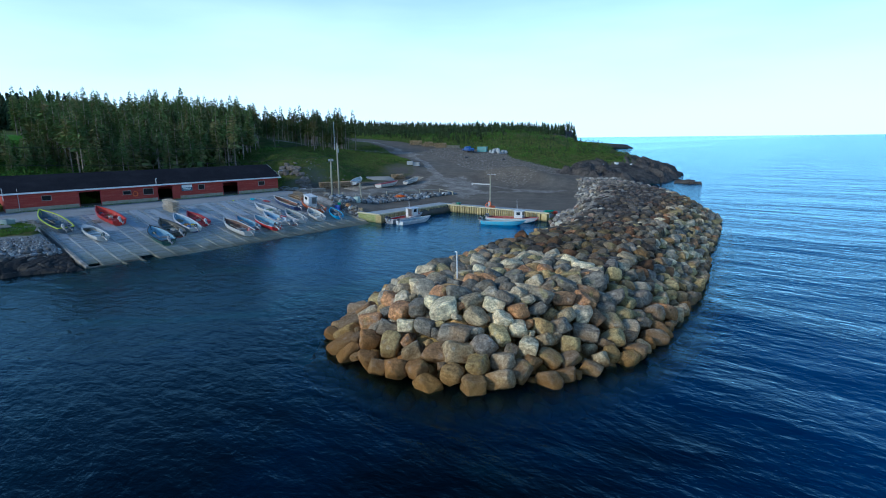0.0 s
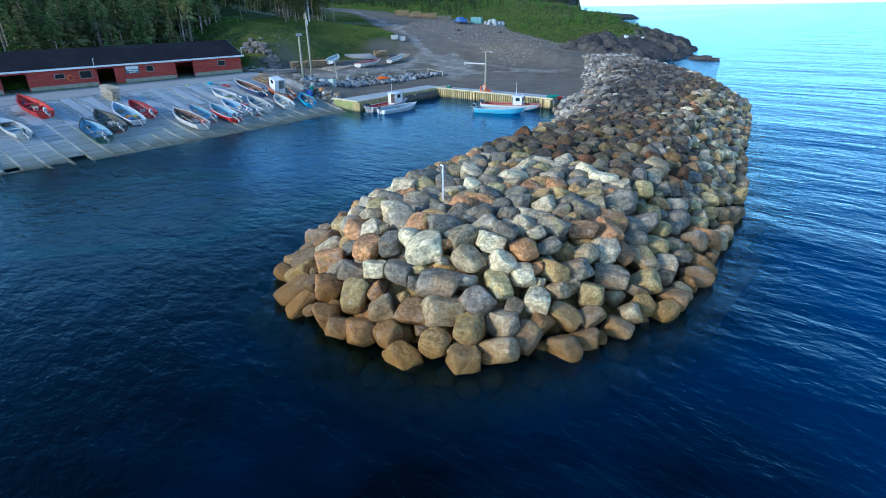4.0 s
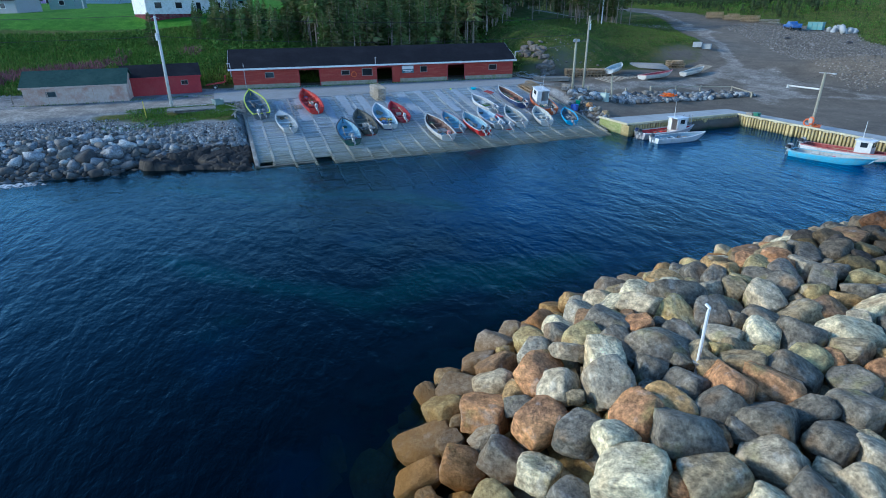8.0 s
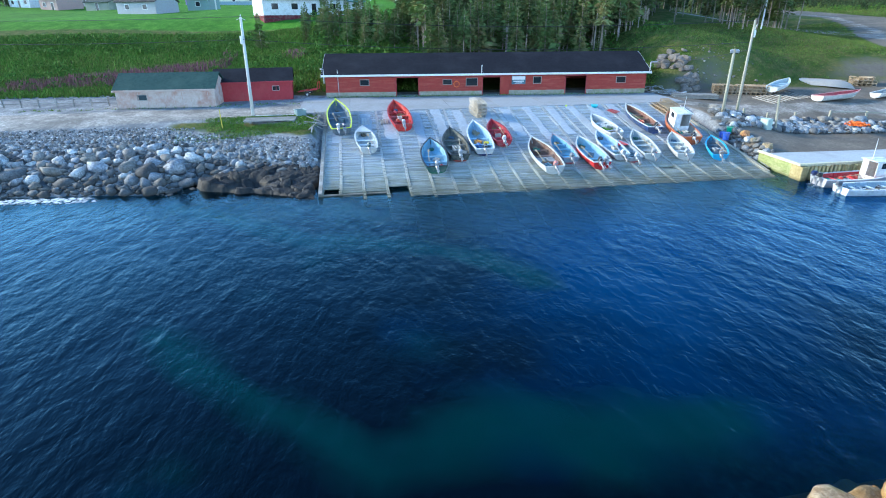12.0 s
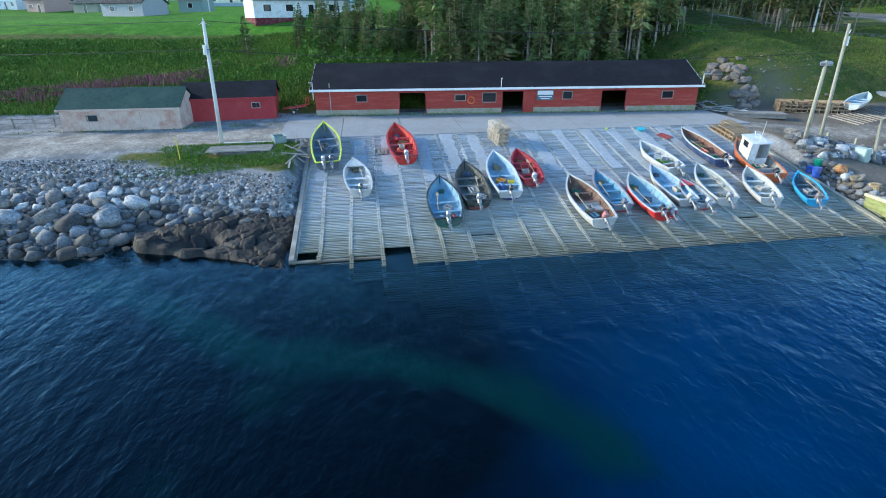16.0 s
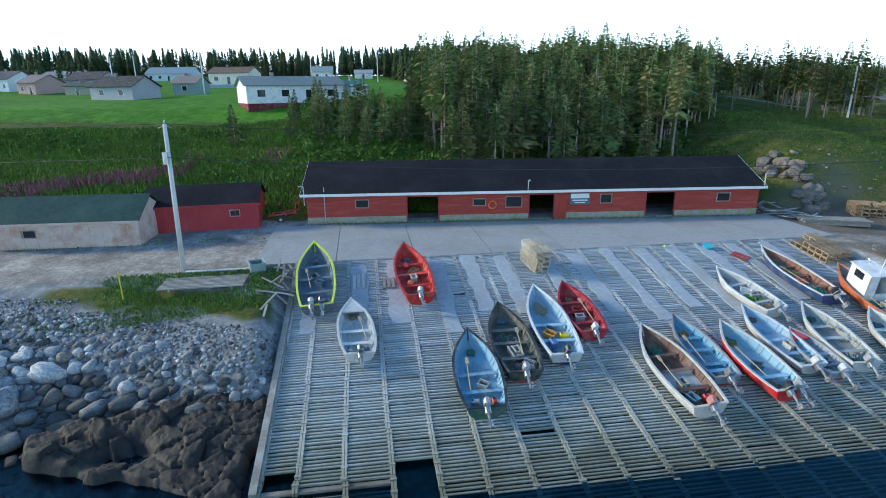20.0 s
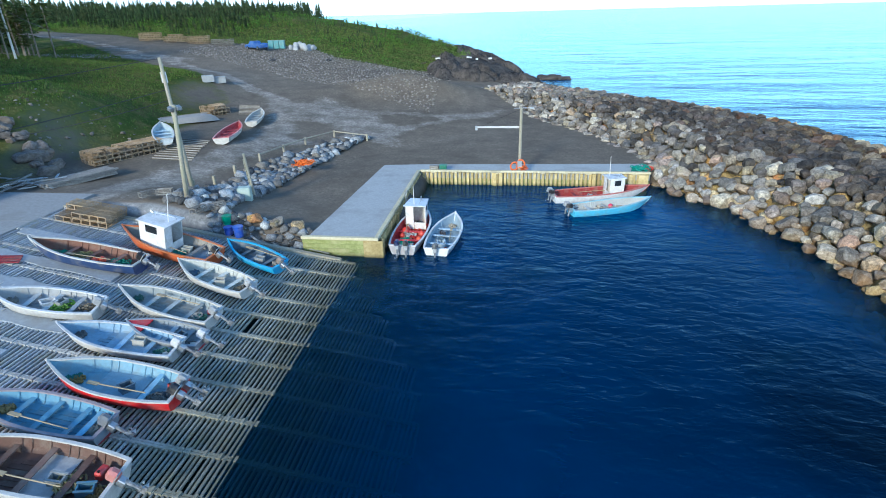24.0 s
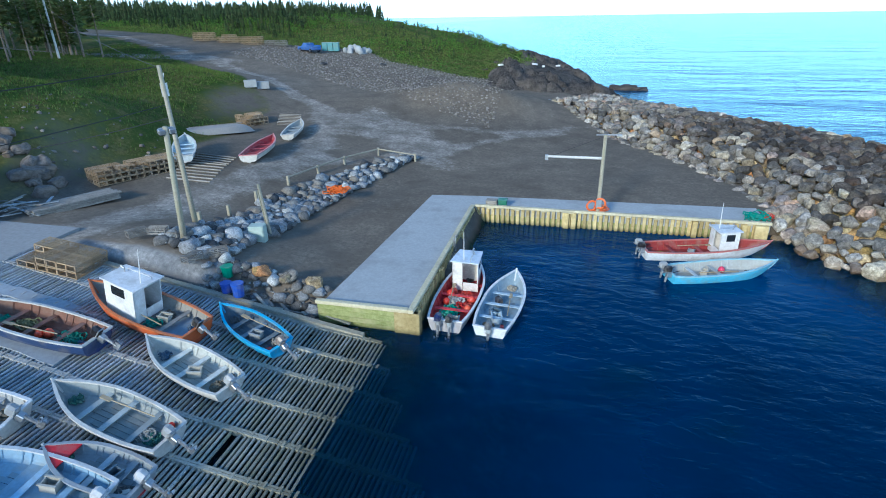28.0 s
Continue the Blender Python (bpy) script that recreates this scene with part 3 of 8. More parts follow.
def ground_z(x, y):
    x, y = np.asarray(x, float), np.asarray(y, float)
    d = shore(y) - x
    # cove side: stony bank, flat road, hillside, fields
    a = np.interp(d, (0, 5, 13.5, 15, 29, 34, 60, 72, 110, 200, 260, 330, 600), (0, 1.1, 2.9, 3.15, 3.25, 4.0, 9.6, 11.6, 13.6, 17.3, 20.2, 22.5, 25))
    a = np.where((y > 17.5) & (y < 56) & (d < 17.8), np.clip(0.185 * d - 0.55, -0.5, 3.0), a)
    a = np.where((y > 54.8) & (y < 56.6) & (d < 11), np.minimum(a, np.clip(0.16 * (-61 - x) - 0.35, -0.6, 3)), a)
    a = a - 0.95 * sm(5, 9, y) * sm(18.2, 17.4, y) * sm(8.5, 5.5, d) * sm(-0.5, 0.5, d)
    # headland side: yard, track up the hill, cliffs
    u = np.maximum(0.8 * (-64 - x) + 0.6 * (y - 78), 0)
    b = 1.05 + 0.105 * u * (u < 90) + (u >= 90) * (9.45 + 0.045 * (u - 90))
    b = b + 0.4 * sm(-70, -76, x) + 0.75 * sm(-66, -78, x) * sm(86, 72, y) - 1.3 * np.exp(-(((x + 67) / 12) ** 2 + ((y - 136) / 12) ** 2))
    # the knoll stands up behind the road's bend
    b = b + 2.2 * sm(-85, -97, x) * sm(112, 96, y) * sm(56, 66, y)
    b = b + 2.6 * sm(-85.5, -91, x) * sm(58, 62, y) * sm(84, 70, y)
    mound = (2.7 + 0.5 * wob(x, y, 1.4) + 0.4 * wob(x, y, 3.1)) * np.exp(-(((x + 65.5) / 9) ** 2 + ((y - 107.5 - 0.25 * (x + 65)) / 5.0) ** 2)) + 2.4 * np.exp(-(((x + 122) / 26) ** 2 + ((y - 180) / 28) ** 2))
    b = b + mound
    edge = np.clip(d, 0, None)
    b = np.where(y > 100, np.minimum(b, 0.3 + edge * (0.33 + 1.3 * sm(192, 214, y)) + (1.1 * np.abs(wob(x, y, 3.1, 1)) + 0.9 * np.abs(wob(x, y, 7.3, 2)) - 0.6) * sm(24, 12, d)), b)
    b = np.where(y > 300, np.minimum(b, 3.0 + 0.07 * edge), b)
    z = a + (b - a) * sm(57, 66, y)
    z = z + 0.35 * wob(x, y, 9) * sm(30, 45, d) + 0.8 * wob(x, y, 31) * sm(50, 90, d)
    sea = np.clip(d * 0.32, -5.5, 0) + 0.5 * wob(x, y, 6, 2) * sm(-2, -8, d)
    return np.where(d < 0, np.minimum(sea, -0.05), z)


def axis(spans):
    out = []
    for lo, hi, step in spans:
        out += list(np.arange(lo, hi, step))
    return np.array(out + [spans[-1][1]])


def sheet(xs, ys, zf):
    gx, gy = np.meshgrid(xs, ys)
    v = np.stack([gx.ravel(), gy.ravel(), zf(gx, gy).ravel()], 1)
    w = len(xs)
    i = (np.arange(len(ys) - 1)[:, None] * w + np.arange(w - 1)[None, :]).ravel()
    return v, np.stack([i, i + 1, i + w + 1, i + w], 1)


def attribute(me, name, values):
    me.attributes.new(name, "FLOAT", "POINT").data.foreach_set("value", np.asarray(values, np.float32))


TRACK_Y = (50, 62, 72, 80, 88, 96, 107.7, 123, 137, 160, 210)
TRACK_X = (-79.5, -77.5, -75.5, -75, -77, -81, -97, -122, -157, -210, -330)
GREEN_X, GREEN_Y = (-330, -200, -125, -112, -93, -85, -76, -66, -58, -40), (190, 158, 134, 137, 141, 132, 130, 133, 142, 150)

v, f = sheet(axis(((-700, -260, 20), (-260, -150, 6), (-150, -100, 2.5), (-100, -28, 1.0), (-28, 60, 6))), axis(((-400, -100, 15), (-100, -20, 5), (-20, 190, 1.0), (190, 250, 2.5), (250, 700, 15))), ground_z)
me = joined("ground", v, f, GROUND, True)
X, Y, Z = v.T
D = shore(Y) - X
track = np.exp(-((X - np.interp(Y, TRACK_Y, TRACK_X)) / 2.6) ** 4) * (Y > 46) * (Y < 210)
side = 0.75 * np.exp(-((Y - 93 + 0.75 * (X + 74)) / 5) ** 4) * sm(-80, -74, X) * sm(-58, -66, X)
rut2 = 0.6 * np.exp(-((Y - 84 - 0.55 * (X + 74) - 6 * np.sin((X + 60) / 9)) / 1.6) ** 2) * sm(-78, -73, X) * sm(-46, -52, X) + 0.55 * np.exp(-((Y - 96 - 0.2 * (X + 60)) / 1.8) ** 2) * sm(-82, -76, X) * sm(-46, -56, X)
road = np.exp(-((X + 80.4 + 0.03 * (Y - 10)) / 3.4) ** 4) * (Y < 20)
branch = np.exp(-((Y - np.interp(X, (-152, -140, -126, -112, -104), (98, 105, 112.5, 117.5, 116))) / 2.6) ** 4) * sm(-156, -148, X) * sm(-102, -108, X)
attribute(me, "tanroad", road)
attribute(me, "track", np.clip(0.8 * branch + track * (0.75 + 0.25 * np.cos((X - np.interp(Y, TRACK_Y, TRACK_X)) * 1.6)) + side + rut2, 0, 1))
gravel = sm(55.5, 57, Y) * 1.0
attribute(me, "gravel", gravel)
trackx = np.interp(Y, TRACK_Y, TRACK_X)
knoll = sm(-5.0, -8.0, X - trackx) * sm(-83.0, -86, X) * (Y > 57) * (Y < 150) * (0.75 + 0.4 * wob(X, Y, 4.3) + 0.5 * sm(-90, -97, X)) * (1 - branch)
point = sm(-1, 1.5, Y - np.interp(X, GREEN_X, GREEN_Y)) * sm(10, 17, D)
hill = np.where(Y < 58, sm(29.5, 31.5, D), np.clip(knoll + point, 0, 1))
hill = np.maximum(hill, sm(10.9, 12.2, D + 0.6 * wob(X, Y, 1.1)) * sm(14.6, 13.6, D) * sm(1, 7, Y + 2 * wob(X, Y, 1.7)) * (Y < 17.5) * 0.7)
attribute(me, "grass", hill)
attribute(me, "lawn", (Y < 40) * sm(61, 66, D) * sm(45, 30, Y))
# the footprint under the slip is darkened too, to deepen the slat gaps
attribute(me, "rock", sm(16, 10, D + 3 * wob(X, Y, 5)) * sm(112, 124, Y) + (Y > 18) * (Y < 55.2) * (D < 17.6) * (D > -1))
attribute(me, "seabed", sm(0.3, -0.4, Z))


SAND = ((((-41.9, 12.0), (-37.8, 16.2), (-34.9, 19.4), (-33.0, 21.2), (-30.7, 21.6)), 1.0), (((-33.0, 21.2), (-33.9, 23.6), (-34.4, 26.3), (-33.1, 28.5), (-33.4, 32.3)), 1.7), (((-59.6, 7.7), (-55.3, 13.1), (-51.9, 17.5), (-50.2, 23.2), (-47.5, 27.1), (-44.3, 29.9)), 1.1))


def sandy(x, y):
    """Pale sand patches on the harbour floor."""
    a = np.zeros(np.shape(x))
    for pts, wide in SAND:
        for (ax, ay), (bx, by) in zip(pts[:-1], pts[1:]):
            t = np.clip(((x - ax) * (bx - ax) + (y - ay) * (by - ay)) / ((bx - ax) ** 2 + (by - ay) ** 2), 0, 1)
            a = np.maximum(a, np.exp(-((x - ax - t * (bx - ax)) ** 2 + (y - ay - t * (by - ay)) ** 2) / wide ** 2))
    return 0.8 * sm(0.3, 0.8, a + 0.34 * wob(x, y, 2.1) + 0.22 * wob(x, y, 0.8))


attribute(me, "sand", sandy(X, Y) * sm(-0.5, -2, Z))
tagged(part("ground", me, GROUND), "gravel yards, stony banks, grassy hillside and seabed", "ground", kind="structure")

# ---- sea ----
SLIP_FALL = 0.185
v, f = sheet(axis(((-4900, -400, 450), (-400, -90, 40), (-90, 10, 1.0), (10, 100, 15), (100, 4900, 480))), axis(((-4900, -400, 450), (-400, -20, 40), (-20, 100, 1.0), (100, 400, 25), (400, 4900, 450))), lambda x, y: 0 * x)
me = joined("sea", v, f, WATER, True)
depth = -ground_z(v[:, 0], v[:, 1])
slipfoot = np.exp(np.clip(SLIP_FALL * (-59.2 - v[:, 0]), -9, 0) / 0.8) * (v[:, 1] > 18.5) * (v[:, 1] < 55) * (v[:, 0] > -64)
attribute(me, "swell", 0.22 + 0.78 * sm(-30, -8, v[:, 0] + 0.12 * np.clip(v[:, 1] - 60, 0, None)))
attribute(me, "foam", np.exp(-((v[:, 0] - shore(v[:, 1]) - 0.9) / 1.1) ** 2) * sm(5, 0, v[:, 1]) * sm(-20, -6, v[:, 1]))
attribute(me, "pale", np.clip(sandy(v[:, 0], v[:, 1]), 0, 1))
attribute(me, "clear", np.clip(0.7 * np.exp(-np.clip(depth, 0, None) / 1.3) + 0.1 * sandy(v[:, 0], v[:, 1]) * (depth > 0.4) + 0.75 * slipfoot, 0, 0.8))
tagged(part("sea", me, WATER), "dark blue rippled sea water in a small harbour", "sea", kind="structure")

# ---- boulders ----
BULK_IN = ((-21.6, 19.2), (-24.8, 20.2), (-26.5, 21.9), (-27.6, 24.2), (-29.3, 28.4), (-30, 34), (-30.5, 41), (-31.2, 54), (-32.4, 60), (-34.8, 66.5), (-37.6, 69.6), (-38.2, 75), (-39, 80), (-44, 91), (-49.5, 101), (-58, 110), (-61, 114))
BULK_OUT = ((-17.5, 18.9), (-14, 20.2), (-11.2, 24), (-9.2, 29), (-9.3, 37), (-10.4, 47), (-12.6, 57), (-15.6, 73), (-18.4, 87), (-25, 98), (-33, 108), (-41, 117), (-47, 126))


def boulder(seed, level=3, rough=0.0):
    """A worn block: a sphere pressed flat on a dozen sides and roughened."""
    rng = random.Random(seed)
    bm = bmesh.new()
    bmesh.ops.create_icosphere(bm, subdivisions=level, radius=1.0)
    turn = Euler([rng.uniform(-0.25, 0.25) for _ in range(3)]).to_matrix()
    cuts = [(turn @ (Vector([sg * (i == k) for i in range(3)]) + Vector([rng.gauss(0, 0.13) for _ in range(3)])).normalized(), rng.uniform(0.55, 0.72)) for k in range(3) for sg in (1, -1)]
    cuts += [(Vector((rng.gauss(0, 1), rng.gauss(0, 1), rng.gauss(0, 1))).normalized(), rng.uniform(0.68, 0.88)) for _ in range(8)]
    for p in bm.verts:
        c = p.co.copy()
        for nrm, dist in cuts:
            over = c.dot(nrm) - dist
            if over > 0:
                c -= nrm * over * 0.9
        q = c * 1.7 + Vector((seed * 3.1, 0, 0))
        p.co = c * (1 + (0.1 + rough) * noise.noise(q)) + 0.028 * noise.noise_vector(q * 3.0) + rough * (0.3 * noise.noise_vector(q * 2.2) + 0.16 * noise.noise_vector(q * 5.0))
    m = max(p.co.length for p in bm.verts)
    v = np.array([p.co / m for p in bm.verts])
    f = np.array([[p.index for p in q.verts] for q in bm.faces])
    bm.free()
    return v, f


def heap_mesh(name, kinds, places, material):
    """Many stones as one mesh: places are (x, y, z, sx, sy, sz, euler, kind)."""
    vs, fs, o = [], [], 0
    for x, y, z, sx, sy, sz, e, k in places:
        v, f = kinds[k]
        r = np.array(Euler(e).to_matrix())
        vs.append((v * (sx, sy, sz)) @ r.T + (x, y, z))
        fs.append(f + o)
        o += len(v)
    return joined(name, np.concatenate(vs), np.concatenate(fs), material, True)


def polyline(pts, s):
    p = np.array(pts)
    t = np.concatenate([[0], np.cumsum(np.hypot(*np.diff(p, axis=0).T))])
    return np.stack([np.interp(s * t[-1], t, p[:, 0]), np.interp(s * t[-1], t, p[:, 1])], 1)


S = np.linspace(0, 1, 160)
INNER, OUTER = polyline(BULK_IN, S), polyline(BULK_OUT, S)
OUTLINE = np.concatenate([INNER[::-1], OUTER])


def inside(x, y):
    """Distance in from the heap's foot, negative outside."""
    p, q = OUTLINE, np.roll(OUTLINE, -1, 0)
    hit = np.zeros(np.shape(x), bool)
    best = np.full(np.shape(x), 1e9)
    for (ax, ay), (bx, by) in zip(p, q):
        cross = ((ay > y) != (by > y)) & (x < (bx - ax) * (y - ay) / ((by - ay) or 1e-9) + ax)
        hit ^= cross
        L = (bx - ax) ** 2 + (by - ay) ** 2 + 1e-9
        t = np.clip(((x - ax) * (bx - ax) + (y - ay) * (by - ay)) / L, 0, 1)
        best = np.minimum(best, np.hypot(x - ax - t * (bx - ax), y - ay - t * (by - ay)))
    return np.where(hit, best, -best)


def heap_z(x, y):
    d = inside(x, y)
    base = np.where((y > 72) & (x < -34 - 0.3 * (y - 72)), 0.5, 0)
    return np.where(d < 0, d * 0.6, np.minimum(0.62 * d, 2.75 + 0.05 * d)) + base * sm(3, 0, d)


rng = np.random.default_rng(5)
cells, spots = {}, []
for size, count, far in ((1.12, 1500, 128), (0.95, 12000, 128), (0.95, 6000, 42), (0.78, 20000, 128), (0.78, 9000, 42), (0.6, 22000, 128), (0.45, 16000, 128)):
    cand = np.stack([rng.uniform(-62, -6, count), rng.uniform(15, far, count)], 1)
    dist = inside(cand[:, 0], cand[:, 1])
    ok = dist > 0.3
    for (x, y), d in zip(cand[ok], dist[ok]):
        r = (0.6 + 0.17 * float(sm(62, 26, y))) * size * rng.uniform(0.92, 1.08)
        cx, cy = int(x // 2.8), int(y // 2.8)
        if all((x - a) ** 2 + (y - b) ** 2 > (0.66 * (r + s)) ** 2 for i in (-1, 0, 1) for j in (-1, 0, 1) for a, b, s in cells.get((cx + i, cy + j), ())):
            cells.setdefault((cx, cy), []).append((x, y, r))
            spots.append((x, y, r, d))
# a few sunken ones off the tip
for k in range(60):
    x, y = rng.uniform(-29, -7), rng.uniform(15.5, 34)
    if -3.2 < float(inside(np.array(x), np.array(y))) < -0.8:
        spots.append((x, y, rng.uniform(0.6, 1.0), -2))
# the water is clear close round the heap's foot, over the sunken stones
sea_mesh = bpy.data.objects["sea"].data
px, py = (np.array([p.co[k] for p in sea_mesh.vertices]) for k in (0, 1))
clear = np.empty(len(px), np.float32)
sea_mesh.attributes["clear"].data.foreach_get("value", clear)
close = (px > -45) & (px < -5) & (py > 12) & (py < 80)
clear[close] = np.maximum(clear[close], 0.72 * sm(-3.6, -0.4, inside(px[close], py[close])) * sm(-1.5, 0.5, inside(px[close], py[close]) * -1 + 1))
sea_mesh.attributes["clear"].data.foreach_set("value", clear)
KINDS = [boulder(i) for i in range(14)]
LOW = [boulder(i + 20, 2, 0.12) for i in range(14)]
FILL = [boulder(i + 340, 1) for i in range(6)]
breakwater = thing("breakwater", "long heaped breakwater of rounded tan and grey granite boulders", "breakwater")
v, f = sheet(np.arange(-66, -4, 1.0), np.arange(13, 132, 1.0), lambda x, y: heap_z(x, y) - 1.0)
keep = (inside(v[:, 0], v[:, 1]) > -2)[f].all(1)
part("core", joined("core", v, f[keep], BOULDERS, True), BOULDERS, breakwater, "dark fill of rubble between the boulders")
stone_meshes = [joined("boulder", a, b, BOULDER, True) for a, b in KINDS]
spots.sort(key=lambda s: s[1] + 0.25 * abs(s[0] + 20))
rest = []
for i, (x, y, r, d) in enumerate(spots):
    z = float(heap_z(x, y)) + rng.uniform(-0.15, 0.12) * r - (0.55 if d < -1 else 0)
    dims = (r * rng.uniform(1.1, 1.6), r * rng.uniform(0.9, 1.15), r * rng.uniform(0.75, 1.0))
    e = (rng.uniform(-0.5, 0.5), rng.uniform(-0.5, 0.5), rng.uniform(0, 6.3))
    if i < 300:
        m = Matrix.LocRotScale((x, y, z), Euler(e), dims)
        part("boulder", stone_meshes[int(rng.integers(14))], BOULDER, breakwater, m=m)
    else:
        rest.append((x, y, z, *dims, e, int(rng.integers(14))))
for near in (True, False):
    own = [p for p in rest if (p[1] < 44) == near]
    me = heap_mesh("boulder_heap", KINDS if near else LOW, own, BOULDERS)
    if not near:
        me.polygons.foreach_set("use_smooth", [False] * len(me.polygons))
    # darker crown along the middle, paler flanks
    n = len((KINDS if near else LOW)[0][0])
    px, py = np.array([p[0] for p in own]), np.array([p[1] for p in own])
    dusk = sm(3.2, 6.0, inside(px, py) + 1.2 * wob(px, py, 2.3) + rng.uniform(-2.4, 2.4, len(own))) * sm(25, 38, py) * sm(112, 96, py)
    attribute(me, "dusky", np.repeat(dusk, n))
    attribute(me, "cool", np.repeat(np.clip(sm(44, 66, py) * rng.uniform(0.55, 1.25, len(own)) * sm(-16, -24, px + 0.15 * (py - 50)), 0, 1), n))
    tagged(part("boulder_heap", me, BOULDERS, breakwater), kind="stuff")
# the course below, seen between the upper stones
under = []
for gx in np.arange(-62, -6, 1.15):
    for gy in np.arange(16, 127, 1.15):
        x, y = gx + rng.uniform(-0.4, 0.4), gy + rng.uniform(-0.4, 0.4)
        under.append((x, y))
under = np.array(under)
deep = inside(under[:, 0], under[:, 1])
low = [(x, y, float(heap_z(x, y)) - 0.9, *(0.72 * rng.uniform(0.8, 1.2, 3)), tuple(rng.uniform(0, 6.3, 3)), int(rng.integers(6))) for (x, y), d in zip(under, deep) if d > -0.9]
tagged(part("fill_stone", heap_mesh("fill_stone", FILL, low, BOULDERS), BOULDERS, breakwater), kind="stuff")

# ---- slipway ----
SLOPE = 0.185


def slip_z(x):
    """The slope eases near the water's edge, which it meets at x = -59.2."""
    if x < -62.2:
        return SLOPE * (-60.2 - x)
    return 0.1233 * (-59.2 - x) if x < -59.2 else SLOPE * (-59.2 - x)


slipway = thing("slipway", "broad sloping wooden boat slip of weathered slats on stringers", "slipway")
tilt = Matrix.Rotation(math.atan(SLOPE), 4, "Y")
bays = np.concatenate([[18.2], np.linspace(19.55, 54.8, 21)])
run = 0.187


def slip_end(y):
    """How far the slats go on below the water."""
    return min(-60.0 + 0.95 * (y - 20.0), -59.3 + 0.55 * (54.6 - y), -53.4)

# two ground sills and the stringers, which go on below the water
for i, y in enumerate(bays):
    # each stringer is a chain of short timbers, a little out of line
    x, low = -78.0, max(slip_end(y), -60.3) + 0.2
    while x < low:
        x1, dy = min(x + 2.9 + 0.5 * math.sin(i * 1.7 + x), low), 0.03 * math.sin(5 * x + i)
        g = Geo()
        for s in (-1, 1):
            g.add([(q, y + dy + s * 0.055 + r, slip_z(q) + h) for q in (x, x1 - 0.03) for r in (-0.045, 0.045) for h in (-0.2, 0.045)], [(0, 2, 6, 4), (1, 5, 7, 3), (0, 1, 3, 2), (4, 6, 7, 5), (0, 4, 5, 1), (2, 3, 7, 6)])
        q = x + 0.2
        while q < x1 - 0.1:
            g.box(q - 0.05, q + 0.05, y + dy - 0.13, y + dy + 0.13, slip_z(q) - 0.1, slip_z(q) + 0.075)
            q += 0.56
        part("stringer", g, STRINGER, slipway)
        x = x1
slat_near, slat_far = [], []
rng2 = random.Random(11)
for b in range(len(bays) - 1):
    y0, y1 = bays[b] + 0.1, bays[b + 1] - 0.1
    ym = (y0 + y1) / 2
    end = slip_end(ym) + rng2.uniform(-0.3, 0.3)
    x, k = -77.9, 0
    while x < end:
        k += 1
        hole = (23 < ym < 24.8 and -61.2 < x < -58.6) or (ym < 23 and -60.45 < x < -60.0)
        if rng2.random() > 0.003 and not hole:
            e, deep = rng2.uniform(-0.015, 0.015), x > -60.2
            slat = (x + e, y0 + rng2.uniform(-0.06, 0.02), y1 + rng2.uniform(-0.02, 0.07), rng2.uniform(0.085, 0.115), rng2.uniform(-0.014, 0.014) - 0.12 * (ym < 23 and deep))
            (slat_near if x > -68 and 19 < ym < 30 and len(slat_near) < 300 and x < -59.9 else slat_far).append(slat)
        x += run
unit = Geo()
unit.add([(sx * a, sy * 0.5, h) for sy in (-1, 1) for sx, a, h in ((-1, 0.5, -0.5), (1, 0.5, -0.5), (1, 0.5, 0.2), (1, 0.33, 0.5), (-1, 0.33, 0.5), (-1, 0.5, 0.2))],
         [(0, 1, 7, 6), (1, 2, 8, 7), (2, 3, 9, 8), (3, 4, 10, 9), (4, 5, 11, 10), (5, 0, 6, 11), (5, 4, 3, 2, 1, 0), (6, 7, 8, 9, 10, 11)])
unit_mesh = unit.mesh("slat", SLAT)
g = Geo()
for near, group in ((True, slat_near), (False, slat_far)):
    for x, y0, y1, w, dz in group:
        m = Matrix.Translation((x, (y0 + y1) / 2, slip_z(x) - 0.02 + dz)) @ tilt @ pose(0, 0, 0, 0, 0, rng2.uniform(-0.35, 0.35)) @ Matrix.Diagonal((w, y1 - y0, 0.09, 1))
        if near:
            part("slat", unit_mesh, SLAT, slipway, m=m)
        else:
            g.add([m @ Vector(p) for p in unit.v], unit.f)
tagged(part("slats", g, SLATS, slipway), kind="stuff")
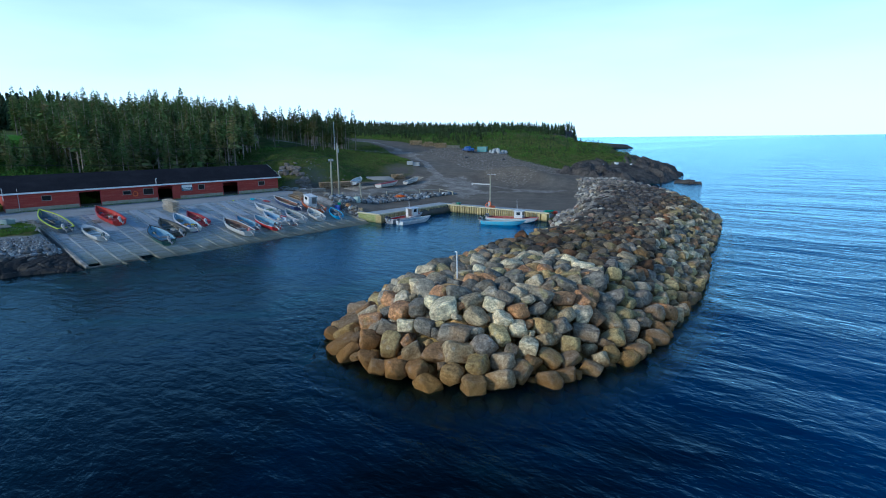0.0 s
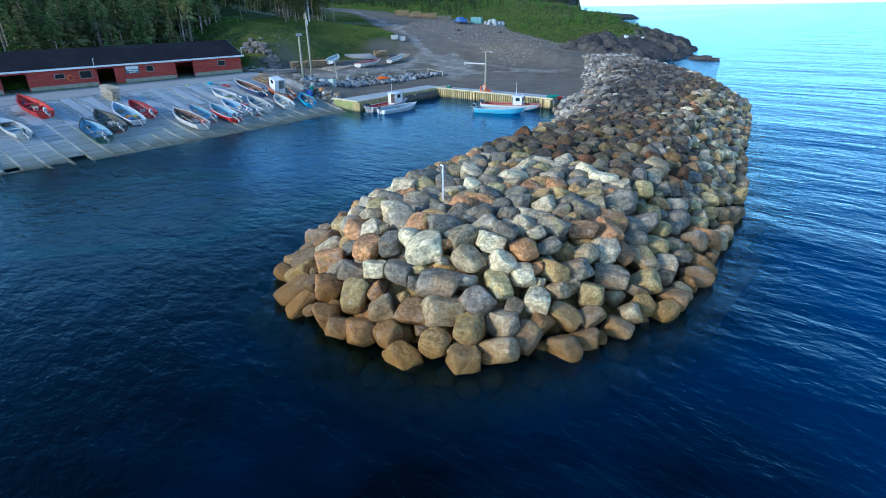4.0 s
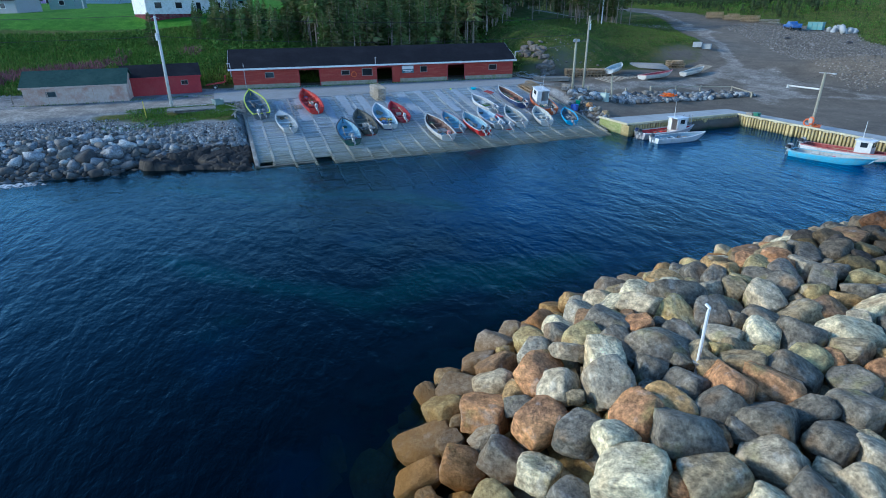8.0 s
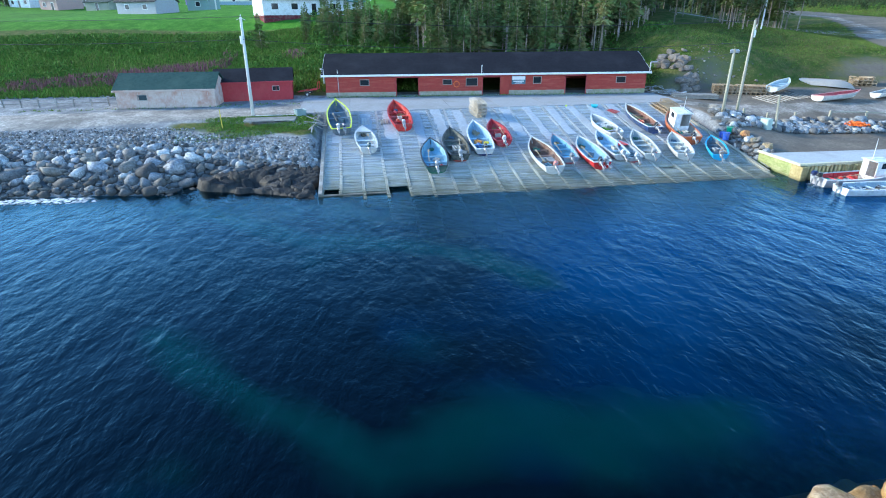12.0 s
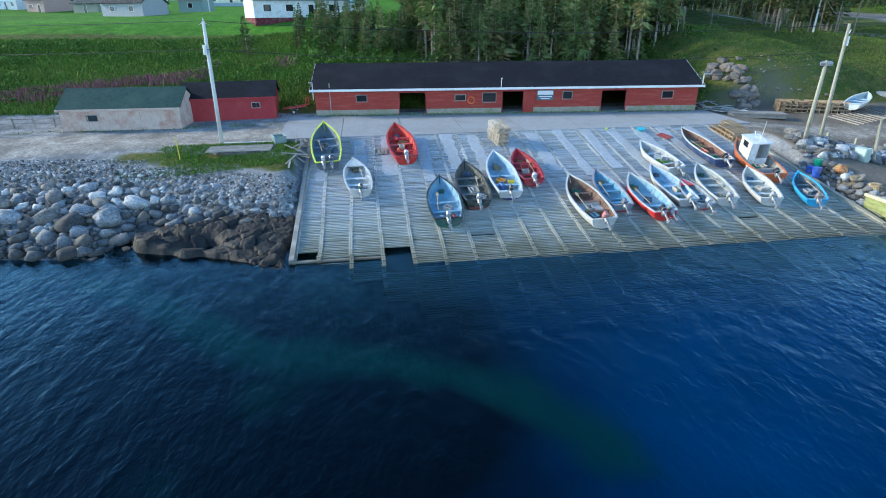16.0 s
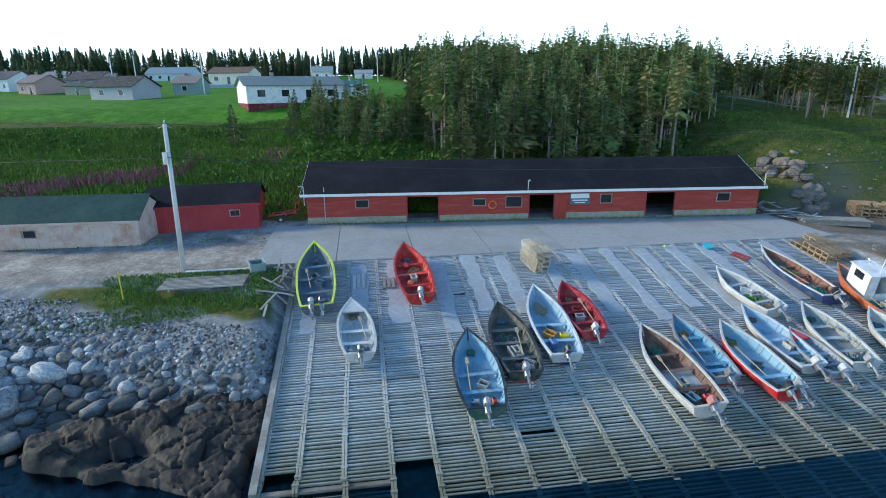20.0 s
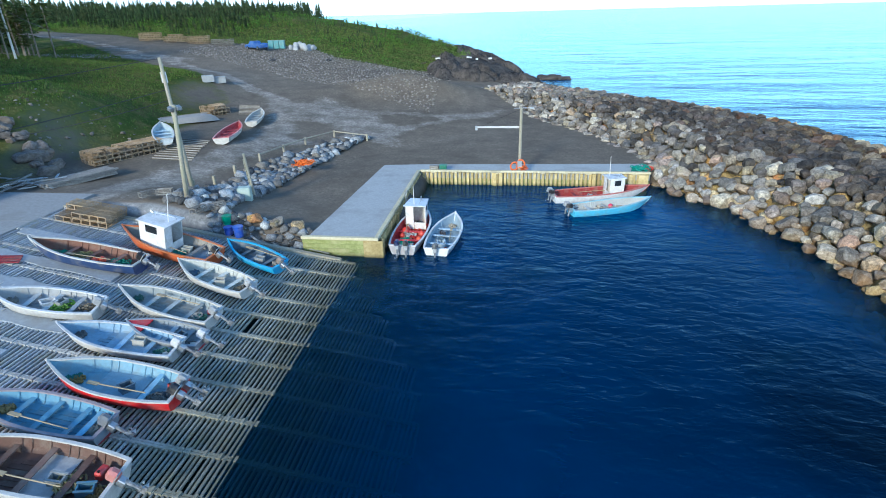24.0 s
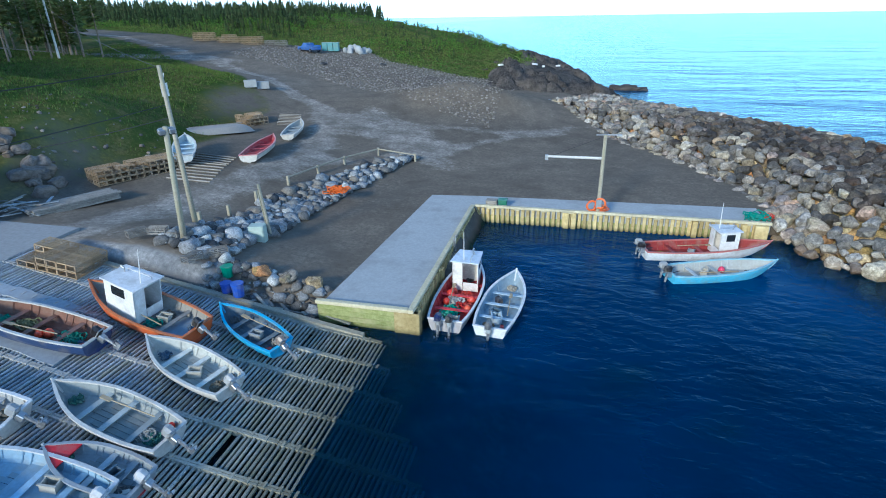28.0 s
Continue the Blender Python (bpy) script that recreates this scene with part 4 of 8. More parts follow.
# patches of poured concrete between the upper slats
for b, (x0, x1, s, w) in enumerate(((-77.6, -70, 0.4, 0.5), (-77, -69, 0.55, 0.6), (-77.6, -70.4, 0.5, 0.75), (-77.3, -69.2, 0.6, 0.55), (-77.8, -71, 0.5, 0.6), (-77.4, -70.5, 0.4, 0.55), (-77.6, -68.8, 0.6, 0.5), (-77.2, -70, 0.5, 0.6), (-77.7, -69, 0.5, 0.5), (-77.5, -70, 0.5, 0.55), (-77.5, -69, 0.5, 0.5), (-77.3, -71, 0.5, 0.6), (-77.5, -70, 0.4, 0.5), (-77.5, -72, 0.5, 0.5))):
    g, n = Geo(), 14
    yc = 18.2 + 2.44 * (b + s)
    rows = []
    for i in range(n + 1):
        x = x0 + (x1 - x0) * i / n
        a, c = w * rng2.uniform(0.6, 1.0), w * rng2.uniform(0.6, 1.0)
        rows.append([(x, yc - a, slip_z(x) - 0.1), (x, yc - a, slip_z(x) + 0.065), (x, yc + c, slip_z(x) + 0.065), (x, yc + c, slip_z(x) - 0.1)])
    g.add([p for r in rows for p in r], [(4 * i + j, 4 * i + j + 1, 4 * i + j + 5, 4 * i + j + 4) for i in range(n) for j in range(3)] + [(3, 2, 1, 0), (4 * n, 4 * n + 1, 4 * n + 2, 4 * n + 3)])
    part("concrete_patch", g, PATCH, slipway, "rough grey concrete poured between the slats")
for name, y in (("side_beam", 18.05), ("side_beam", 55.0)):
    g = Geo()
    g.add([(x, y + s, slip_z(x) + h) for x in (-78, -60.2) for s in (-0.14, 0.14) for h in (-0.9, 0.12)], [(0, 2, 6, 4), (1, 5, 7, 3), (0, 1, 3, 2), (4, 6, 7, 5), (0, 4, 5, 1), (2, 3, 7, 6)])
    part(name, g, OLDWOOD if y < 30 else POLE, slipway)
g = Geo().box(-60.45, -60.2, 18.0, 23.1, -0.1, 0.1, cut=0.03)
part("toe_beam", g, OLDWOOD, slipway)

# ---- concrete apron and road edge ----
apron = thing("apron", "grey cracked concrete apron along the front of the red shed", "pavement", kind="structure")
cuts = np.linspace(15.2, 57.5, 9)
for a, b in zip(cuts[:-1], cuts[1:]):
    def xw(y):
        return -88.9 + 0.0865 * (y - 17.8)
    g = Geo()
    p = [(xw(a + 0.02) + 0.35, a + 0.02), (-77.9, a + 0.02), (-77.9, b - 0.02), (xw(b) + 0.35, b - 0.02)]
    g.add([(x, y, z) for z in (3.05, 3.33) for x, y in p], [(0, 3, 2, 1), (4, 5, 6, 7), (0, 1, 5, 4), (1, 2, 6, 5), (2, 3, 7, 6), (3, 0, 4, 7)])
    part("slab", g, APRON, apron)

# ---- long red shed; its own frame: x along the front, y to the back ----
ANG = math.degrees(math.atan2(56.7 - 17.8, -85.4 + 88.9))
SHED = pose(-88.85, 17.75, 3.3, 0, 0, ANG)
LEN, DEEP, EAVE, RIDGE = 39.0, 9.0, 2.55, 4.55


def wall_with_holes(length, height, holes, thick, z0=0.0):
    """A wall along x with its outer face at y=0; holes (x0, x1, z0, z1) go right through."""
    g = Geo()
    xs = sorted({0.0, length, *(h[i] for h in holes for i in (0, 1))})
    zs = sorted({z0, height, *(h[i] for h in holes for i in (2, 3))})
    for xa, xb in zip(xs[:-1], xs[1:]):
        for za, zb in zip(zs[:-1], zs[1:]):
            if not any(h[0] <= xa and xb <= h[1] and h[2] <= za and zb <= h[3] for h in holes):
                g.box(xa, xb, 0, thick, za, zb)
    return g


shed = thing("boat_shed", "long low red clapboard shed with black felt roof", "shed", m=SHED)
DOORS = ((8.4, 11.0), (18.8, 20.9), (29.0, 31.5))
WINDOWS = ((4.1, 5.1, 1.35, 1.95), (16.8, 18.1, 1.15, 2.0), (25.0, 25.9, 1.35, 2.05), (35.3, 36.4, 1.3, 1.95), (14.0, 15.0, 1.35, 1.85))
holes = [(a, b, 0.0, 2.15) for a, b in DOORS] + list(WINDOWS)
part("front_wall", wall_with_holes(LEN, EAVE, [h for h in holes if h[2] > 0.5] + [(a, b, 0.55, 2.15) for a, b in DOORS], 0.15, 0.55), REDWALL, shed)
for a, b in zip((0, *(d[1] for d in DOORS)), (*(d[0] for d in DOORS), LEN)):
    part("foundation", Geo().box(a, b, -0.04, 0.16, -0.3, 0.55, cut=0.015), FOOTING, shed, "stained rough concrete footing")
# clapboards, proud of the wall, cut at the openings
for k in range(13):
    z = 0.57 + k * 0.152
    spans, x = [], 0.0
    for a, b, za, zb in sorted(h for h in holes if h[2] < z + 0.1 and h[3] > z + 0.05):
        if a > x:
            spans.append((x, a))
        x = max(x, b)
    spans.append((x, LEN))
    for a, b in spans:
        g = Geo()
        g.add([(q, y, h) for q in (a, b) for y, h in ((-0.003, z), (-0.035, z + 0.004), (-0.004, z + 0.15))], [(0, 1, 4, 3), (1, 2, 5, 4), (0, 2, 1), (3, 4, 5)])
        part("clapboard", g, REDWALL, shed)
for x0, x1 in ((0, 0.15), (LEN - 0.15, LEN)):
    g = Geo()
    g.add([(x, y, z) for x in (x0, x1) for y, z in ((0.15, -0.3), (DEEP, -0.3), (DEEP, EAVE), (DEEP / 2, RIDGE - 0.05), (0.15, EAVE))], [(0, 1, 2, 3, 4), (9, 8, 7, 6, 5), (0, 5, 6, 1), (1, 6, 7, 2), (2, 7, 8, 3), (3, 8, 9, 4), (4, 9, 5, 0)])
    part("end_wall", g, REDWALL, shed)
part("back_wall", Geo().box(0.15, LEN - 0.15, DEEP - 0.15, DEEP, -0.3, EAVE), REDWALL, shed)
part("floor", Geo().box(0.15, LEN - 0.15, 0.2, DEEP - 0.15, -0.2, 0.02), CONCRETE, shed)
g = Geo()
for s in (0, 1):
    ya, yb = (-0.45, DEEP / 2) if not s else (DEEP + 0.45, DEEP / 2)
    za = EAVE - 0.08
    g.add([(x, y, z + h) for x in (-0.4, LEN + 0.4) for y, z in ((ya, za), (yb, RIDGE)) for h in (0, 0.12)], [(0, 2, 6, 4), (1, 5, 7, 3), (0, 1, 3, 2), (4, 6, 7, 5), (0, 4, 5, 1), (2, 3, 7, 6)])
part("roof", g, SHINGLE, shed)
part("eave_board", Geo().box(-0.42, LEN + 0.42, -0.49, -0.45, EAVE - 0.17, EAVE + 0.05), WHITE, shed, "white painted eave board")
for x in (-0.42, LEN + 0.4):
    g = Geo()
    g.add([(x + q, y, z + h) for q in (0, 0.03) for y, z in ((-0.47, EAVE - 0.05), (DEEP / 2, RIDGE + 0.04)) for h in (-0.16, 0.08)], [(0, 2, 3, 1), (4, 5, 7, 6), (0, 4, 6, 2), (1, 3, 7, 5), (0, 1, 5, 4), (2, 6, 7, 3)])
    part("barge_board", g, WHITE, shed)
for a, b in DOORS:
    fr = part("door_frame", Geo().box(a - 0.1, a, -0.06, 0.12, 0, 2.25).box(b, b + 0.1, -0.06, 0.12, 0, 2.25).box(a, b, -0.06, 0.12, 2.15, 2.25), REDWALL2, shed, "dark red frame of an open doorway")
part("door", Geo().box(20.95, 22.0, -0.14, -0.08, 0.1, 2.1, cut=0.01), REDWALL, shed, "sliding red board door pushed open")
for a, b, za, zb in WINDOWS:
    w = part("window", Geo().box(a - 0.07, b + 0.07, -0.06, -0.037, zb, zb + 0.07).box(a - 0.07, b + 0.07, -0.06, -0.037, za - 0.07, za).box(a - 0.07, a, -0.06, -0.037, za, zb).box(b, b + 0.07, -0.06, -0.037, za, zb), OLDWOOD, shed, "small weathered window")
    part("pane", Geo().box(a, b, 0.04, 0.06, za, zb), GLASS, w)
sign = part("sign_board", Geo().box(22.3, 24.0, -0.1, -0.045, 1.25, 2.25, cut=0.01), paint("sign_blue", (0.05, 0.12, 0.16)), shed, "dark blue and white notice board")
part("sign_top", Geo().box(22.36, 23.94, -0.112, -0.103, 1.78, 2.18), WHITE, sign)
part("sign_line", Geo().box(22.5, 23.8, -0.112, -0.103, 1.55, 1.66), WHITE, sign)
part("sign_line", Geo().box(22.7, 23.6, -0.112, -0.103, 1.36, 1.44), WHITE, sign)
part("notice", Geo().box(21.5, 21.85, -0.07, -0.04, 1.2, 1.95), WHITE, shed, "small white notice")
g = Geo()
ring = [(15.6 + 0.33 * math.cos(t), -0.1, 1.35 + 0.33 * math.sin(t)) for t in (2 * math.pi * i / 16 for i in range(17))]
part("life_ring", g.tube(ring, 0.07, 6), ORANGE, shed, "orange life ring hung on the wall", True)
part("light_fixture", Geo().tube([(18.6, -0.3, EAVE - 0.1), (18.6, -0.3, EAVE + 0.9)], 0.045).tube([(18.6, -0.3, EAVE + 0.85), (18.6, -0.75, EAVE + 0.95)], 0.07), METAL, shed)
part("light_fixture", Geo().tube([(LEN + 0.2, -0.3, EAVE - 0.2), (LEN + 0.2, -0.3, EAVE + 1.1)], 0.06).tube([(LEN + 0.2, -0.3, EAVE + 1.1), (LEN + 0.9, -0.5, EAVE + 1.15)], 0.07), METAL, shed)
part("light_fixture", Geo().tube([(-0.1, -0.4, EAVE - 0.9), (-0.1, -0.4, EAVE + 0.7)], 0.05).tube([(-0.1, -0.4, EAVE + 0.7), (-0.4, -0.6, EAVE + 0.75)], 0.06), METAL, shed)
part("downpipe", Geo().tube([(1.5, -0.1, 0.2), (1.5, -0.1, EAVE + 0.6)], 0.035), METAL, shed)


def hut(name, label, m, length, deep, eave, ridge, wall, roof, window=None, mono=False):
    """A small board shed: front along x, back along y."""
    t = thing(name, label, "shed", m=m)
    hole = [window] if window else []
    part("front_wall", wall_with_holes(length, eave, hole, 0.12, -0.4), wall, t)
    part("back_wall", Geo().box(0, length, deep - 0.12, deep, -0.4, ridge if mono else eave), wall, t)
    for x in (0.0, length - 0.12):
        g = Geo()
        prof = ((0.12, -0.4), (deep - 0.12, -0.4), (deep - 0.12, ridge if mono else eave), (deep / 2, (eave + ridge) / 2 if mono else ridge), (0.12, eave))
        g.add([(x + q, y, z) for q in (0, 0.12) for y, z in prof], [(4, 3, 2, 1, 0), (5, 6, 7, 8, 9), (0, 1, 6, 5), (1, 2, 7, 6), (2, 3, 8, 7), (3, 4, 9, 8), (4, 0, 5, 9)])
        part("end_wall", g, wall, t)
    prof = ((-0.25, eave - 0.08), (deep / 2, (eave + ridge) / 2 + 0.02 if mono else ridge + 0.05), (deep + 0.25, ridge + 0.05 if mono else eave - 0.08))
    for (ya, za), (yb, zb) in zip(prof[:-1], prof[1:]):
        g = Geo()
        g.add([(x, y, z + h) for x in (-0.2, length + 0.2) for y, z in ((ya, za), (yb, zb)) for h in (0, 0.1)], [(0, 2, 6, 4), (1, 5, 7, 3), (0, 1, 3, 2), (4, 6, 7, 5), (0, 4, 5, 1), (2, 3, 7, 6)])
        part("roof", g, roof, t)
    part("fascia", Geo().box(-0.2, length + 0.2, -0.28, -0.25, eave - 0.16, eave + 0.03), wall, t)
    if window:
        a, b, za, zb = window
        w = part("window", Geo().box(a - 0.06, b + 0.06, -0.03, 0.0, zb, zb + 0.06).box(a - 0.06, b + 0.06, -0.03, 0, za - 0.06, za).box(a - 0.06, a, -0.03, 0, za, zb).box(b, b + 0.06, -0.03, 0, za, zb), OLDWOOD, t)
        part("pane", Geo().box(a, b, 0.03, 0.05, za, zb), GLASS, w)
    for k in range(int(length / 0.9)):
        part("batten", Geo().box(0.45 + 0.9 * k, 0.5 + 0.9 * k, -0.014, -0.001, -0.1, eave - 0.2), wall, t)
    return t


hut("store_hut", "old pale pink peeling board shed with dark green roof", pose(-85.1, -4.2, 3.2, 0, 0, 88), 10.2, 5.0, 1.9, 3.3, PINKWALL, GREENROOF, (2.2, 3.1, 0.85, 1.35))
hut("red_hut", "dark red board shed with black lean roof", pose(-88.0, 5.3, 3.3, 0, 0, 94), 8.6, 5.0, 2.05, 3.2, REDWALL2, SHINGLE, (6.4, 7.1, 1.05, 1.5))

# ---- wharf ----
WT = 1.1
wharf = thing("wharf", "L-shaped concrete wharf with yellowed timber facing over a small basin", "wharf", kind="structure")
def slab(corners, z0, z1):
    """A level slab over a four-cornered plan."""
    return Geo().add([(x, y, z) for z in (z0, z1) for x, y in corners], [(3, 2, 1, 0), (4, 5, 6, 7), (0, 1, 5, 4), (1, 2, 6, 5), (2, 3, 7, 6), (3, 0, 4, 7)])


part("deck", slab(((-62.7, 56.12), (-58.08, 56.12), (-58.08, 74.3), (-61.75, 73.9)), 0.55, WT), CONCRETE, wharf, "pale worn concrete deck")
part("deck", slab(((-58.08, 71.76), (-38.4, 71.76), (-38.4, 75.2), (-58.08, 74.3)), 0.55, WT - 0.004), CONCRETE, wharf)
part("crib", slab(((-62.5, 56.13), (-58.09, 56.13), (-58.09, 73.5), (-61.6, 73.5)), -2.5, 0.56), WEEDY, wharf, "green weedy timber crib")
part("crib", Geo().box(-58.09, -38.4, 71.77, 73.5, -2.5, 0.56), WEEDY, wharf)
for k in range(5):
    part("crib_beam", Geo().box(-62.95, -58.95, 55.95, 56.11, -0.4 + 0.3 * k, -0.105 + 0.3 * k, cut=0.02), WEEDY, wharf)
post = Geo().box(-0.11, 0.11, -0.085, 0.085, -2.4, 1.13, cut=0.025).mesh("facing_post", TIMBER)
y = 56.15
while y < 71.5:
    part("facing_post", post, TIMBER, wharf, m=pose(-57.98, y, rng2.uniform(-0.03, 0.03), 0, 0, 90))
    y += 0.36
x = -57.7
while x < -38.6:
    part("facing_post", post, TIMBER, wharf, m=pose(x, 71.66, rng2.uniform(-0.03, 0.03)))
    x += 0.36
for x, y, w, d in ((-57.93, 56.05, 0.5, 0.5), (-58.35, 55.96, 1.2, 0.26), (-57.86, 61.0, 0.25, 0.4), (-57.86, 66.5, 0.25, 0.4), (-51.4, 71.5, 0.34, 0.25), (-50.9, 71.5, 0.34, 0.25), (-43.0, 71.5, 0.34, 0.25), (-39.0, 71.4, 0.8, 0.3), (-40.0, 71.45, 0.34, 0.25)):
    part("fender_post", Geo().box(x - w / 2, x + w / 2, y - d / 2, y + d / 2, -2.2, WT + 0.03, cut=0.03), TIMBER, wharf)
part("cap_beam", Geo().box(-58.25, -57.95, 55.75, 71.5, WT + 0.05, WT + 0.24, cut=0.03), CAP, wharf, "pale yellow timber kerb")
part("cap_beam", Geo().box(-57.95, -38.4, 71.45, 71.75, WT + 0.05, WT + 0.24, cut=0.03), CAP, wharf)
part("cap_beam", Geo().box(-62.95, -58.25, 55.75, 56.05, WT + 0.05, WT + 0.24, cut=0.03), CAP, wharf)
for i in range(9):
    part("kerb_block", Geo().box(-58.22, -57.98, 56.4 + 1.8 * i, 56.8 + 1.8 * i, WT - 0.02, WT + 0.05), CAP, wharf)
for i in range(10):
    part("kerb_block", Geo().box(-57 + 1.9 * i, -56.6 + 1.9 * i, 71.48, 71.72, WT - 0.02, WT + 0.05), CAP, wharf)
ladder = part("ladder", Geo().box(-57.86, -57.8, 64.0, 64.06, -0.6, 1.7).box(-57.86, -57.8, 64.45, 64.51, -0.6, 1.7), METAL, wharf)
for k in range(7):
    part("rung", Geo().tube([(-57.83, 64.03, -0.4 + 0.3 * k), (-57.83, 64.48, -0.4 + 0.3 * k)], 0.02, 6), METAL, ladder)

# ---- boats: x runs from stern to bow, the keel rests at z = 0 ----
def rgb_mat(store, rgb, rough=0.45):
    key = (rgb, rough)
    if key not in store:
        store[key] = mat("boat_paint", rgb, tuple(x * 0.82 for x in rgb), tuple(0.55 * x + 0.45 * y for x, y in zip(rgb, (0.24, 0.22, 0.18))), rough, fine=7, broad=1.7, bump=0.15, depth=0.01)
    return store[key]


BOAT_PAINT = {}


def half_beam(u, B):
    s = min(1, u / 0.4)
    return 1.07 * B / 2 * (0.76 + 0.24 * s * (2 - s)) * (1 - max(0.0, (u - 0.44) / 0.56) ** 2.7)


def hull_rows(L, B, H, inset=0.0, n=18, floor=None):
    """Half sections from stern to bow, each from the keel up to the gunwale."""
    rows = []
    for i in range(n + 1):
        u = i / n
        b = max(half_beam(u, B) - inset, 0.012)
        keel = 0.55 * H * max(0.0, (u - 0.72) / 0.28) ** 2.2
        sheer = H * (0.80 + 0.06 * (1 - u) + 0.34 * u ** 2.6)
        x = L * u * (1 - 0.055 * (1 - 0.6) * u) + 0.0
        pts = []
        for t, w in ((0.0, 0.0), (0.1, 0.58), (0.26, 0.80), (0.5, 0.90), (0.78, 0.97), (1.0, 1.0)):
            z = keel + (sheer - keel) * t
            rake = 0.075 * L * t * max(0.0, (u - 0.6) / 0.4) ** 2
            pts.append([x + rake - 0.03 * L * (1 - u) * (1 - t) * 0.0, b * w, max(z, floor) if floor is not None else z])
        rows.append(pts)
    return rows


def skin(rows, lo, hi, close=True):
    """Both sides of the sections' levels lo..hi as one surface, with the transom."""
    g = Geo()
    for s in (1, -1):
        v = [(x, s * y, z) for r in rows for x, y, z in r[lo:hi + 1]]
        k = hi - lo + 1
        f = [(i * k + j, (i + 1) * k + j, (i + 1) * k + j + 1, i * k + j + 1) for i in range(len(rows) - 1) for j in range(k - 1)]
        g.add(v, f if s < 0 else [q[::-1] for q in f])
    if close:
        r = rows[0][lo:hi + 1]
        g.add([(x, y, z) for x, y, z in r] + [(x, -y, z) for x, y, z in reversed(r)], [tuple(range(2 * len(r)))])
    return g


LEGGREY = mat("outboard_leg", (0.22, 0.23, 0.25), (0.13, 0.14, 0.15), (0.4, 0.41, 0.42), 0.4, metal=0.3, fine=9, broad=4, bump=0.05)


def outboard(parent, L, H, y, cowl, up=35):
    """An outboard on the transom, tilted up by the given degrees."""
    m = pose(-0.12, y, H * 0.84, 0, up, 0)
    motor = part("outboard", Geo().box(-0.16, 0.14, -0.12, 0.12, -0.22, 0.06, cut=0.03), METAL, parent, "tilted outboard motor", m=m)
    g = Geo()
    g.cut_box(-0.13, 0, 0.25, 0.46, 0.3, 0.4, 0.09)
    part("cowl", g, rgb_mat(BOAT_PAINT, tuple(0.8 * c for c in cowl), 0.35), motor)
    part("cowl_band", Geo().box(-0.37, 0.11, -0.155, 0.155, 0.1, 0.14), METAL, motor)
    part("leg", Geo().tube([(-0.12, 0, -0.15), (-0.13, 0, -0.5), (-0.13, 0, -0.7)], (0.075, 0.06, 0.06), 8).box(-0.3, 0.03, -0.02, 0.02, -0.84, -0.6), LEGGREY, motor)
    g = Geo()
    for k in range(3):
        a = 2 * math.pi * k / 3
        g.add([(-0.37 + dx, r * math.cos(a + w), -0.7 + r * math.sin(a + w)) for dx, r, w in ((0, 0.02, 0), (-0.03, 0.14, -0.5), (0.03, 0.14, 0.5), (0.02, 0.02, 0.3), (-0.02, 0.14, 0.5))], [(0, 1, 4, 2, 3)])
    part("propeller", g, METAL, motor)
    part("tiller", Geo().tube([(0.1, 0, 0.0), (0.6, 0.05, 0.12)], 0.025, 6), BLACK, motor)


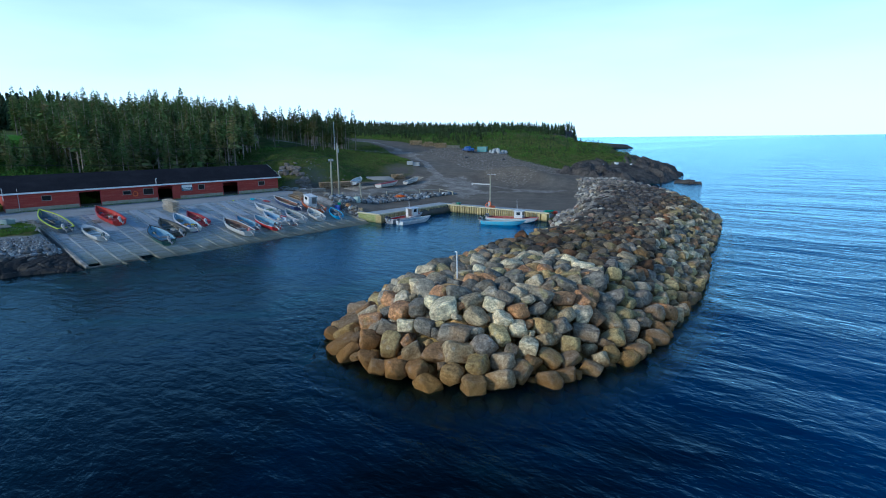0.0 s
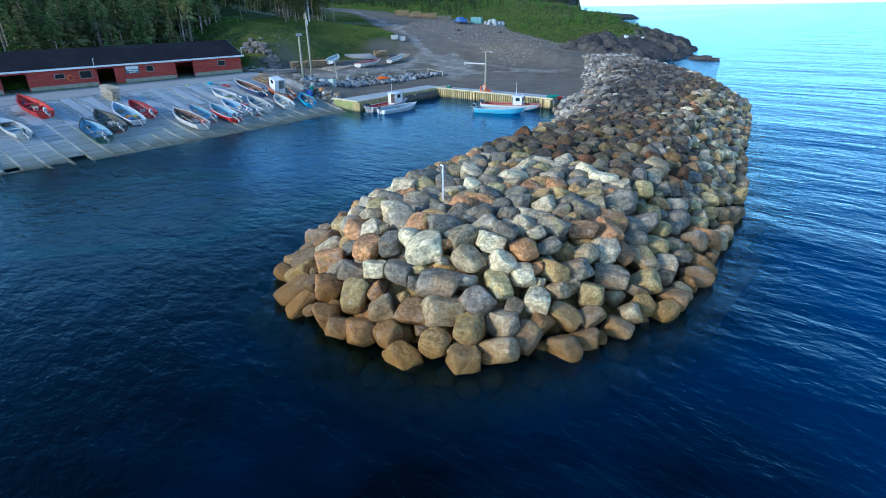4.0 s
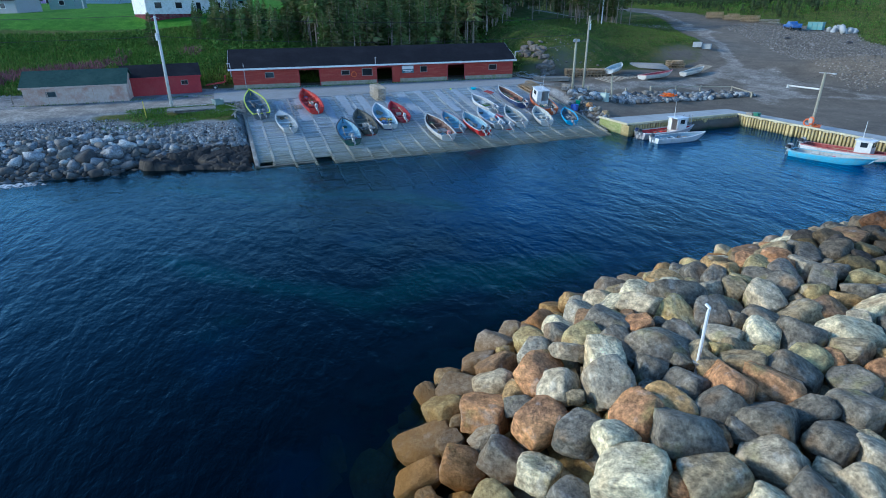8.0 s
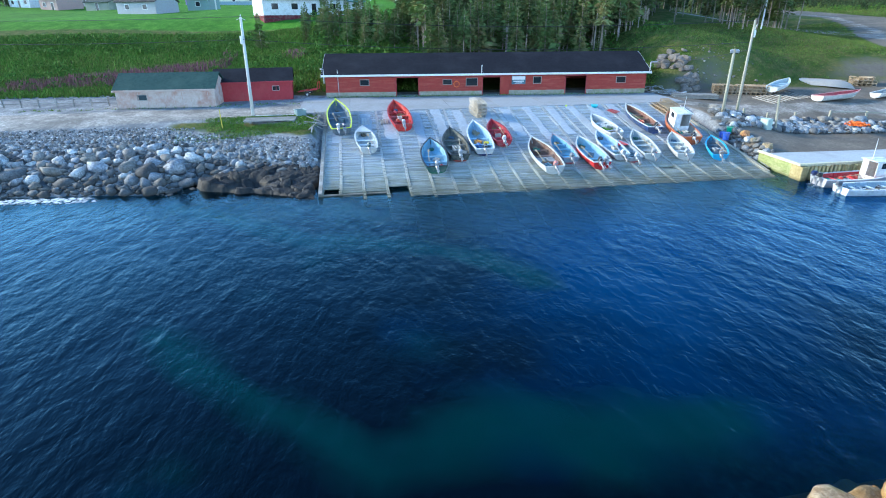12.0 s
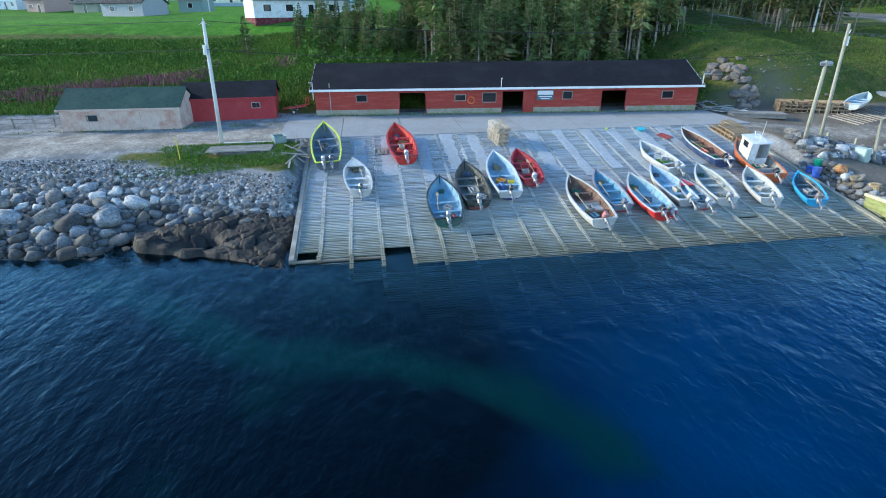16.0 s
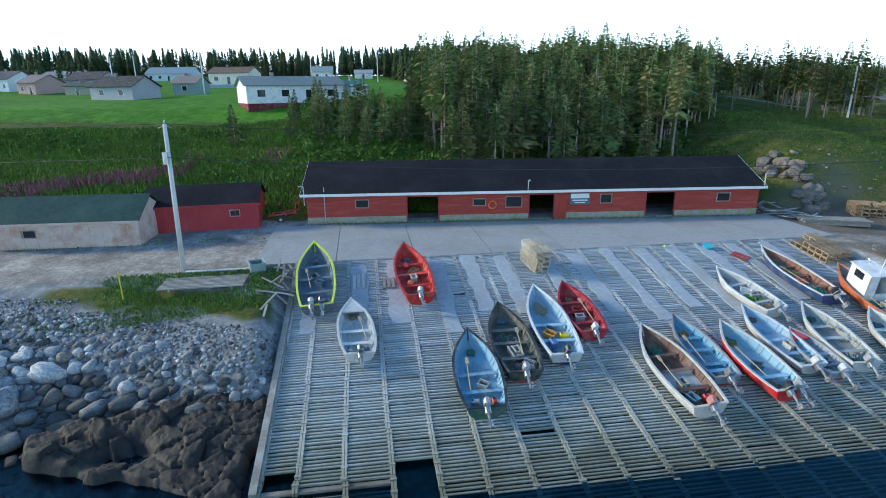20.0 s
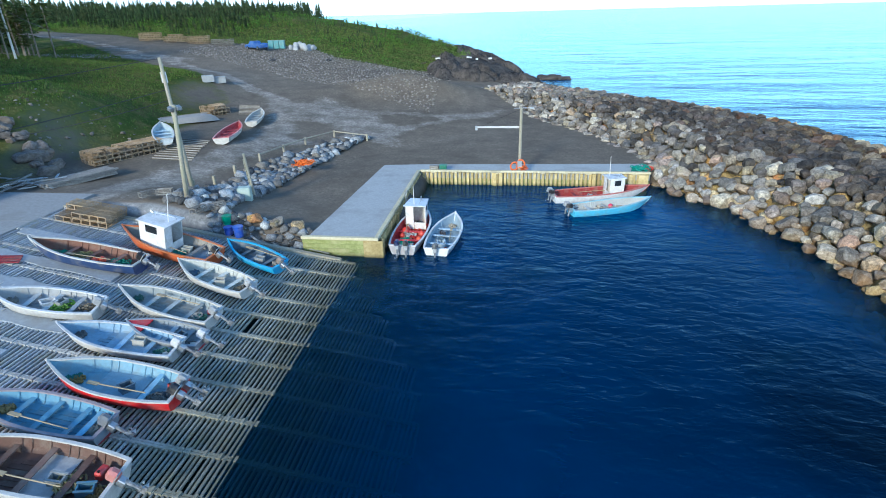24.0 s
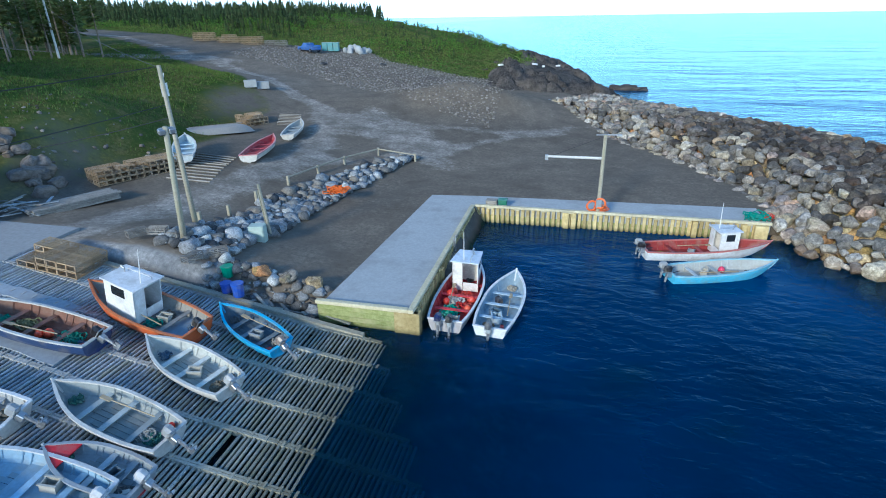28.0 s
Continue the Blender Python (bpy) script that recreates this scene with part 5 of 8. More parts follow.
def boat(label, stern, bow, B, H, side, bottom, rim, inside, cowls=(), thwarts=3, floor=True, cabin=None, foredeck=None, panel=None, load=(), afloat=False, up=63, seed=1, name="boat", group="fishing boats on the slip", level=None, bare=False):
    """An open wooden or fibreglass skiff from the stern's to the bow's place in plan."""
    (sx, sy), (bx, by) = stern, bow
    L = math.hypot(bx - sx, by - sy)
    H *= 0.86
    head = math.degrees(math.atan2(by - sy, bx - sx))
    if afloat:
        z, pitch, roll = -0.22, 0, 0
    else:
        zs, zb = (slip_z(sx), slip_z(bx)) if level is None else level
        z, pitch, roll = zs + 0.08, -math.degrees(math.atan2(zb - zs, L)), random.Random(seed).uniform(-3, 3)
    R = random.Random(seed)
    M = lambda c, r=0.45: rgb_mat(BOAT_PAINT, c, r)
    t = thing(name, label, "boat", group, pose(sx, sy, z, 0, 0, head) @ pose(0, 0, 0, 0, pitch, 0) @ pose(0, 0, 0, roll, 0, 0))
    rows = hull_rows(L, B, H)
    inner = hull_rows(L, B, H, 0.055, floor=0.22 * H + 0.06)
    for r in inner:
        r[-1][2] -= 0.015
    part("hull", skin(rows, 2, 5), M(side), t, smooth=False)
    part("bottom", skin(rows, 0, 2), M(bottom), t)
    g = Geo()
    for s in (1, -1):
        v = [(max(x, 0.05), s * y, q) for r in inner for x, y, q in r]
        f = [(i * 6 + j, i * 6 + j + 1, (i + 1) * 6 + j + 1, (i + 1) * 6 + j) for i in range(len(inner) - 1) for j in range(5)]
        g.add(v, f if s < 0 else [q[::-1] for q in f])
    r = inner[0]
    g.add([(0.05, y, q) for x, y, q in r] + [(0.05, -y, q) for x, y, q in reversed(r)], [tuple(reversed(range(2 * len(r))))])
    part("liner", g, M(inside, 0.7), t)
    g = Geo()
    for s in (1, -1):
        prof = []
        for i, r in enumerate(rows):
            x, y, q = r[-1]
            y0 = max(y - 0.085, 0.004)
            prof += [(x, s * y0, q - 0.03), (x, s * y0, q + 0.035), (x + 0.0, s * (y + 0.035), q + 0.035), (x, s * (y + 0.035), q - 0.03)]
        n = len(rows)
        f = [(4 * i + j, 4 * i + (j + 1) % 4, 4 * i + 4 + (j + 1) % 4, 4 * i + 4 + j) for i in range(n - 1) for j in range(4)] + [(0, 3, 2, 1), (4 * n - 4, 4 * n - 3, 4 * n - 2, 4 * n - 1)]
        g.add(prof, f if s > 0 else [q[::-1] for q in f])
    part("gunwale", g, M(rim), t)
    x, y, q = rows[0][-1]
    part("transom_cap", Geo().box(-0.03, 0.1, -y - 0.02, y + 0.02, q - 0.035, q + 0.03, cut=0.01), M(rim), t)
    bx_, _, bz = rows[-1][-1]
    kx, _, kz = rows[-1][0]
    part("stem", Geo().tube([(kx - 0.02, 0, kz), ((kx + bx_) / 2 + 0.02, 0, (kz + bz) / 2), (bx_ + 0.04, 0, bz + 0.08)], 0.05, 6), M(rim), t)
    g = Geo().box(0.1, L * 0.78, -0.04, 0.04, -0.08, 0.02)
    part("keel", g, M(bottom), t)

    def at(u):
        return half_beam(u, B) - 0.07
    for k in range(thwarts):
        u = (0.24, 0.47, 0.68, 0.14)[k]
        w = at(u) * 0.96
        part("thwart", Geo().box(u * L - 0.11, u * L + 0.11, -w, w, H * 0.55, H * 0.55 + 0.04, cut=0.01), M(inside if R.random() < 0.5 else tuple(min(0.8, c * 1.35 + 0.03) for c in inside), 0.7), t)
    # ribs along both sides
    if not bare:
        for k in range(9):
            u = 0.08 + 0.09 * k
            for s in (1, -1):
                r0 = inner[int(u * 18)]
                pts = [(max(p[0], 0.08), s * (p[1] - 0.012), p[2]) for p in r0[2:]]
                part("rib", Geo().tube(pts, 0.026, 4, False), M(inside, 0.7), t)
    if foredeck:
        n = 6
        g = Geo()
        top = [(r[-1][0], max(r[-1][1] - 0.03, 0.01), r[-1][2] + 0.01) for r in rows[-5:]]
        v = [(x, s * y, q) for x, y, q in top for s in (1, -1)]
        g.add(v, [(2 * i, 2 * i + 1, 2 * i + 3, 2 * i + 2) for i in range(4)])
        g.add([(x, y, q - 0.04) for x, y, q in v], [(2 * i, 2 * i + 2, 2 * i + 3, 2 * i + 1) for i in range(4)] + [])
        part("foredeck", g, M(foredeck), t)
    if panel:
        rgb, ua, ub = panel
        w = min(at(ua), at(ub)) * 0.9
        part("deck_board", Geo().box(ua * L, ub * L, -w, w, H * 0.3, H * 0.3 + 0.04, cut=0.01), M(rgb, 0.7), t)
    if cabin:
        rgb, roof, u0, u1, hc = cabin
        x0, x1 = u0 * L, u1 * L
        w0, w1 = min(at(u0), B * 0.34), min(at(u1), B * 0.3) * 0.95
        z0, z1 = H * 0.35, hc
        g = Geo()
        # side walls and front, open at the back but for a half bulkhead
        for s in (1, -1):
            g.add([(x, s * (w - k), q) for x, w in ((x0, w0), (x1, w1)) for k in (0, 0.05) for q in (z0, z1)], [(0, 1, 5, 4), (2, 6, 7, 3), (0, 2, 3, 1), (4, 5, 7, 6), (1, 3, 7, 5)])
        g.add([(x1 + k, s * w1, q) for k in (0, -0.05) for s in (1, -1) for q in (z0, z1)], [(0, 2, 3, 1), (4, 5, 7, 6), (1, 3, 7, 5)])
        g.box(x0, x0 + 0.05, w0 * 0.2, w0, z0, z1)
        house = part("wheelhouse", g, M(rgb), t, "small painted wheelhouse")
        part("roof", Geo().add([(x, s * y, q) for q in (z1, z1 + 0.07) for x, y in ((x0 - 0.15, w0 + 0.08), (x1 + 0.12, w1 + 0.06)) for s in (1, -1)], [(0, 1, 3, 2), (4, 6, 7, 5), (0, 4, 5, 1), (2, 3, 7, 6), (0, 2, 6, 4), (1, 5, 7, 3)]), M(roof), house)
        zw0, zw1 = z1 - 0.55, z1 - 0.12
        for s in (1, -1):
            f0, f1 = 0.3, 0.75
            part("window", Geo().add([(x0 + (x1 - x0) * q, s * (w0 + (w1 - w0) * q + 0.006), h) for q in (f0, f1) for h in (zw0, zw1)] + [(x0 + (x1 - x0) * q, s * (w0 + (w1 - w0) * q - 0.01), h) for q in (f0, f1) for h in (zw0, zw1)], [(0, 1, 3, 2), (0, 4, 5, 1), (2, 3, 7, 6), (1, 5, 7, 3), (0, 2, 6, 4)]), GLASS, house)
            part("window", Geo().box(x1 - 0.01, x1 + 0.008, min(s * 0.06, s * w1 * 0.88), max(s * 0.06, s * w1 * 0.88), zw0, zw1), GLASS, house)
        part("bulwark", Geo().box(x0 + 0.002, x0 + 0.03, -w0 * 0.98, w0 * 0.15, z0, z0 + 0.5), M(rgb), house)
        part("mast", Geo().tube([(x0 + 0.2, 0.1, z1 + 0.05), (x0 + 0.15, 0.1, z1 + 1.7)], (0.03, 0.012), 6), WHITE, house)
        part("vent", Geo().tube([(x1 - 0.3, -0.2, z1 + 0.05), (x1 - 0.3, -0.2, z1 + 0.25), (x1 - 0.15, -0.2, z1 + 0.32)], 0.05, 8), METAL, house)
        part("rack", Geo().tube([(x0, -0.3, z1 + 0.07), (x0, -0.3, z1 + 0.22), (x1 - 0.4, -0.3, z1 + 0.22), (x1 - 0.4, -0.3, z1 + 0.07)], 0.02, 6), METAL, house)
    for k, c in enumerate(cowls):
        yy = 0 if len(cowls) == 1 else (0.28 if k else -0.28)
        outboard(t, L, H * (0.86 / 0.84), yy, c, up)
    inv = t.matrix_basis
    if not bare:
        drab = ((0.2, 0.17, 0.12), (0.06, 0.16, 0.13), (0.3, 0.28, 0.24), (0.12, 0.13, 0.14), (0.28, 0.2, 0.08), (0.1, 0.16, 0.24))
        load = tuple(load) + (("net", R.uniform(0.78, 0.86), 0.0, R.choice(drab), 0.22), ("net", R.uniform(0.08, 0.16), R.uniform(-0.4, 0.4), R.choice(drab), 0.28), ("drum", R.uniform(0.06, 0.12), R.choice((-0.45, 0.45)), R.choice(((0.4, 0.03, 0.02), (0.05, 0.06, 0.07), (0.5, 0.5, 0.46))), 0.26))
        if R.random() < 0.6:
            load += (("plank", 0.45, R.choice((-0.4, 0.4)), (0.4, 0.32, 0.2), 1.1),)
        if R.random() < 0.5:
            load += (("tote", R.uniform(0.3, 0.42), R.uniform(-0.2, 0.2), R.choice(((0.3, 0.32, 0.33), (0.08, 0.14, 0.2), (0.5, 0.48, 0.42))), 0.24),)
        # water-stained floor boards
        for k in range(5):
            yb = -0.42 + 0.21 * k
            part("floor_board", Geo().box(0.12 * L, (0.7 - 0.05 * abs(k - 2)) * L, yb - 0.09, yb + 0.09, 0.22 * H + 0.065, 0.22 * H + 0.085), M(tuple(max(0.02, c * f) for c, f in zip(inside, (0.82, 0.8, 0.76))), 0.75), t)
    for kind, u, yy, rgb, size in load:
        m = inv @ pose(u * L, yy, 0.22 * H + 0.07, 0, 0, R.uniform(0, 90))
        if kind == "float":
            bm_ = Geo().tube([(0, 0, 0), (0, 0, size * 0.35), (0, 0, size), (0, 0, size * 1.65), (0, 0, size * 2)], (size * 0.25, size * 0.85, size, size * 0.7, size * 0.1), 10)
            tagged(part("buoy", bm_, M(rgb, 0.4), smooth=True, m=m), "round plastic net float lying in a boat", "buoy", "boat gear")
        elif kind == "tote":
            q = thing("tote", "plastic fish tote standing in a boat", "tote", "boat gear", m)
            part("tub", Geo().box(-size, size, -size * 0.7, size * 0.7, 0, 0.05).box(-size, size, -size * 0.7, -size * 0.7 + 0.04, 0.05, 0.32).box(-size, size, size * 0.7 - 0.04, size * 0.7, 0.05, 0.32).box(-size, -size + 0.04, -size * 0.66, size * 0.66, 0.05, 0.32).box(size - 0.04, size, -size * 0.66, size * 0.66, 0.05, 0.32), M(rgb, 0.5), q)
            part("rim", Geo().box(-size - 0.03, size + 0.03, -size * 0.7 - 0.03, -size * 0.7 + 0.04, 0.3, 0.34).box(-size - 0.03, size + 0.03, size * 0.7 - 0.04, size * 0.7 + 0.03, 0.3, 0.34), M(rgb, 0.5), q)
        elif kind == "drum":
            q = thing("fuel_can", "plastic fuel can standing in a boat", "fuel can", "boat gear", m)
            part("can", Geo().cut_box(0, 0, size * 0.5, size * 1.3, size * 0.8, size, 0.04), M(rgb, 0.4), q)
            part("cap", Geo().tube([(size * 0.4, 0, size), (size * 0.4, 0, size * 1.15)], 0.04, 8), BLACK, q)
        elif kind == "net":
            g, rr = Geo(), R
            for loop in range(14):
                c = Vector((rr.uniform(-size, size) * 0.6, rr.uniform(-size, size) * 0.5, 0.05 + 0.3 * size * rr.random()))
                a, b2 = rr.uniform(0.3, 0.6) * size, rr.uniform(0.3, 0.6) * size
                ph = rr.uniform(0, 3)
                g.tube([c + Vector((a * math.cos(k * 0.7 + ph), b2 * math.sin(k * 0.7 + ph), 0.06 * math.sin(k * 1.9 + ph))) for k in range(9)], 0.035, 5)
            tagged(part("rope_tangle", g, M(rgb, 0.9), m=m), "tangled heap of net and rope in a boat", "rope", "boat gear")
        elif kind == "plank":
            tagged(part("oar", Geo().tube([(-size, 0, 0.3), (size * 0.6, 0.05, 0.34)], 0.025, 6).box(size * 0.6, size, -0.03, 0.13, 0.32, 0.36), M(rgb, 0.7), m=inv @ pose(u * L, yy, H * 0.4, 0, 0, R.uniform(-8, 8))), "long wooden oar laid across the thwarts", "oar", "boat gear")
    return t


SLATE, GREYIN, WOODIN, PALE, BLUEIN = (0.1, 0.15, 0.2), (0.3, 0.33, 0.36), (0.14, 0.075, 0.055), (0.55, 0.56, 0.56), (0.2, 0.38, 0.52)
W_, RED, DKRED, NAVY = (0.6, 0.59, 0.56), (0.62, 0.03, 0.02), (0.33, 0.012, 0.03), (0.02, 0.035, 0.13)
GREYM, BLKM, WHTM = (0.4, 0.42, 0.44), (0.02, 0.02, 0.024), (0.75, 0.76, 0.78)
boat("dark skiff with bright yellow gunwale and two outboards", (-71.6, 19.7), (-78.7, 19.15), 2.1, 0.95, (0.1, 0.13, 0.16), (0.1, 0.13, 0.16), (0.62, 0.72, 0.03), SLATE, (NAVY, WHTM), load=(("tote", 0.5, 0.1, (0.1, 0.12, 0.14), 0.3),), seed=1)
boat("small white skiff with pale grey inside", (-67.3, 21.95), (-71.8, 21.5), 1.75, 0.75, W_, W_, W_, (0.5, 0.54, 0.56), ((0.06, 0.12, 0.1),), thwarts=2, foredeck=W_, seed=2)
boat("bright red open boat with white outboard", (-72.0, 25.45), (-77.9, 25.0), 2.0, 0.98, (0.5, 0.018, 0.014), (0.5, 0.018, 0.014), (0.45, 0.02, 0.015), (0.52, 0.025, 0.018), (WHTM,), load=(("float", 0.68, 0.2, (0.75, 0.05, 0.06), 0.2), ("net", 0.52, -0.2, (0.25, 0.15, 0.08), 0.5), ("float", 0.3, 0.3, (0.8, 0.1, 0.03), 0.2)), seed=3)
boat("dark green skiff with pale blue-grey inside", (-62.9, 27.25), (-68.0, 27.4), 2.05, 0.92, (0.03, 0.1, 0.09), (0.03, 0.14, 0.08), (0.02, 0.025, 0.03), BLUEIN, (GREYM,), thwarts=2, load=(("drum", 0.12, 0.4, (0.3, 0.33, 0.35), 0.3),), seed=4)
boat("dark olive skiff with cluttered inside", (-64.9, 29.5), (-70.2, 29.5), 2.0, 0.92, (0.03, 0.045, 0.04), (0.3, 0.03, 0.02), (0.03, 0.035, 0.035), (0.1, 0.1, 0.085), (GREYM,), load=(("tote", 0.33, 0.0, (0.35, 0.37, 0.38), 0.38), ("net", 0.55, 0.1, (0.1, 0.13, 0.12), 0.5), ("tote", 0.15, -0.4, (0.28, 0.3, 0.3), 0.25)), seed=5)
boat("white skiff with navy bottom and fishing gear inside", (-65.9, 31.85), (-71.8, 32.0), 1.95, 0.9, W_, NAVY, (0.7, 0.7, 0.72), (0.27, 0.42, 0.54), (BLKM,), thwarts=2, load=(("drum", 0.3, -0.45, (0.7, 0.55, 0.02), 0.35), ("tote", 0.33, 0.25, (0.55, 0.28, 0.06), 0.3), ("drum", 0.2, 0.3, (0.05, 0.15, 0.4), 0.4), ("net", 0.72, 0.0, (0.3, 0.28, 0.2), 0.4)), seed=6)
boat("dark crimson skiff with white stern", (-67.6, 34.0), (-72.1, 33.9), 1.75, 0.85, (0.45, 0.03, 0.05), DKRED, DKRED, (0.36, 0.012, 0.03), (WHTM,), load=(("tote", 0.5, 0.0, (0.3, 0.02, 0.03), 0.3),), seed=7)
boat("white skiff with brown-red inside and grey deck boards", (-61.75, 36.75), (-67.3, 36.45), 2.0, 0.95, W_, W_, W_, WOODIN, ((0.7, 0.25, 0.22),), panel=((0.5, 0.5, 0.5), 0.3, 0.5), load=(("net", 0.25, 0.2, (0.3, 0.25, 0.12), 0.45), ("tote", 0.14, 0.3, (0.08, 0.2, 0.3), 0.25), ("drum", 0.13, -0.4, (0.55, 0.03, 0.03), 0.32), ("net", 0.75, 0.0, (0.05, 0.2, 0.14), 0.3)), seed=8)
boat("narrow blue-grey skiff with worn red bow", (-63.55, 38.8), (-68.3, 38.75), 1.65, 0.75, (0.28, 0.34, 0.4), (0.35, 0.05, 0.06), (0.35, 0.3, 0.32), (0.14, 0.33, 0.48), ((0.2, 0.22, 0.25),), thwarts=4, seed=9)
boat("white skiff with red bottom and blue-grey deck", (-62.25, 41.0), (-67.1, 40.75), 1.95, 0.95, (0.62, 0.015, 0.02), (0.62, 0.015, 0.02), W_, (0.22, 0.4, 0.52), (GREYM, BLKM), panel=((0.28, 0.42, 0.52), 0.3, 0.66), load=(("net", 0.15, 0.3, (0.2, 0.19, 0.17), 0.4), ("net", 0.85, 0.0, (0.05, 0.2, 0.17), 0.25)), thwarts=1, seed=10)
boat("pale grey skiff with white outboard", (-63.8, 43.5), (-68.7, 43.2), 1.75, 0.75, W_, (0.6, 0.62, 0.65), (0.6, 0.63, 0.66), (0.26, 0.41, 0.55), (WHTM,), panel=((0.32, 0.46, 0.58), 0.25, 0.6), thwarts=2, seed=11)
boat("small grey dinghy with red foredeck", (-63.25, 44.5), (-66.55, 44.45), 1.5, 0.62, (0.3, 0.34, 0.38), (0.45, 0.03, 0.04), (0.34, 0.37, 0.4), (0.28, 0.33, 0.37), (WHTM,), foredeck=(0.62, 0.03, 0.04), thwarts=2, seed=12)
boat("white skiff with grey inside", (-63.6, 46.2), (-68.4, 46.7), 1.75, 0.8, W_, W_, W_, (0.3, 0.34, 0.35), (GREYM,), load=(("net", 0.2, 0.1, (0.3, 0.3, 0.28), 0.35),), seed=13)
boat("white skiff with pile of green net and gear", (-68.4, 45.1), (-72.8, 44.35), 1.75, 0.82, W_, W_, (0.7, 0.71, 0.72), (0.4, 0.42, 0.43), (GREYM,), load=(("net", 0.35, 0.0, (0.15, 0.3, 0.05), 0.45), ("tote", 0.5, 0.0, (0.7, 0.7, 0.7), 0.3)), seed=14)
boat("dark blue open boat with white gunwale and brown inside", (-69.2, 49.3), (-74.9, 48.95), 1.95, 0.95, (0.03, 0.06, 0.16), (0.02, 0.05, 0.2), W_, (0.2, 0.09, 0.06), (BLKM,), load=(("float", 0.35, 0.2, (0.85, 0.1, 0.04), 0.2), ("float", 0.4, 0.35, (0.85, 0.1, 0.04), 0.18), ("net", 0.2, 0.1, (0.04, 0.25, 0.17), 0.5), ("net", 0.75, 0.0, (0.04, 0.25, 0.16), 0.4), ("net", 0.55, -0.1, (0.25, 0.22, 0.1), 0.45)), seed=15)
boat("orange-hulled fishing boat with white wheelhouse", (-66.3, 51.5), (-71.9, 52.1), 2.15, 1.05, (0.6, 0.13, 0.035), (0.5, 0.09, 0.03), (0.55, 0.16, 0.05), (0.28, 0.27, 0.25), (BLKM,), thwarts=1, cabin=((0.78, 0.79, 0.8), (0.75, 0.76, 0.78), 0.46, 0.76, 2.0), panel=((0.25, 0.32, 0.4), 0.06, 0.3), load=(("net", 0.38, 0.3, (0.04, 0.25, 0.2), 0.4), ("net", 0.35, -0.3, (0.2, 0.18, 0.15), 0.4)), seed=16)
boat("white skiff with pale inside and white thwarts", (-63.3, 49.15), (-67.5, 50.1), 1.75, 0.8, W_, W_, W_, (0.48, 0.5, 0.47), ((0.5, 0.52, 0.54),), seed=17)
boat("bright blue skiff with slate inside", (-62.85, 52.2), (-66.45, 53.5), 1.55, 0.75, (0.05, 0.4, 0.7), (0.05, 0.42, 0.75), (0.06, 0.42, 0.72), (0.1, 0.15, 0.2), ((0.3, 0.25, 0.22),), seed=18)
FL = dict(afloat=True, group="boats moored in the basin", up=5)
boat("moored red fishing boat with white cabin full of gear", (-56.6, 56.4), (-56.35, 63.0), 2.1, 1.15, (0.42, 0.4, 0.42), NAVY, (0.75, 0.72, 0.72), (0.5, 0.02, 0.03), (BLKM, NAVY), cabin=((0.75, 0.74, 0.72), (0.62, 0.7, 0.8), 0.62, 0.83, 2.05), load=(("net", 0.2, 0.25, (0.02, 0.35, 0.25), 0.55), ("net", 0.28, 0.2, (0.02, 0.3, 0.22), 0.5), ("net", 0.42, 0.2, (0.5, 0.5, 0.48), 0.5), ("net", 0.5, -0.4, (0.45, 0.04, 0.03), 0.5), ("net", 0.34, -0.5, (0.4, 0.03, 0.03), 0.5), ("float", 0.5, 0.6, (0.75, 0.05, 0.03), 0.24), ("float", 0.55, 0.5, (0.75, 0.06, 0.03), 0.22), ("float", 0.38, 0.6, (0.7, 0.05, 0.03), 0.2), ("float", 0.3, -0.65, (0.8, 0.12, 0.05), 0.2), ("float", 0.45, -0.65, (0.75, 0.05, 0.03), 0.2), ("tote", 0.1, -0.3, (0.5, 0.5, 0.45), 0.3), ("drum", 0.09, 0.35, (0.5, 0.5, 0.45), 0.3)), seed=19, **FL)
boat("moored white skiff with pale blue-grey inside", (-54.45, 56.4), (-53.9, 62.2), 1.95, 0.95, (0.7, 0.72, 0.73), (0.05, 0.07, 0.12), (0.75, 0.76, 0.77), (0.32, 0.42, 0.5), ((0.1, 0.11, 0.13),), load=(("drum", 0.55, 0.3, (0.02, 0.02, 0.03), 0.35), ("tote", 0.25, 0.0, (0.4, 0.5, 0.58), 0.35), ("net", 0.85, 0.0, (0.4, 0.38, 0.32), 0.25)), seed=20, **FL)
boat("moored teal and white boat with red inside and white cabin", (-46.6, 67.6), (-39.3, 69.4), 2.0, 1.1, (0.72, 0.74, 0.75), (0.06, 0.4, 0.46), (0.5, 0.15, 0.13), (0.28, 0.03, 0.03), (BLKM, GREYM), cabin=((0.75, 0.75, 0.75), (0.7, 0.72, 0.74), 0.58, 0.74, 1.9), seed=21, **FL)
boat("moored bright sky-blue skiff with grey inside", (-45.5, 64.5), (-39.7, 66.6), 1.85, 1.0, (0.12, 0.5, 0.72), (0.05, 0.45, 0.75), (0.3, 0.55, 0.65), (0.42, 0.45, 0.45), (BLKM, GREYM), thwarts=2, load=(("float", 0.55, 0.3, (0.7, 0.04, 0.12), 0.2),), seed=22, **FL)

# ---- trees ----
def kite(base, tip, side, sag):
    """A leaf-shaped spray as two triangles."""
    mid = (base + tip) * 0.5
    return [base, mid + side, tip + sag, mid - side]


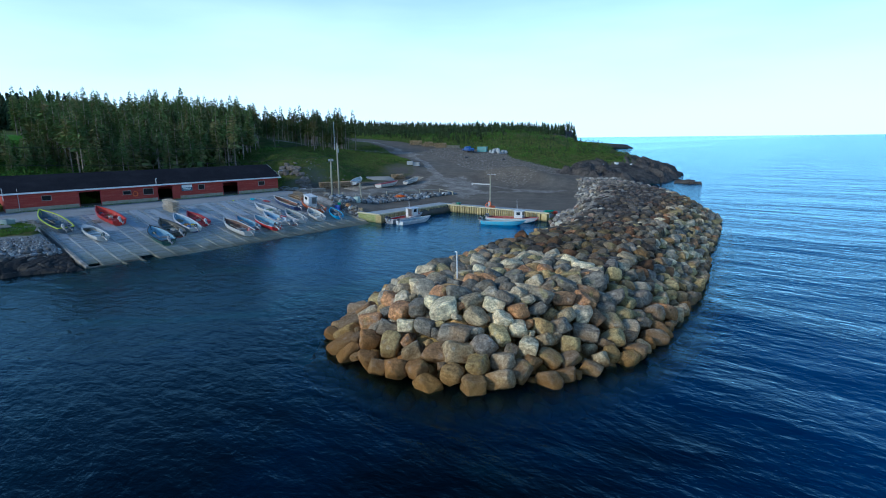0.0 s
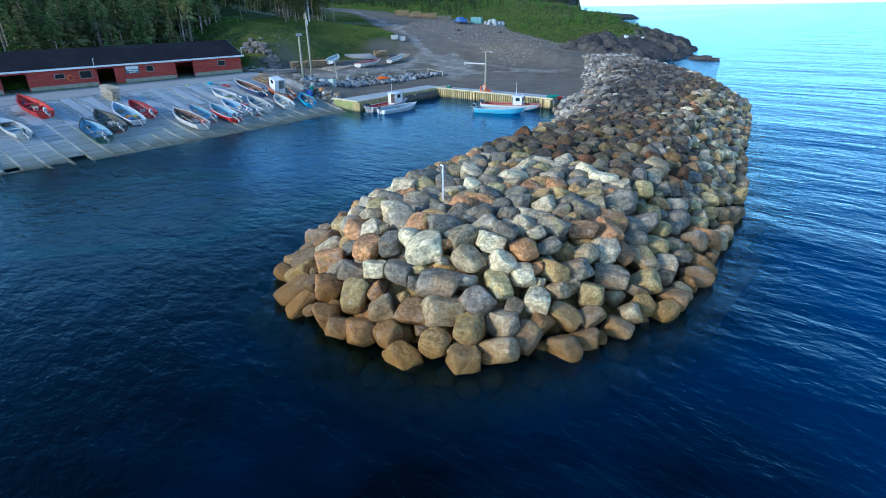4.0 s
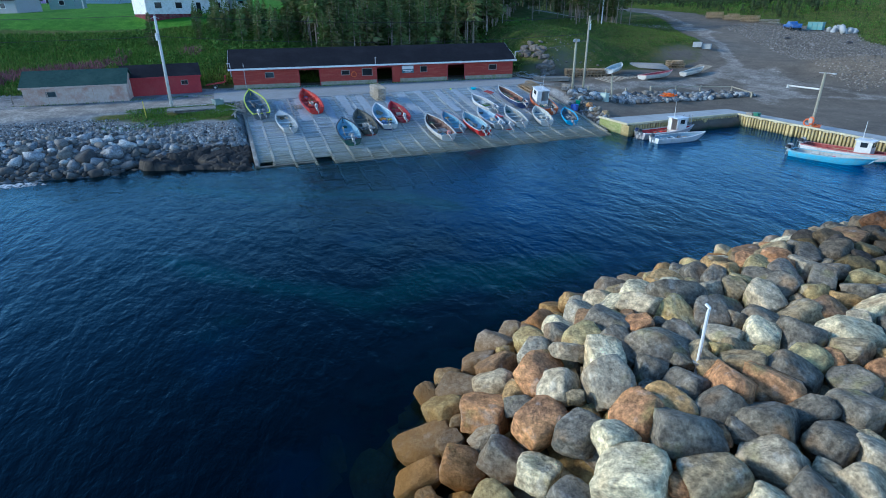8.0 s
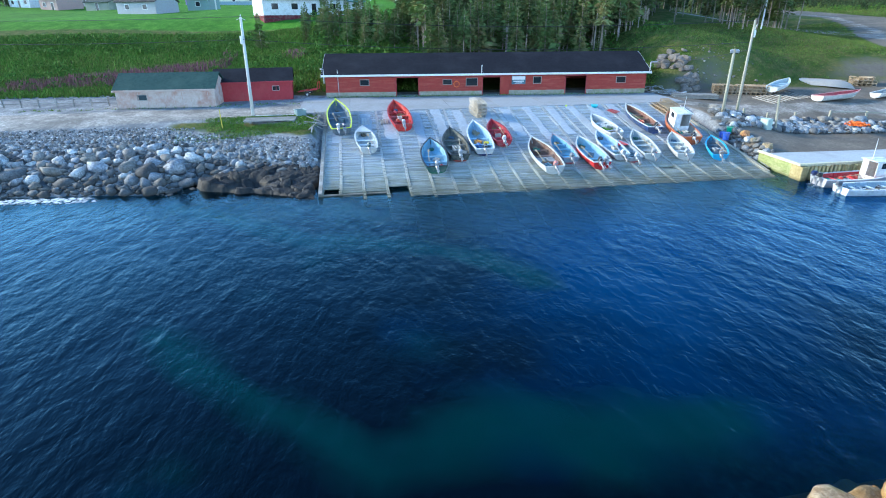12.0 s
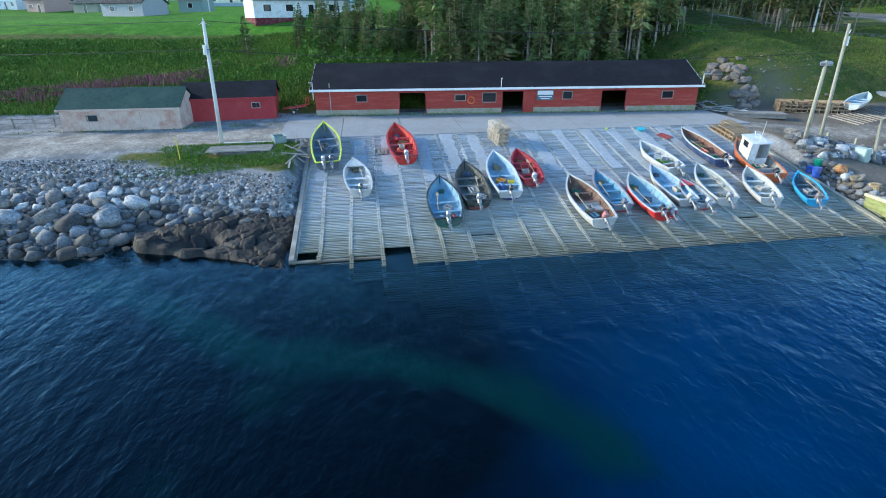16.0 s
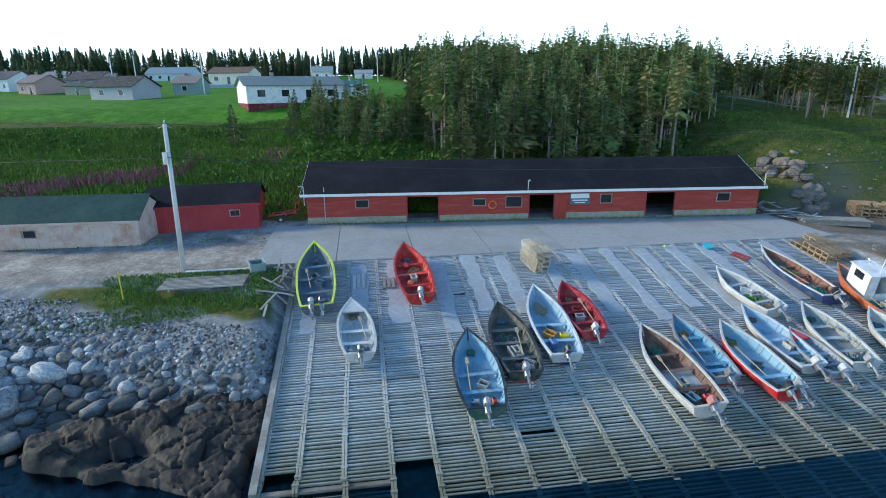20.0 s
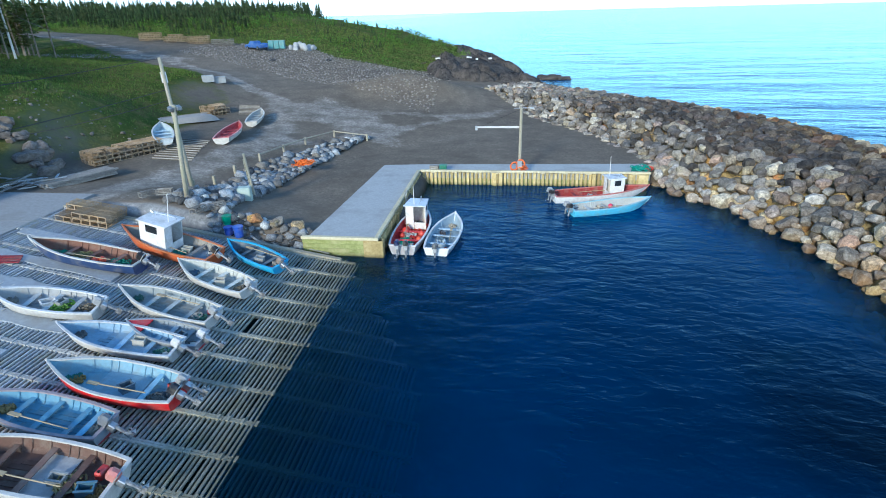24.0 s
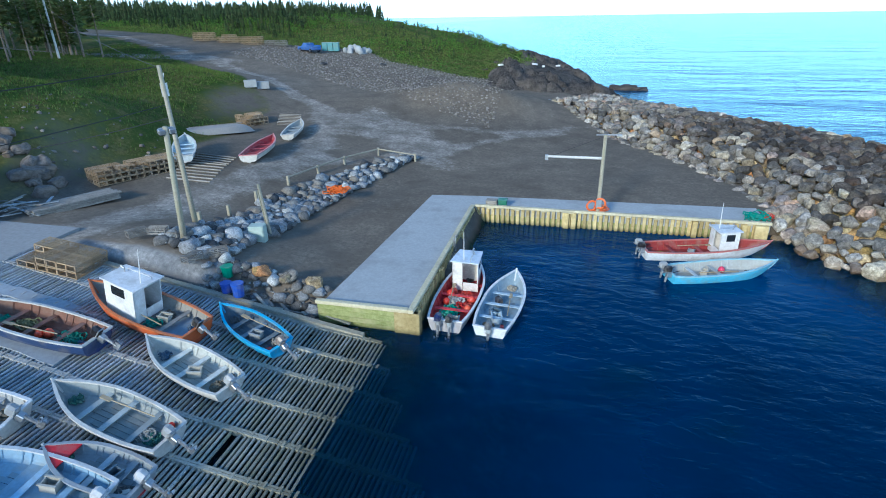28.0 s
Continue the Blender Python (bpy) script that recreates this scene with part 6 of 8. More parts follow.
def spruce(seed, H, bare, width):
    """Trunk with dead lower twigs, and a crown of drooping sprays in uneven whorls."""
    R = random.Random(seed)
    trunk = Geo()
    lean = Vector((R.uniform(-0.02, 0.02), R.uniform(-0.02, 0.02), 0))
    pts = [lean * H * t * t * 3 + Vector((0, 0, H * t)) for t in (0, 0.25, 0.5, 0.75, 1)]
    trunk.tube([p - Vector((0, 0, 0.4 if i == 0 else 0)) for i, p in enumerate(pts)], [0.014 * H * (1 - 0.9 * t) for t in (0, 0.25, 0.5, 0.75, 1)], 6)
    for _ in range(int(12 * bare / 0.4)):
        t = R.uniform(0.12, bare + 0.1)
        a = R.uniform(0, 6.28)
        p = Vector((0, 0, H * t))
        trunk.tube([p, p + Vector((math.cos(a), math.sin(a), R.uniform(-0.3, 0.25))) * R.uniform(0.4, 1.1)], (0.025, 0.008), 3, False)
    v, f = [], []

    def spray(b, t, s, g):
        o = len(v)
        v.extend(kite(b, t, s, g))
        f.append((o, o + 1, o + 2, o + 3))
    z = bare * H
    while z < H * 0.985:
        t = (z - bare * H) / (H * (1 - bare))
        reach = width * H * (1 - t) ** 0.8 * R.uniform(0.72, 1.2) * (0.55 + 0.45 * min(1, t / 0.18)) + 0.12
        n = R.randint(5, 8) if t < 0.8 else 5
        a0 = R.uniform(0, 6.28)
        for k in range(n):
            if R.random() < 0.2:
                continue
            a = a0 + 6.28 * k / n + R.uniform(-0.3, 0.3)
            r = reach * R.uniform(0.55, 1.15)
            d = Vector((math.cos(a), math.sin(a), 0))
            s = Vector((-d.y, d.x, 0))
            b = lean * 3 * z * z / H + Vector((0, 0, z + R.uniform(-0.1, 0.1)))
            droop = Vector((0, 0, -r * R.uniform(0.1, 0.45) + 0.25 * t))
            tip = b + d * r + droop
            spray(b, tip, s * r * 0.13 + Vector((0, 0, r * 0.05)), Vector((0, 0, 0.04)))
            for q in (0.35, 0.55, 0.75, 0.92):
                c = b + (tip - b) * q
                for sg in (1, -1):
                    w = r * (1.05 - q) * R.uniform(0.45, 0.75) + 0.1
                    spray(c, c + (s * sg + d * 0.55) * w + Vector((0, 0, -w * R.uniform(0.15, 0.6))), (d * 0.25 + Vector((0, 0, 0.16))) * w, Vector((0, 0, -0.04)))
        z += R.uniform(0.026, 0.042) * H * (1 - 0.45 * t) + 0.04
    top = lean * 3 * H
    spray(Vector((top.x, top.y, H * 0.93)), Vector((top.x, top.y, H * 1.03)), Vector((0.08, 0, 0)), Vector((0, 0, 0)))
    spray(Vector((top.x, top.y, H * 0.93)), Vector((top.x, top.y, H * 1.03)), Vector((0, 0.08, 0)), Vector((0, 0, 0)))
    return trunk.mesh("trunk", BARK), joined("crown", [tuple(p) for p in v], f, NEEDLE)


def dead_tree(seed, H):
    R = random.Random(seed)
    g = Geo().tube([(0, 0, -0.3), (0.05, 0, H * 0.5), (R.uniform(-0.3, 0.3), 0, H)], (0.012 * H, 0.008 * H, 0.012), 6)
    tw = Geo()
    for _ in range(60):
        z = H * R.uniform(0.25, 0.97)
        a, r = R.uniform(0, 6.28), 0.16 * H * (1.1 - z / H) * R.uniform(0.5, 1.2) + 0.15
        p, d = Vector((0.05 * z / H, 0, z)), Vector((math.cos(a), math.sin(a), R.uniform(-0.25, 0.3)))
        tw.tube([p, p + d * r * 0.6, p + d * r + Vector((0, 0, -0.12 * r))], (0.03, 0.018, 0.006), 3, False)
    return g.mesh("trunk", DEADBARK), tw.mesh("twigs", DEADBARK)


SPRUCES = [spruce(40 + i, H, bare, w) for i, (H, bare, w) in enumerate(((12.5, 0.34, 0.21), (13.5, 0.44, 0.19), (11, 0.24, 0.24), (14, 0.4, 0.18), (9.5, 0.16, 0.25), (12, 0.48, 0.21), (7.0, 0.1, 0.27), (6.0, 0.14, 0.28)))]
DEADS = [dead_tree(70, 9), dead_tree(71, 7.5)]
RT = random.Random(77)


def plant(x, y, kind, scale, dead=False):
    z = float(ground_z(x, y))
    tr, cr = DEADS[kind] if dead else SPRUCES[kind]
    t = thing("dead_tree" if dead else "spruce_tree", "bare grey dead conifer on the bank" if dead else ("young bushy green spruce on the hillside" if kind > 5 else "dark green spruce with bare lower trunk"), "tree", "trees behind the shed", pose(x, y, z, 0, 0, RT.uniform(0, 360)) @ Matrix.Diagonal((scale, scale, scale * RT.uniform(0.92, 1.1), 1)))
    part("trunk", tr, BARK, t)
    part("twigs" if dead else "crown", cr, NEEDLE, t)


def scatter(n, x0, x1, y0, y1, gap, ok=lambda x, y: True):
    got = []
    for _ in range(n * 30):
        x, y = RT.uniform(x0, x1), RT.uniform(y0, y1)
        if ok(x, y) and all((x - a) ** 2 + (y - b) ** 2 > gap * gap for a, b in got):
            got.append((x, y))
            if len(got) == n:
                break
    return got


def back(y):
    """Edge of the wood behind the shed."""
    return -99.5 + 0.085 * (y - 18)


for x, y in scatter(165, -130, -99, 30, 66, 1.2, lambda x, y: x < back(y) - 1.5 and not (y > 57 and x > -104 - 0.7 * (y - 57))):
    plant(x, y, RT.choice((0, 1, 2, 3, 4, 5, 2)), RT.uniform(0.58, 0.86))
for x, y in scatter(34, -122, -105, 13.5, 31, 1.6, lambda x, y: x < -105.5 - 0.25 * (31 - y)):
    plant(x, y, RT.choice((4, 4, 6, 7, 2)), RT.uniform(0.45, 0.62))
for x, y in scatter(66, -126, -102, 57, 78, 1.1, lambda x, y: x < -102 - 0.7 * (y - 57) and y < 33 + 0.6 * (-51 - x)):
    if RT.random() < 0.25:
        plant(x, y, RT.choice((0, 1)), RT.uniform(0.6, 0.95), True)
    else:
        plant(x, y, RT.choice((1, 5, 2)), RT.uniform(0.55, 0.8))
plant(-103.0, 43.5, 0, 0.8, True)
plant(-112.7, 7.4, 6, 0.75)
for x, y in ((-100.8, 57.5), (-99.6, 53.5), (-101.5, 50.2), (-100.9, 35.0)):
    plant(x, y, RT.choice((4, 6)), RT.uniform(0.6, 0.8))


def far_tree(R, H, w):
    v, f = [], []
    n, levels = 7, 8
    for k in range(levels):
        z0, z1 = H * (0.04 + 0.96 * k / levels * 0.95), H * (0.04 + 0.96 * min(1, (k + 1.5) / levels))
        r = w * H * (1 - k / levels) ** 0.7 * R.uniform(0.7, 1.2)
        o = len(v)
        v.append((0, 0, z1))
        a0 = R.uniform(0, 6)
        for j in range(2 * n):
            q = r * (R.uniform(0.8, 1.2) if j % 2 == 0 else 0.5)
            v.append((q * math.cos(a0 + 3.1416 * j / n), q * math.sin(a0 + 3.1416 * j / n), z0 + (0 if j % 2 == 0 else 0.12 * H)))
        f += [(o, o + 1 + j, o + 1 + (j + 1) % (2 * n)) for j in range(2 * n)]
    return np.array(v), np.array(f)


FAR = [far_tree(random.Random(i), 1.0, w) for i, w in enumerate((0.24, 0.21, 0.28, 0.19, 0.25))]


def far_wood(name, label, places, heights):
    vs, fs, o = [], [], 0
    for (x, y), h in zip(places, heights):
        v, f = FAR[RT.randrange(5)]
        a = RT.uniform(0, 6.28)
        c, s = math.cos(a), math.sin(a)
        vs.append(np.stack([v[:, 0] * c - v[:, 1] * s, v[:, 0] * s + v[:, 1] * c, v[:, 2]], 1) * h + (x, y, float(ground_z(x, y)) - 0.3))
        fs.append(f + o)
        o += len(v)
    ob = part(name, joined(name, np.concatenate(vs), np.concatenate(fs), NEEDLES), NEEDLES)
    tagged(ob, label, "trees", kind="stuff")


R6 = np.random.default_rng(9)


def spruce_wood(name, label, places):
    """Full spruces as one stand: crowns and bare trunks."""
    vs, fs, tv, tf, o = [], [], [], [], 0
    for x, y in places:
        k = RT.choice((0, 1, 3, 5, 2))
        me = SPRUCES[k][1]
        v = np.empty(len(me.vertices) * 3, np.float32)
        me.vertices.foreach_get("co", v)
        v = v.reshape(-1, 3)
        h, a, z = RT.uniform(0.6, 0.88), RT.uniform(0, 6.28), float(ground_z(x, y))
        c, s = math.cos(a) * h, math.sin(a) * h
        vs.append(np.stack([v[:, 0] * c - v[:, 1] * s + x, v[:, 0] * s + v[:, 1] * c + y, v[:, 2] * h + z], 1))
        fs.append(np.arange(len(v)).reshape(-1, 4) + o)
        o += len(v)
        H, q = v[:, 2].max() * h, len(tv)
        for j in range(5):
            t = 1.2566 * j
            tv += [(x + 0.14 * math.cos(t), y + 0.14 * math.sin(t), z - 0.3), (x + 0.05 * math.cos(t), y + 0.05 * math.sin(t), z + 0.8 * H)]
        tf += [(q + 2 * j, q + 2 * ((j + 1) % 5), q + 2 * ((j + 1) % 5) + 1, q + 2 * j + 1) for j in range(5)]
    ob = part(name, joined(name, np.concatenate(vs), np.concatenate(fs), NEEDLE), NEEDLE)
    tagged(ob, label, "trees", kind="stuff")
    tagged(part("stand_trunks", joined("stand_trunks", tv, tf, BARK), BARK), "pale bare spruce trunks in the wood behind the shed", "trees", kind="stuff")


def band(n, x0, x1, y0, y1, test):
    p = np.stack([R6.uniform(x0, x1, n), R6.uniform(y0, y1, n)], 1)
    return [tuple(q) for q in p[test(p[:, 0], p[:, 1])]]


pl = band(900, -380, -300, -260, 80, lambda x, y: x < -318 + 0.05 * y) + band(420, -330, -250, 30, 110, lambda x, y: y > 32 + (x + 330) * 0.12)
far_wood("far_wood", "dark spruce wood beyond the houses", pl, [R6.uniform(9, 15) for _ in pl])
pl = scatter(240, -168, -106, 36, 100, 1.3, lambda x, y: y < 32 + 0.6 * (-51 - x) and (x < -128 or y > 64))
spruce_wood("back_wood", "dense dark spruce wood behind the shed trees", pl)
pl = band(260, -300, -165, -200, -60, lambda x, y: (x < -215) & (y < -75))
far_wood("village_wood", "dark spruces between the far houses", pl, [R6.uniform(7, 11) for _ in pl])
pl = band(2600, -330, -118, 55, 330, lambda x, y: (y > np.interp(x, (-330, -230, -165, -140, -118), (110, 88, 80, 78, 90))) & ((x < np.interp(y, TRACK_Y, TRACK_X) - 26) | (y > np.interp(x, GREEN_X, GREEN_Y) + 16)))
edge = [p for p in pl if p[0] > -172 and p[1] < 128][:130]
pl = [p for p in pl if p not in set(edge)]
spruce_wood("hill_edge_wood", "dark spruces along the near edge of the hill wood", edge)
far_wood("hill_wood", "dark spruce wood over the headland hill", pl, [R6.uniform(3.0, 5.5) if y > 150 else R6.uniform(6, 9) for x, y in pl])
pl = band(3200, -230, -70, 140, 330, lambda x, y: (y > np.interp(x, GREEN_X, GREEN_Y) + 9) & (shore(y) - x > 24))
far_wood("headland_scrub", "low wind-bent spruce scrub on the headland", pl, [R6.uniform(0.8, 1.8) if x > -112 else R6.uniform(1.4, 3.4) for x, y in pl])


def tufts(name, label, places, size, material, blades=5, lean=0.45):
    """Grass and weeds: thin blades in tufts."""
    p = np.asarray(places)
    n = len(p)
    z = ground_z(p[:, 0], p[:, 1])
    p = np.repeat(np.column_stack([p, z]), blades, 0)
    m = n * blades
    p[:, :2] += R6.normal(0, 0.16, (m, 2))
    a, h = R6.uniform(0, 6.28, m), R6.uniform(0.5, 1.15, m) * size
    d = np.stack([np.cos(a), np.sin(a), 0 * a], 1)
    s = np.stack([-d[:, 1], d[:, 0], 0 * a], 1) * (0.1 * size + 0.015)
    tip = p + d * (h * lean)[:, None] + np.stack([0 * a, 0 * a, h], 1)
    v = np.stack([p - s, p + s, tip], 1).reshape(-1, 3)
    f = np.arange(3 * m).reshape(-1, 3)
    tagged(part(name, joined(name, v, f, material), material), label, "grass", kind="stuff")


def leaves(name, label, places, size, material, count=90):
    """Bushes: clouds of small leaf clumps with gaps."""
    vs = []
    for x, y in places:
        r = size * RT.uniform(0.6, 1.3)
        q = R6.normal(0, 1, (count, 3))
        q /= np.linalg.norm(q, axis=1)[:, None] + 1e-6
        q *= R6.uniform(0.5, 1.0, (count, 1)) ** 0.5
        c = q * (r, r, r * 0.7) + (x, y, float(ground_z(x, y)) + 0.45 * r)
        a, b = R6.normal(0, 1, (count, 3)), R6.normal(0, 1, (count, 3))
        a *= (0.15 * r / np.linalg.norm(a, axis=1))[:, None]
        b *= (0.1 * r / np.linalg.norm(b, axis=1))[:, None]
        vs.append(np.stack([c - a, c + b, c + a, c - b], 1).reshape(-1, 3))
    v = np.concatenate(vs)
    tagged(part(name, joined(name, v, np.arange(len(v)).reshape(-1, 4), material), material), label, "bushes", kind="stuff")


hillside = band(26000, -124, -91, -40, 32, lambda x, y: shore(y) - x > 29.8)
tufts("hillside_grass", "tall rough grass and weeds on the hillside", hillside, 0.5, GRASS)
tufts("verge_grass", "green grass tufts at the head of the bank", band(3600, -77.6, -71.8, 4.5, 17.2, lambda x, y: (x > -77.4) & ~((x > -76.2) & (x < -74.2) & (y > 10.5) & (y < 15.5)) & (R6.random(len(x)) < sm(4, 12, y + 2 * wob(x, y, 1.3)))) + band(700, -90.5, -84.3, -14, 17, lambda x, y: (x > -85.6 + 0.0 * y) & (x < -84.4)), 0.17, GRASS)
tufts("wall_weeds", "weeds along the shed footings", [(-88.5 + 0.0865 * (y - 17.8) + RT.uniform(-0.05, 0.25), y) for y in np.arange(18, 56, 0.12)] + [(-93 + RT.uniform(-4, 3.5), y) for y in np.arange(57.3, 61, 0.02)], 0.28, GRASS)
tufts("knoll_grass", "short green grass on the knoll by the track", band(30000, -135, -86, 58, 128, lambda x, y: (x < np.interp(y, TRACK_Y, TRACK_X) - 7.5) & (x > -132) & (R6.random(len(x)) < 0.35 + 0.65 * sm(-88, -96, x)) & (wob(x, y, 4.3) + 1.2 * sm(-90, -100, x) > -0.3)), 0.24, TURF, 4)
tufts("headland_grass", "green grass on the headland", band(40000, -210, -56, 112, 190, lambda x, y: (y > np.interp(x, GREEN_X, GREEN_Y) + 0.5) & (shore(y) - x > 12) & (y < np.interp(x, GREEN_X, GREEN_Y) + 32)), 0.34, TURF, 4)
tufts("fireweed", "pink flowering fireweed on the slope", band(2600, -109, -97, -22, 4, lambda x, y: np.abs(x + 101.5 + 0.28 * (y + 10)) < 2.2 + wob(x, y, 2)) + band(300, -112, -104, 2, 16, lambda x, y: wob(x, y, 1.6) > 0.45), 0.85, FLOWER, 4, 0.2)
leaves("hillside_bush", "green alder bushes on the hillside", band(420, -121, -96, -35, 30, lambda x, y: (shore(y) - x > 33) & (wob(x, y, 4) > 0.0)) + band(150, -121, -112, -60, 10, lambda x, y: x > -122), 0.9, BUSH)
leaves("wood_edge_bush", "leafy bushes at the foot of the wood", band(330, -108, -97.5, 16, 62, lambda x, y: x < back(y) + 0.8) + band(60, -98, -91, 57, 61.5, lambda x, y: x < -90), 1.0, BUSH)
leaves("wood_floor_bush", "dark undergrowth between the spruces", band(500, -140, -104, 14, 70, lambda x, y: x < -104), 1.1, BUSH, 60)
leaves("headland_bush", "scrubby bushes on the headland slope", band(1300, -170, -60, 118, 200, lambda x, y: (y > np.interp(x, GREEN_X, GREEN_Y) + 4) & (shore(y) - x > 12) & (wob(x, y, 7) > -0.35)), 1.0, BUSH, 50)


# ---- houses of the village ----
def house(label, x, y, turn, length, deep, wall, roof, eave=2.6, rise=1.6, base=None, wins=3, door=True):
    z = float(min(ground_z(x, y), ground_z(x + length * math.cos(radians(turn)), y + length * math.sin(radians(turn)))))
    t = thing("house", label, "house", "village houses", pose(x, y, z, 0, 0, turn))
    wm, rm = rgb_mat(BOAT_PAINT, wall, 0.6), rgb_mat(BOAT_PAINT, roof, 0.9)
    if base:
        part("foundation", Geo().box(0.05, length - 0.05, 0.05, deep - 0.05, -1.5, base[1]), rgb_mat(BOAT_PAINT, base[0], 0.9), t)
    b = base[1] if base else -1.0
    holes, n = [], wins
    for k in range(n):
        c = length * (k + 0.6) / (n + 0.2)
        if k == n // 2 and door:
            holes.append((c - 0.45, c + 0.45, max(b, 0), max(b, 0) + 2.0))
        else:
            holes.append((c - 0.6, c + 0.6, max(b, 0) + 1.0, max(b, 0) + 2.0))
    top = max(b, 0) + eave
    part("front_wall", wall_with_holes(length, top, holes, 0.2, b), wm, t)
    part("back_wall", Geo().box(0, length, deep - 0.2, deep, b, top), wm, t)
    for q in (0, length - 0.2):
        g = Geo()
        prof = ((0.2, b), (deep - 0.2, b), (deep - 0.2, top), (deep / 2, top + rise), (0.2, top))
        g.add([(q + s, yy, zz) for s in (0, 0.2) for yy, zz in prof], [(4, 3, 2, 1, 0), (5, 6, 7, 8, 9), (0, 1, 6, 5), (1, 2, 7, 6), (2, 3, 8, 7), (3, 4, 9, 8), (4, 0, 5, 9)])
        part("end_wall", g, wm, t)
    for ya in (-0.4, deep + 0.4):
        g = Geo()
        g.add([(q, yy, zz + h) for q in (-0.4, length + 0.4) for yy, zz in ((ya, top - 0.12), (deep / 2, top + rise)) for h in (0, 0.14)], [(0, 2, 6, 4), (1, 5, 7, 3), (0, 1, 3, 2), (4, 6, 7, 5), (0, 4, 5, 1), (2, 3, 7, 6)])
        part("roof", g, rm, t)
    part("chimney", Geo().box(length * 0.3, length * 0.3 + 0.5, deep * 0.5 - 0.25, deep * 0.5 + 0.25, top + rise - 0.4, top + rise + 0.7), rgb_mat(BOAT_PAINT, (0.3, 0.27, 0.25), 0.9), t)
    for a, c, za, zb in holes:
        w = part("window" if zb - za < 1.5 else "door", Geo().box(a - 0.08, c + 0.08, -0.04, 0, zb, zb + 0.08).box(a - 0.08, c + 0.08, -0.04, 0, za - 0.08, za).box(a - 0.08, a, -0.04, 0, za, zb).box(c, c + 0.08, -0.04, 0, za, zb), WHITE, t)
        part("pane", Geo().box(a, c, 0.06, 0.1, za, zb), GLASS, w)
    return t


WH, DG = (0.8, 0.8, 0.8), (0.1, 0.1, 0.11)
house("white bungalow with grey roof and dark red foundation", -132.2, 5.6, 111, 15.5, 8.0, WH, (0.2, 0.24, 0.25), 2.7, 1.3, ((0.16, 0.03, 0.04), 1.3), 4)
house("white porch annex of the bungalow with teal roof", -138.6, 21.2, 111, 3.0, 6.0, WH, (0.1, 0.25, 0.22), 1.6, 0.9, ((0.16, 0.03, 0.04), 1.0), 1, False)
house("grey shingled store shed in the field", -168.5, -32.2, 62, 11.5, 7.0, (0.36, 0.37, 0.4), (0.05, 0.05, 0.055), 2.6, 2.0, None, 2, False)
house("cream bungalow with brown roof", -206, -18, 75, 11.5, 8.0, (0.78, 0.74, 0.62), (0.16, 0.11, 0.09), 3.0, 1.6, ((0.3, 0.4, 0.5), 1.0), 3)
house("small purple garden shed on the lawn", -216, -29, 70, 4.0, 3.0, (0.34, 0.22, 0.55), (0.3, 0.25, 0.4), 1.8, 0.8, None, 1)
house("pale blue house with white gable", -292, -64, 75, 20, 8.0, (0.55, 0.66, 0.75), (0.2, 0.28, 0.34), 2.8, 2.6, None, 5)
house("dusty pink gabled wooden house", -206, -66, 60, 7.0, 8.0, (0.42, 0.27, 0.24), (0.2, 0.17, 0.18), 3.0, 2.0, None, 2)
house("white and blue house with dark roof", -216, -79, 60, 9.0, 8.0, (0.7, 0.76, 0.8), (0.08, 0.08, 0.1), 3.2, 2.2, None, 3)
house("mauve-grey house with dark roof", -222, -62, 62, 13, 8.0, (0.34, 0.31, 0.36), (0.05, 0.05, 0.06), 3.0, 2.2, None, 3)
house("olive green flat shed", -196, -50, 65, 8.0, 5.0, (0.22, 0.24, 0.19), (0.05, 0.07, 0.07), 2.2, 0.8, None, 1)
house("white house in front of the wood", -280, -98, 65, 16, 8.0, WH, (0.25, 0.26, 0.28), 3.0, 1.5, None, 4)
house("small white gabled house with teal door", -300, 2, 88, 9.0, 8.0, WH, (0.3, 0.36, 0.36), 3.0, 2.4, None, 2)
house("small white garage beside the field", -292, 21, 88, 7.5, 6.0, WH, (0.4, 0.42, 0.42), 2.2, 1.5, None, 1)
house("long white bungalow with dark roof", -264, 41, 95, 12, 7.0, WH, (0.12, 0.1, 0.1), 2.6, 1.2, None, 4)
house("teal outbuilding by the store shed", -178, -19, 70, 6.0, 5.0, (0.2, 0.3, 0.3), (0.22, 0.2, 0.19), 2.6, 1.6, None, 1, False)

# ---- poles and wires ----
def catenary(p, q, sag, n=14):
    p, q = Vector(p), Vector(q)
    return [p.lerp(q, i / n) - Vector((0, 0, 4 * sag * (i / n) * (1 - i / n))) for i in range(n + 1)]


pole = thing("utility_pole", "pale wooden utility pole beside the shore road", "pole", "utility poles", pose(-78.3, 10.85, 3.1, -0.6, -1.2, 0))
part("shaft", Geo().tube([(0, 0, -0.3), (0, 0, 9.2)], (0.17, 0.12), 10), PALE_POLE, pole, smooth=True)
part("transformer", Geo().tube([(0.28, -0.1, 6.8), (0.28, -0.1, 7.5)], 0.17, 10).box(0.1, 0.3, -0.13, -0.07, 7.0, 7.3), METAL, pole)
part("insulator", Geo().tube([(0, 0, 9.2), (0, 0, 9.4)], (0.05, 0.04), 6), PALE_POLE, pole)
part("cross_bar", Geo().tube([(-0.05, -0.4, 8.9), (0, 0, 9.1), (-0.05, 0.4, 8.9)], 0.025, 6), METAL, pole)
util = thing("utility_pole", "tall greenish wooden utility pole by the yard road", "pole", "utility poles", pose(-72.3, 60.0, 2.3) @ Vector((-0.7, 0.5, 9.4)).to_track_quat("Z", "Y").to_matrix().to_4x4())
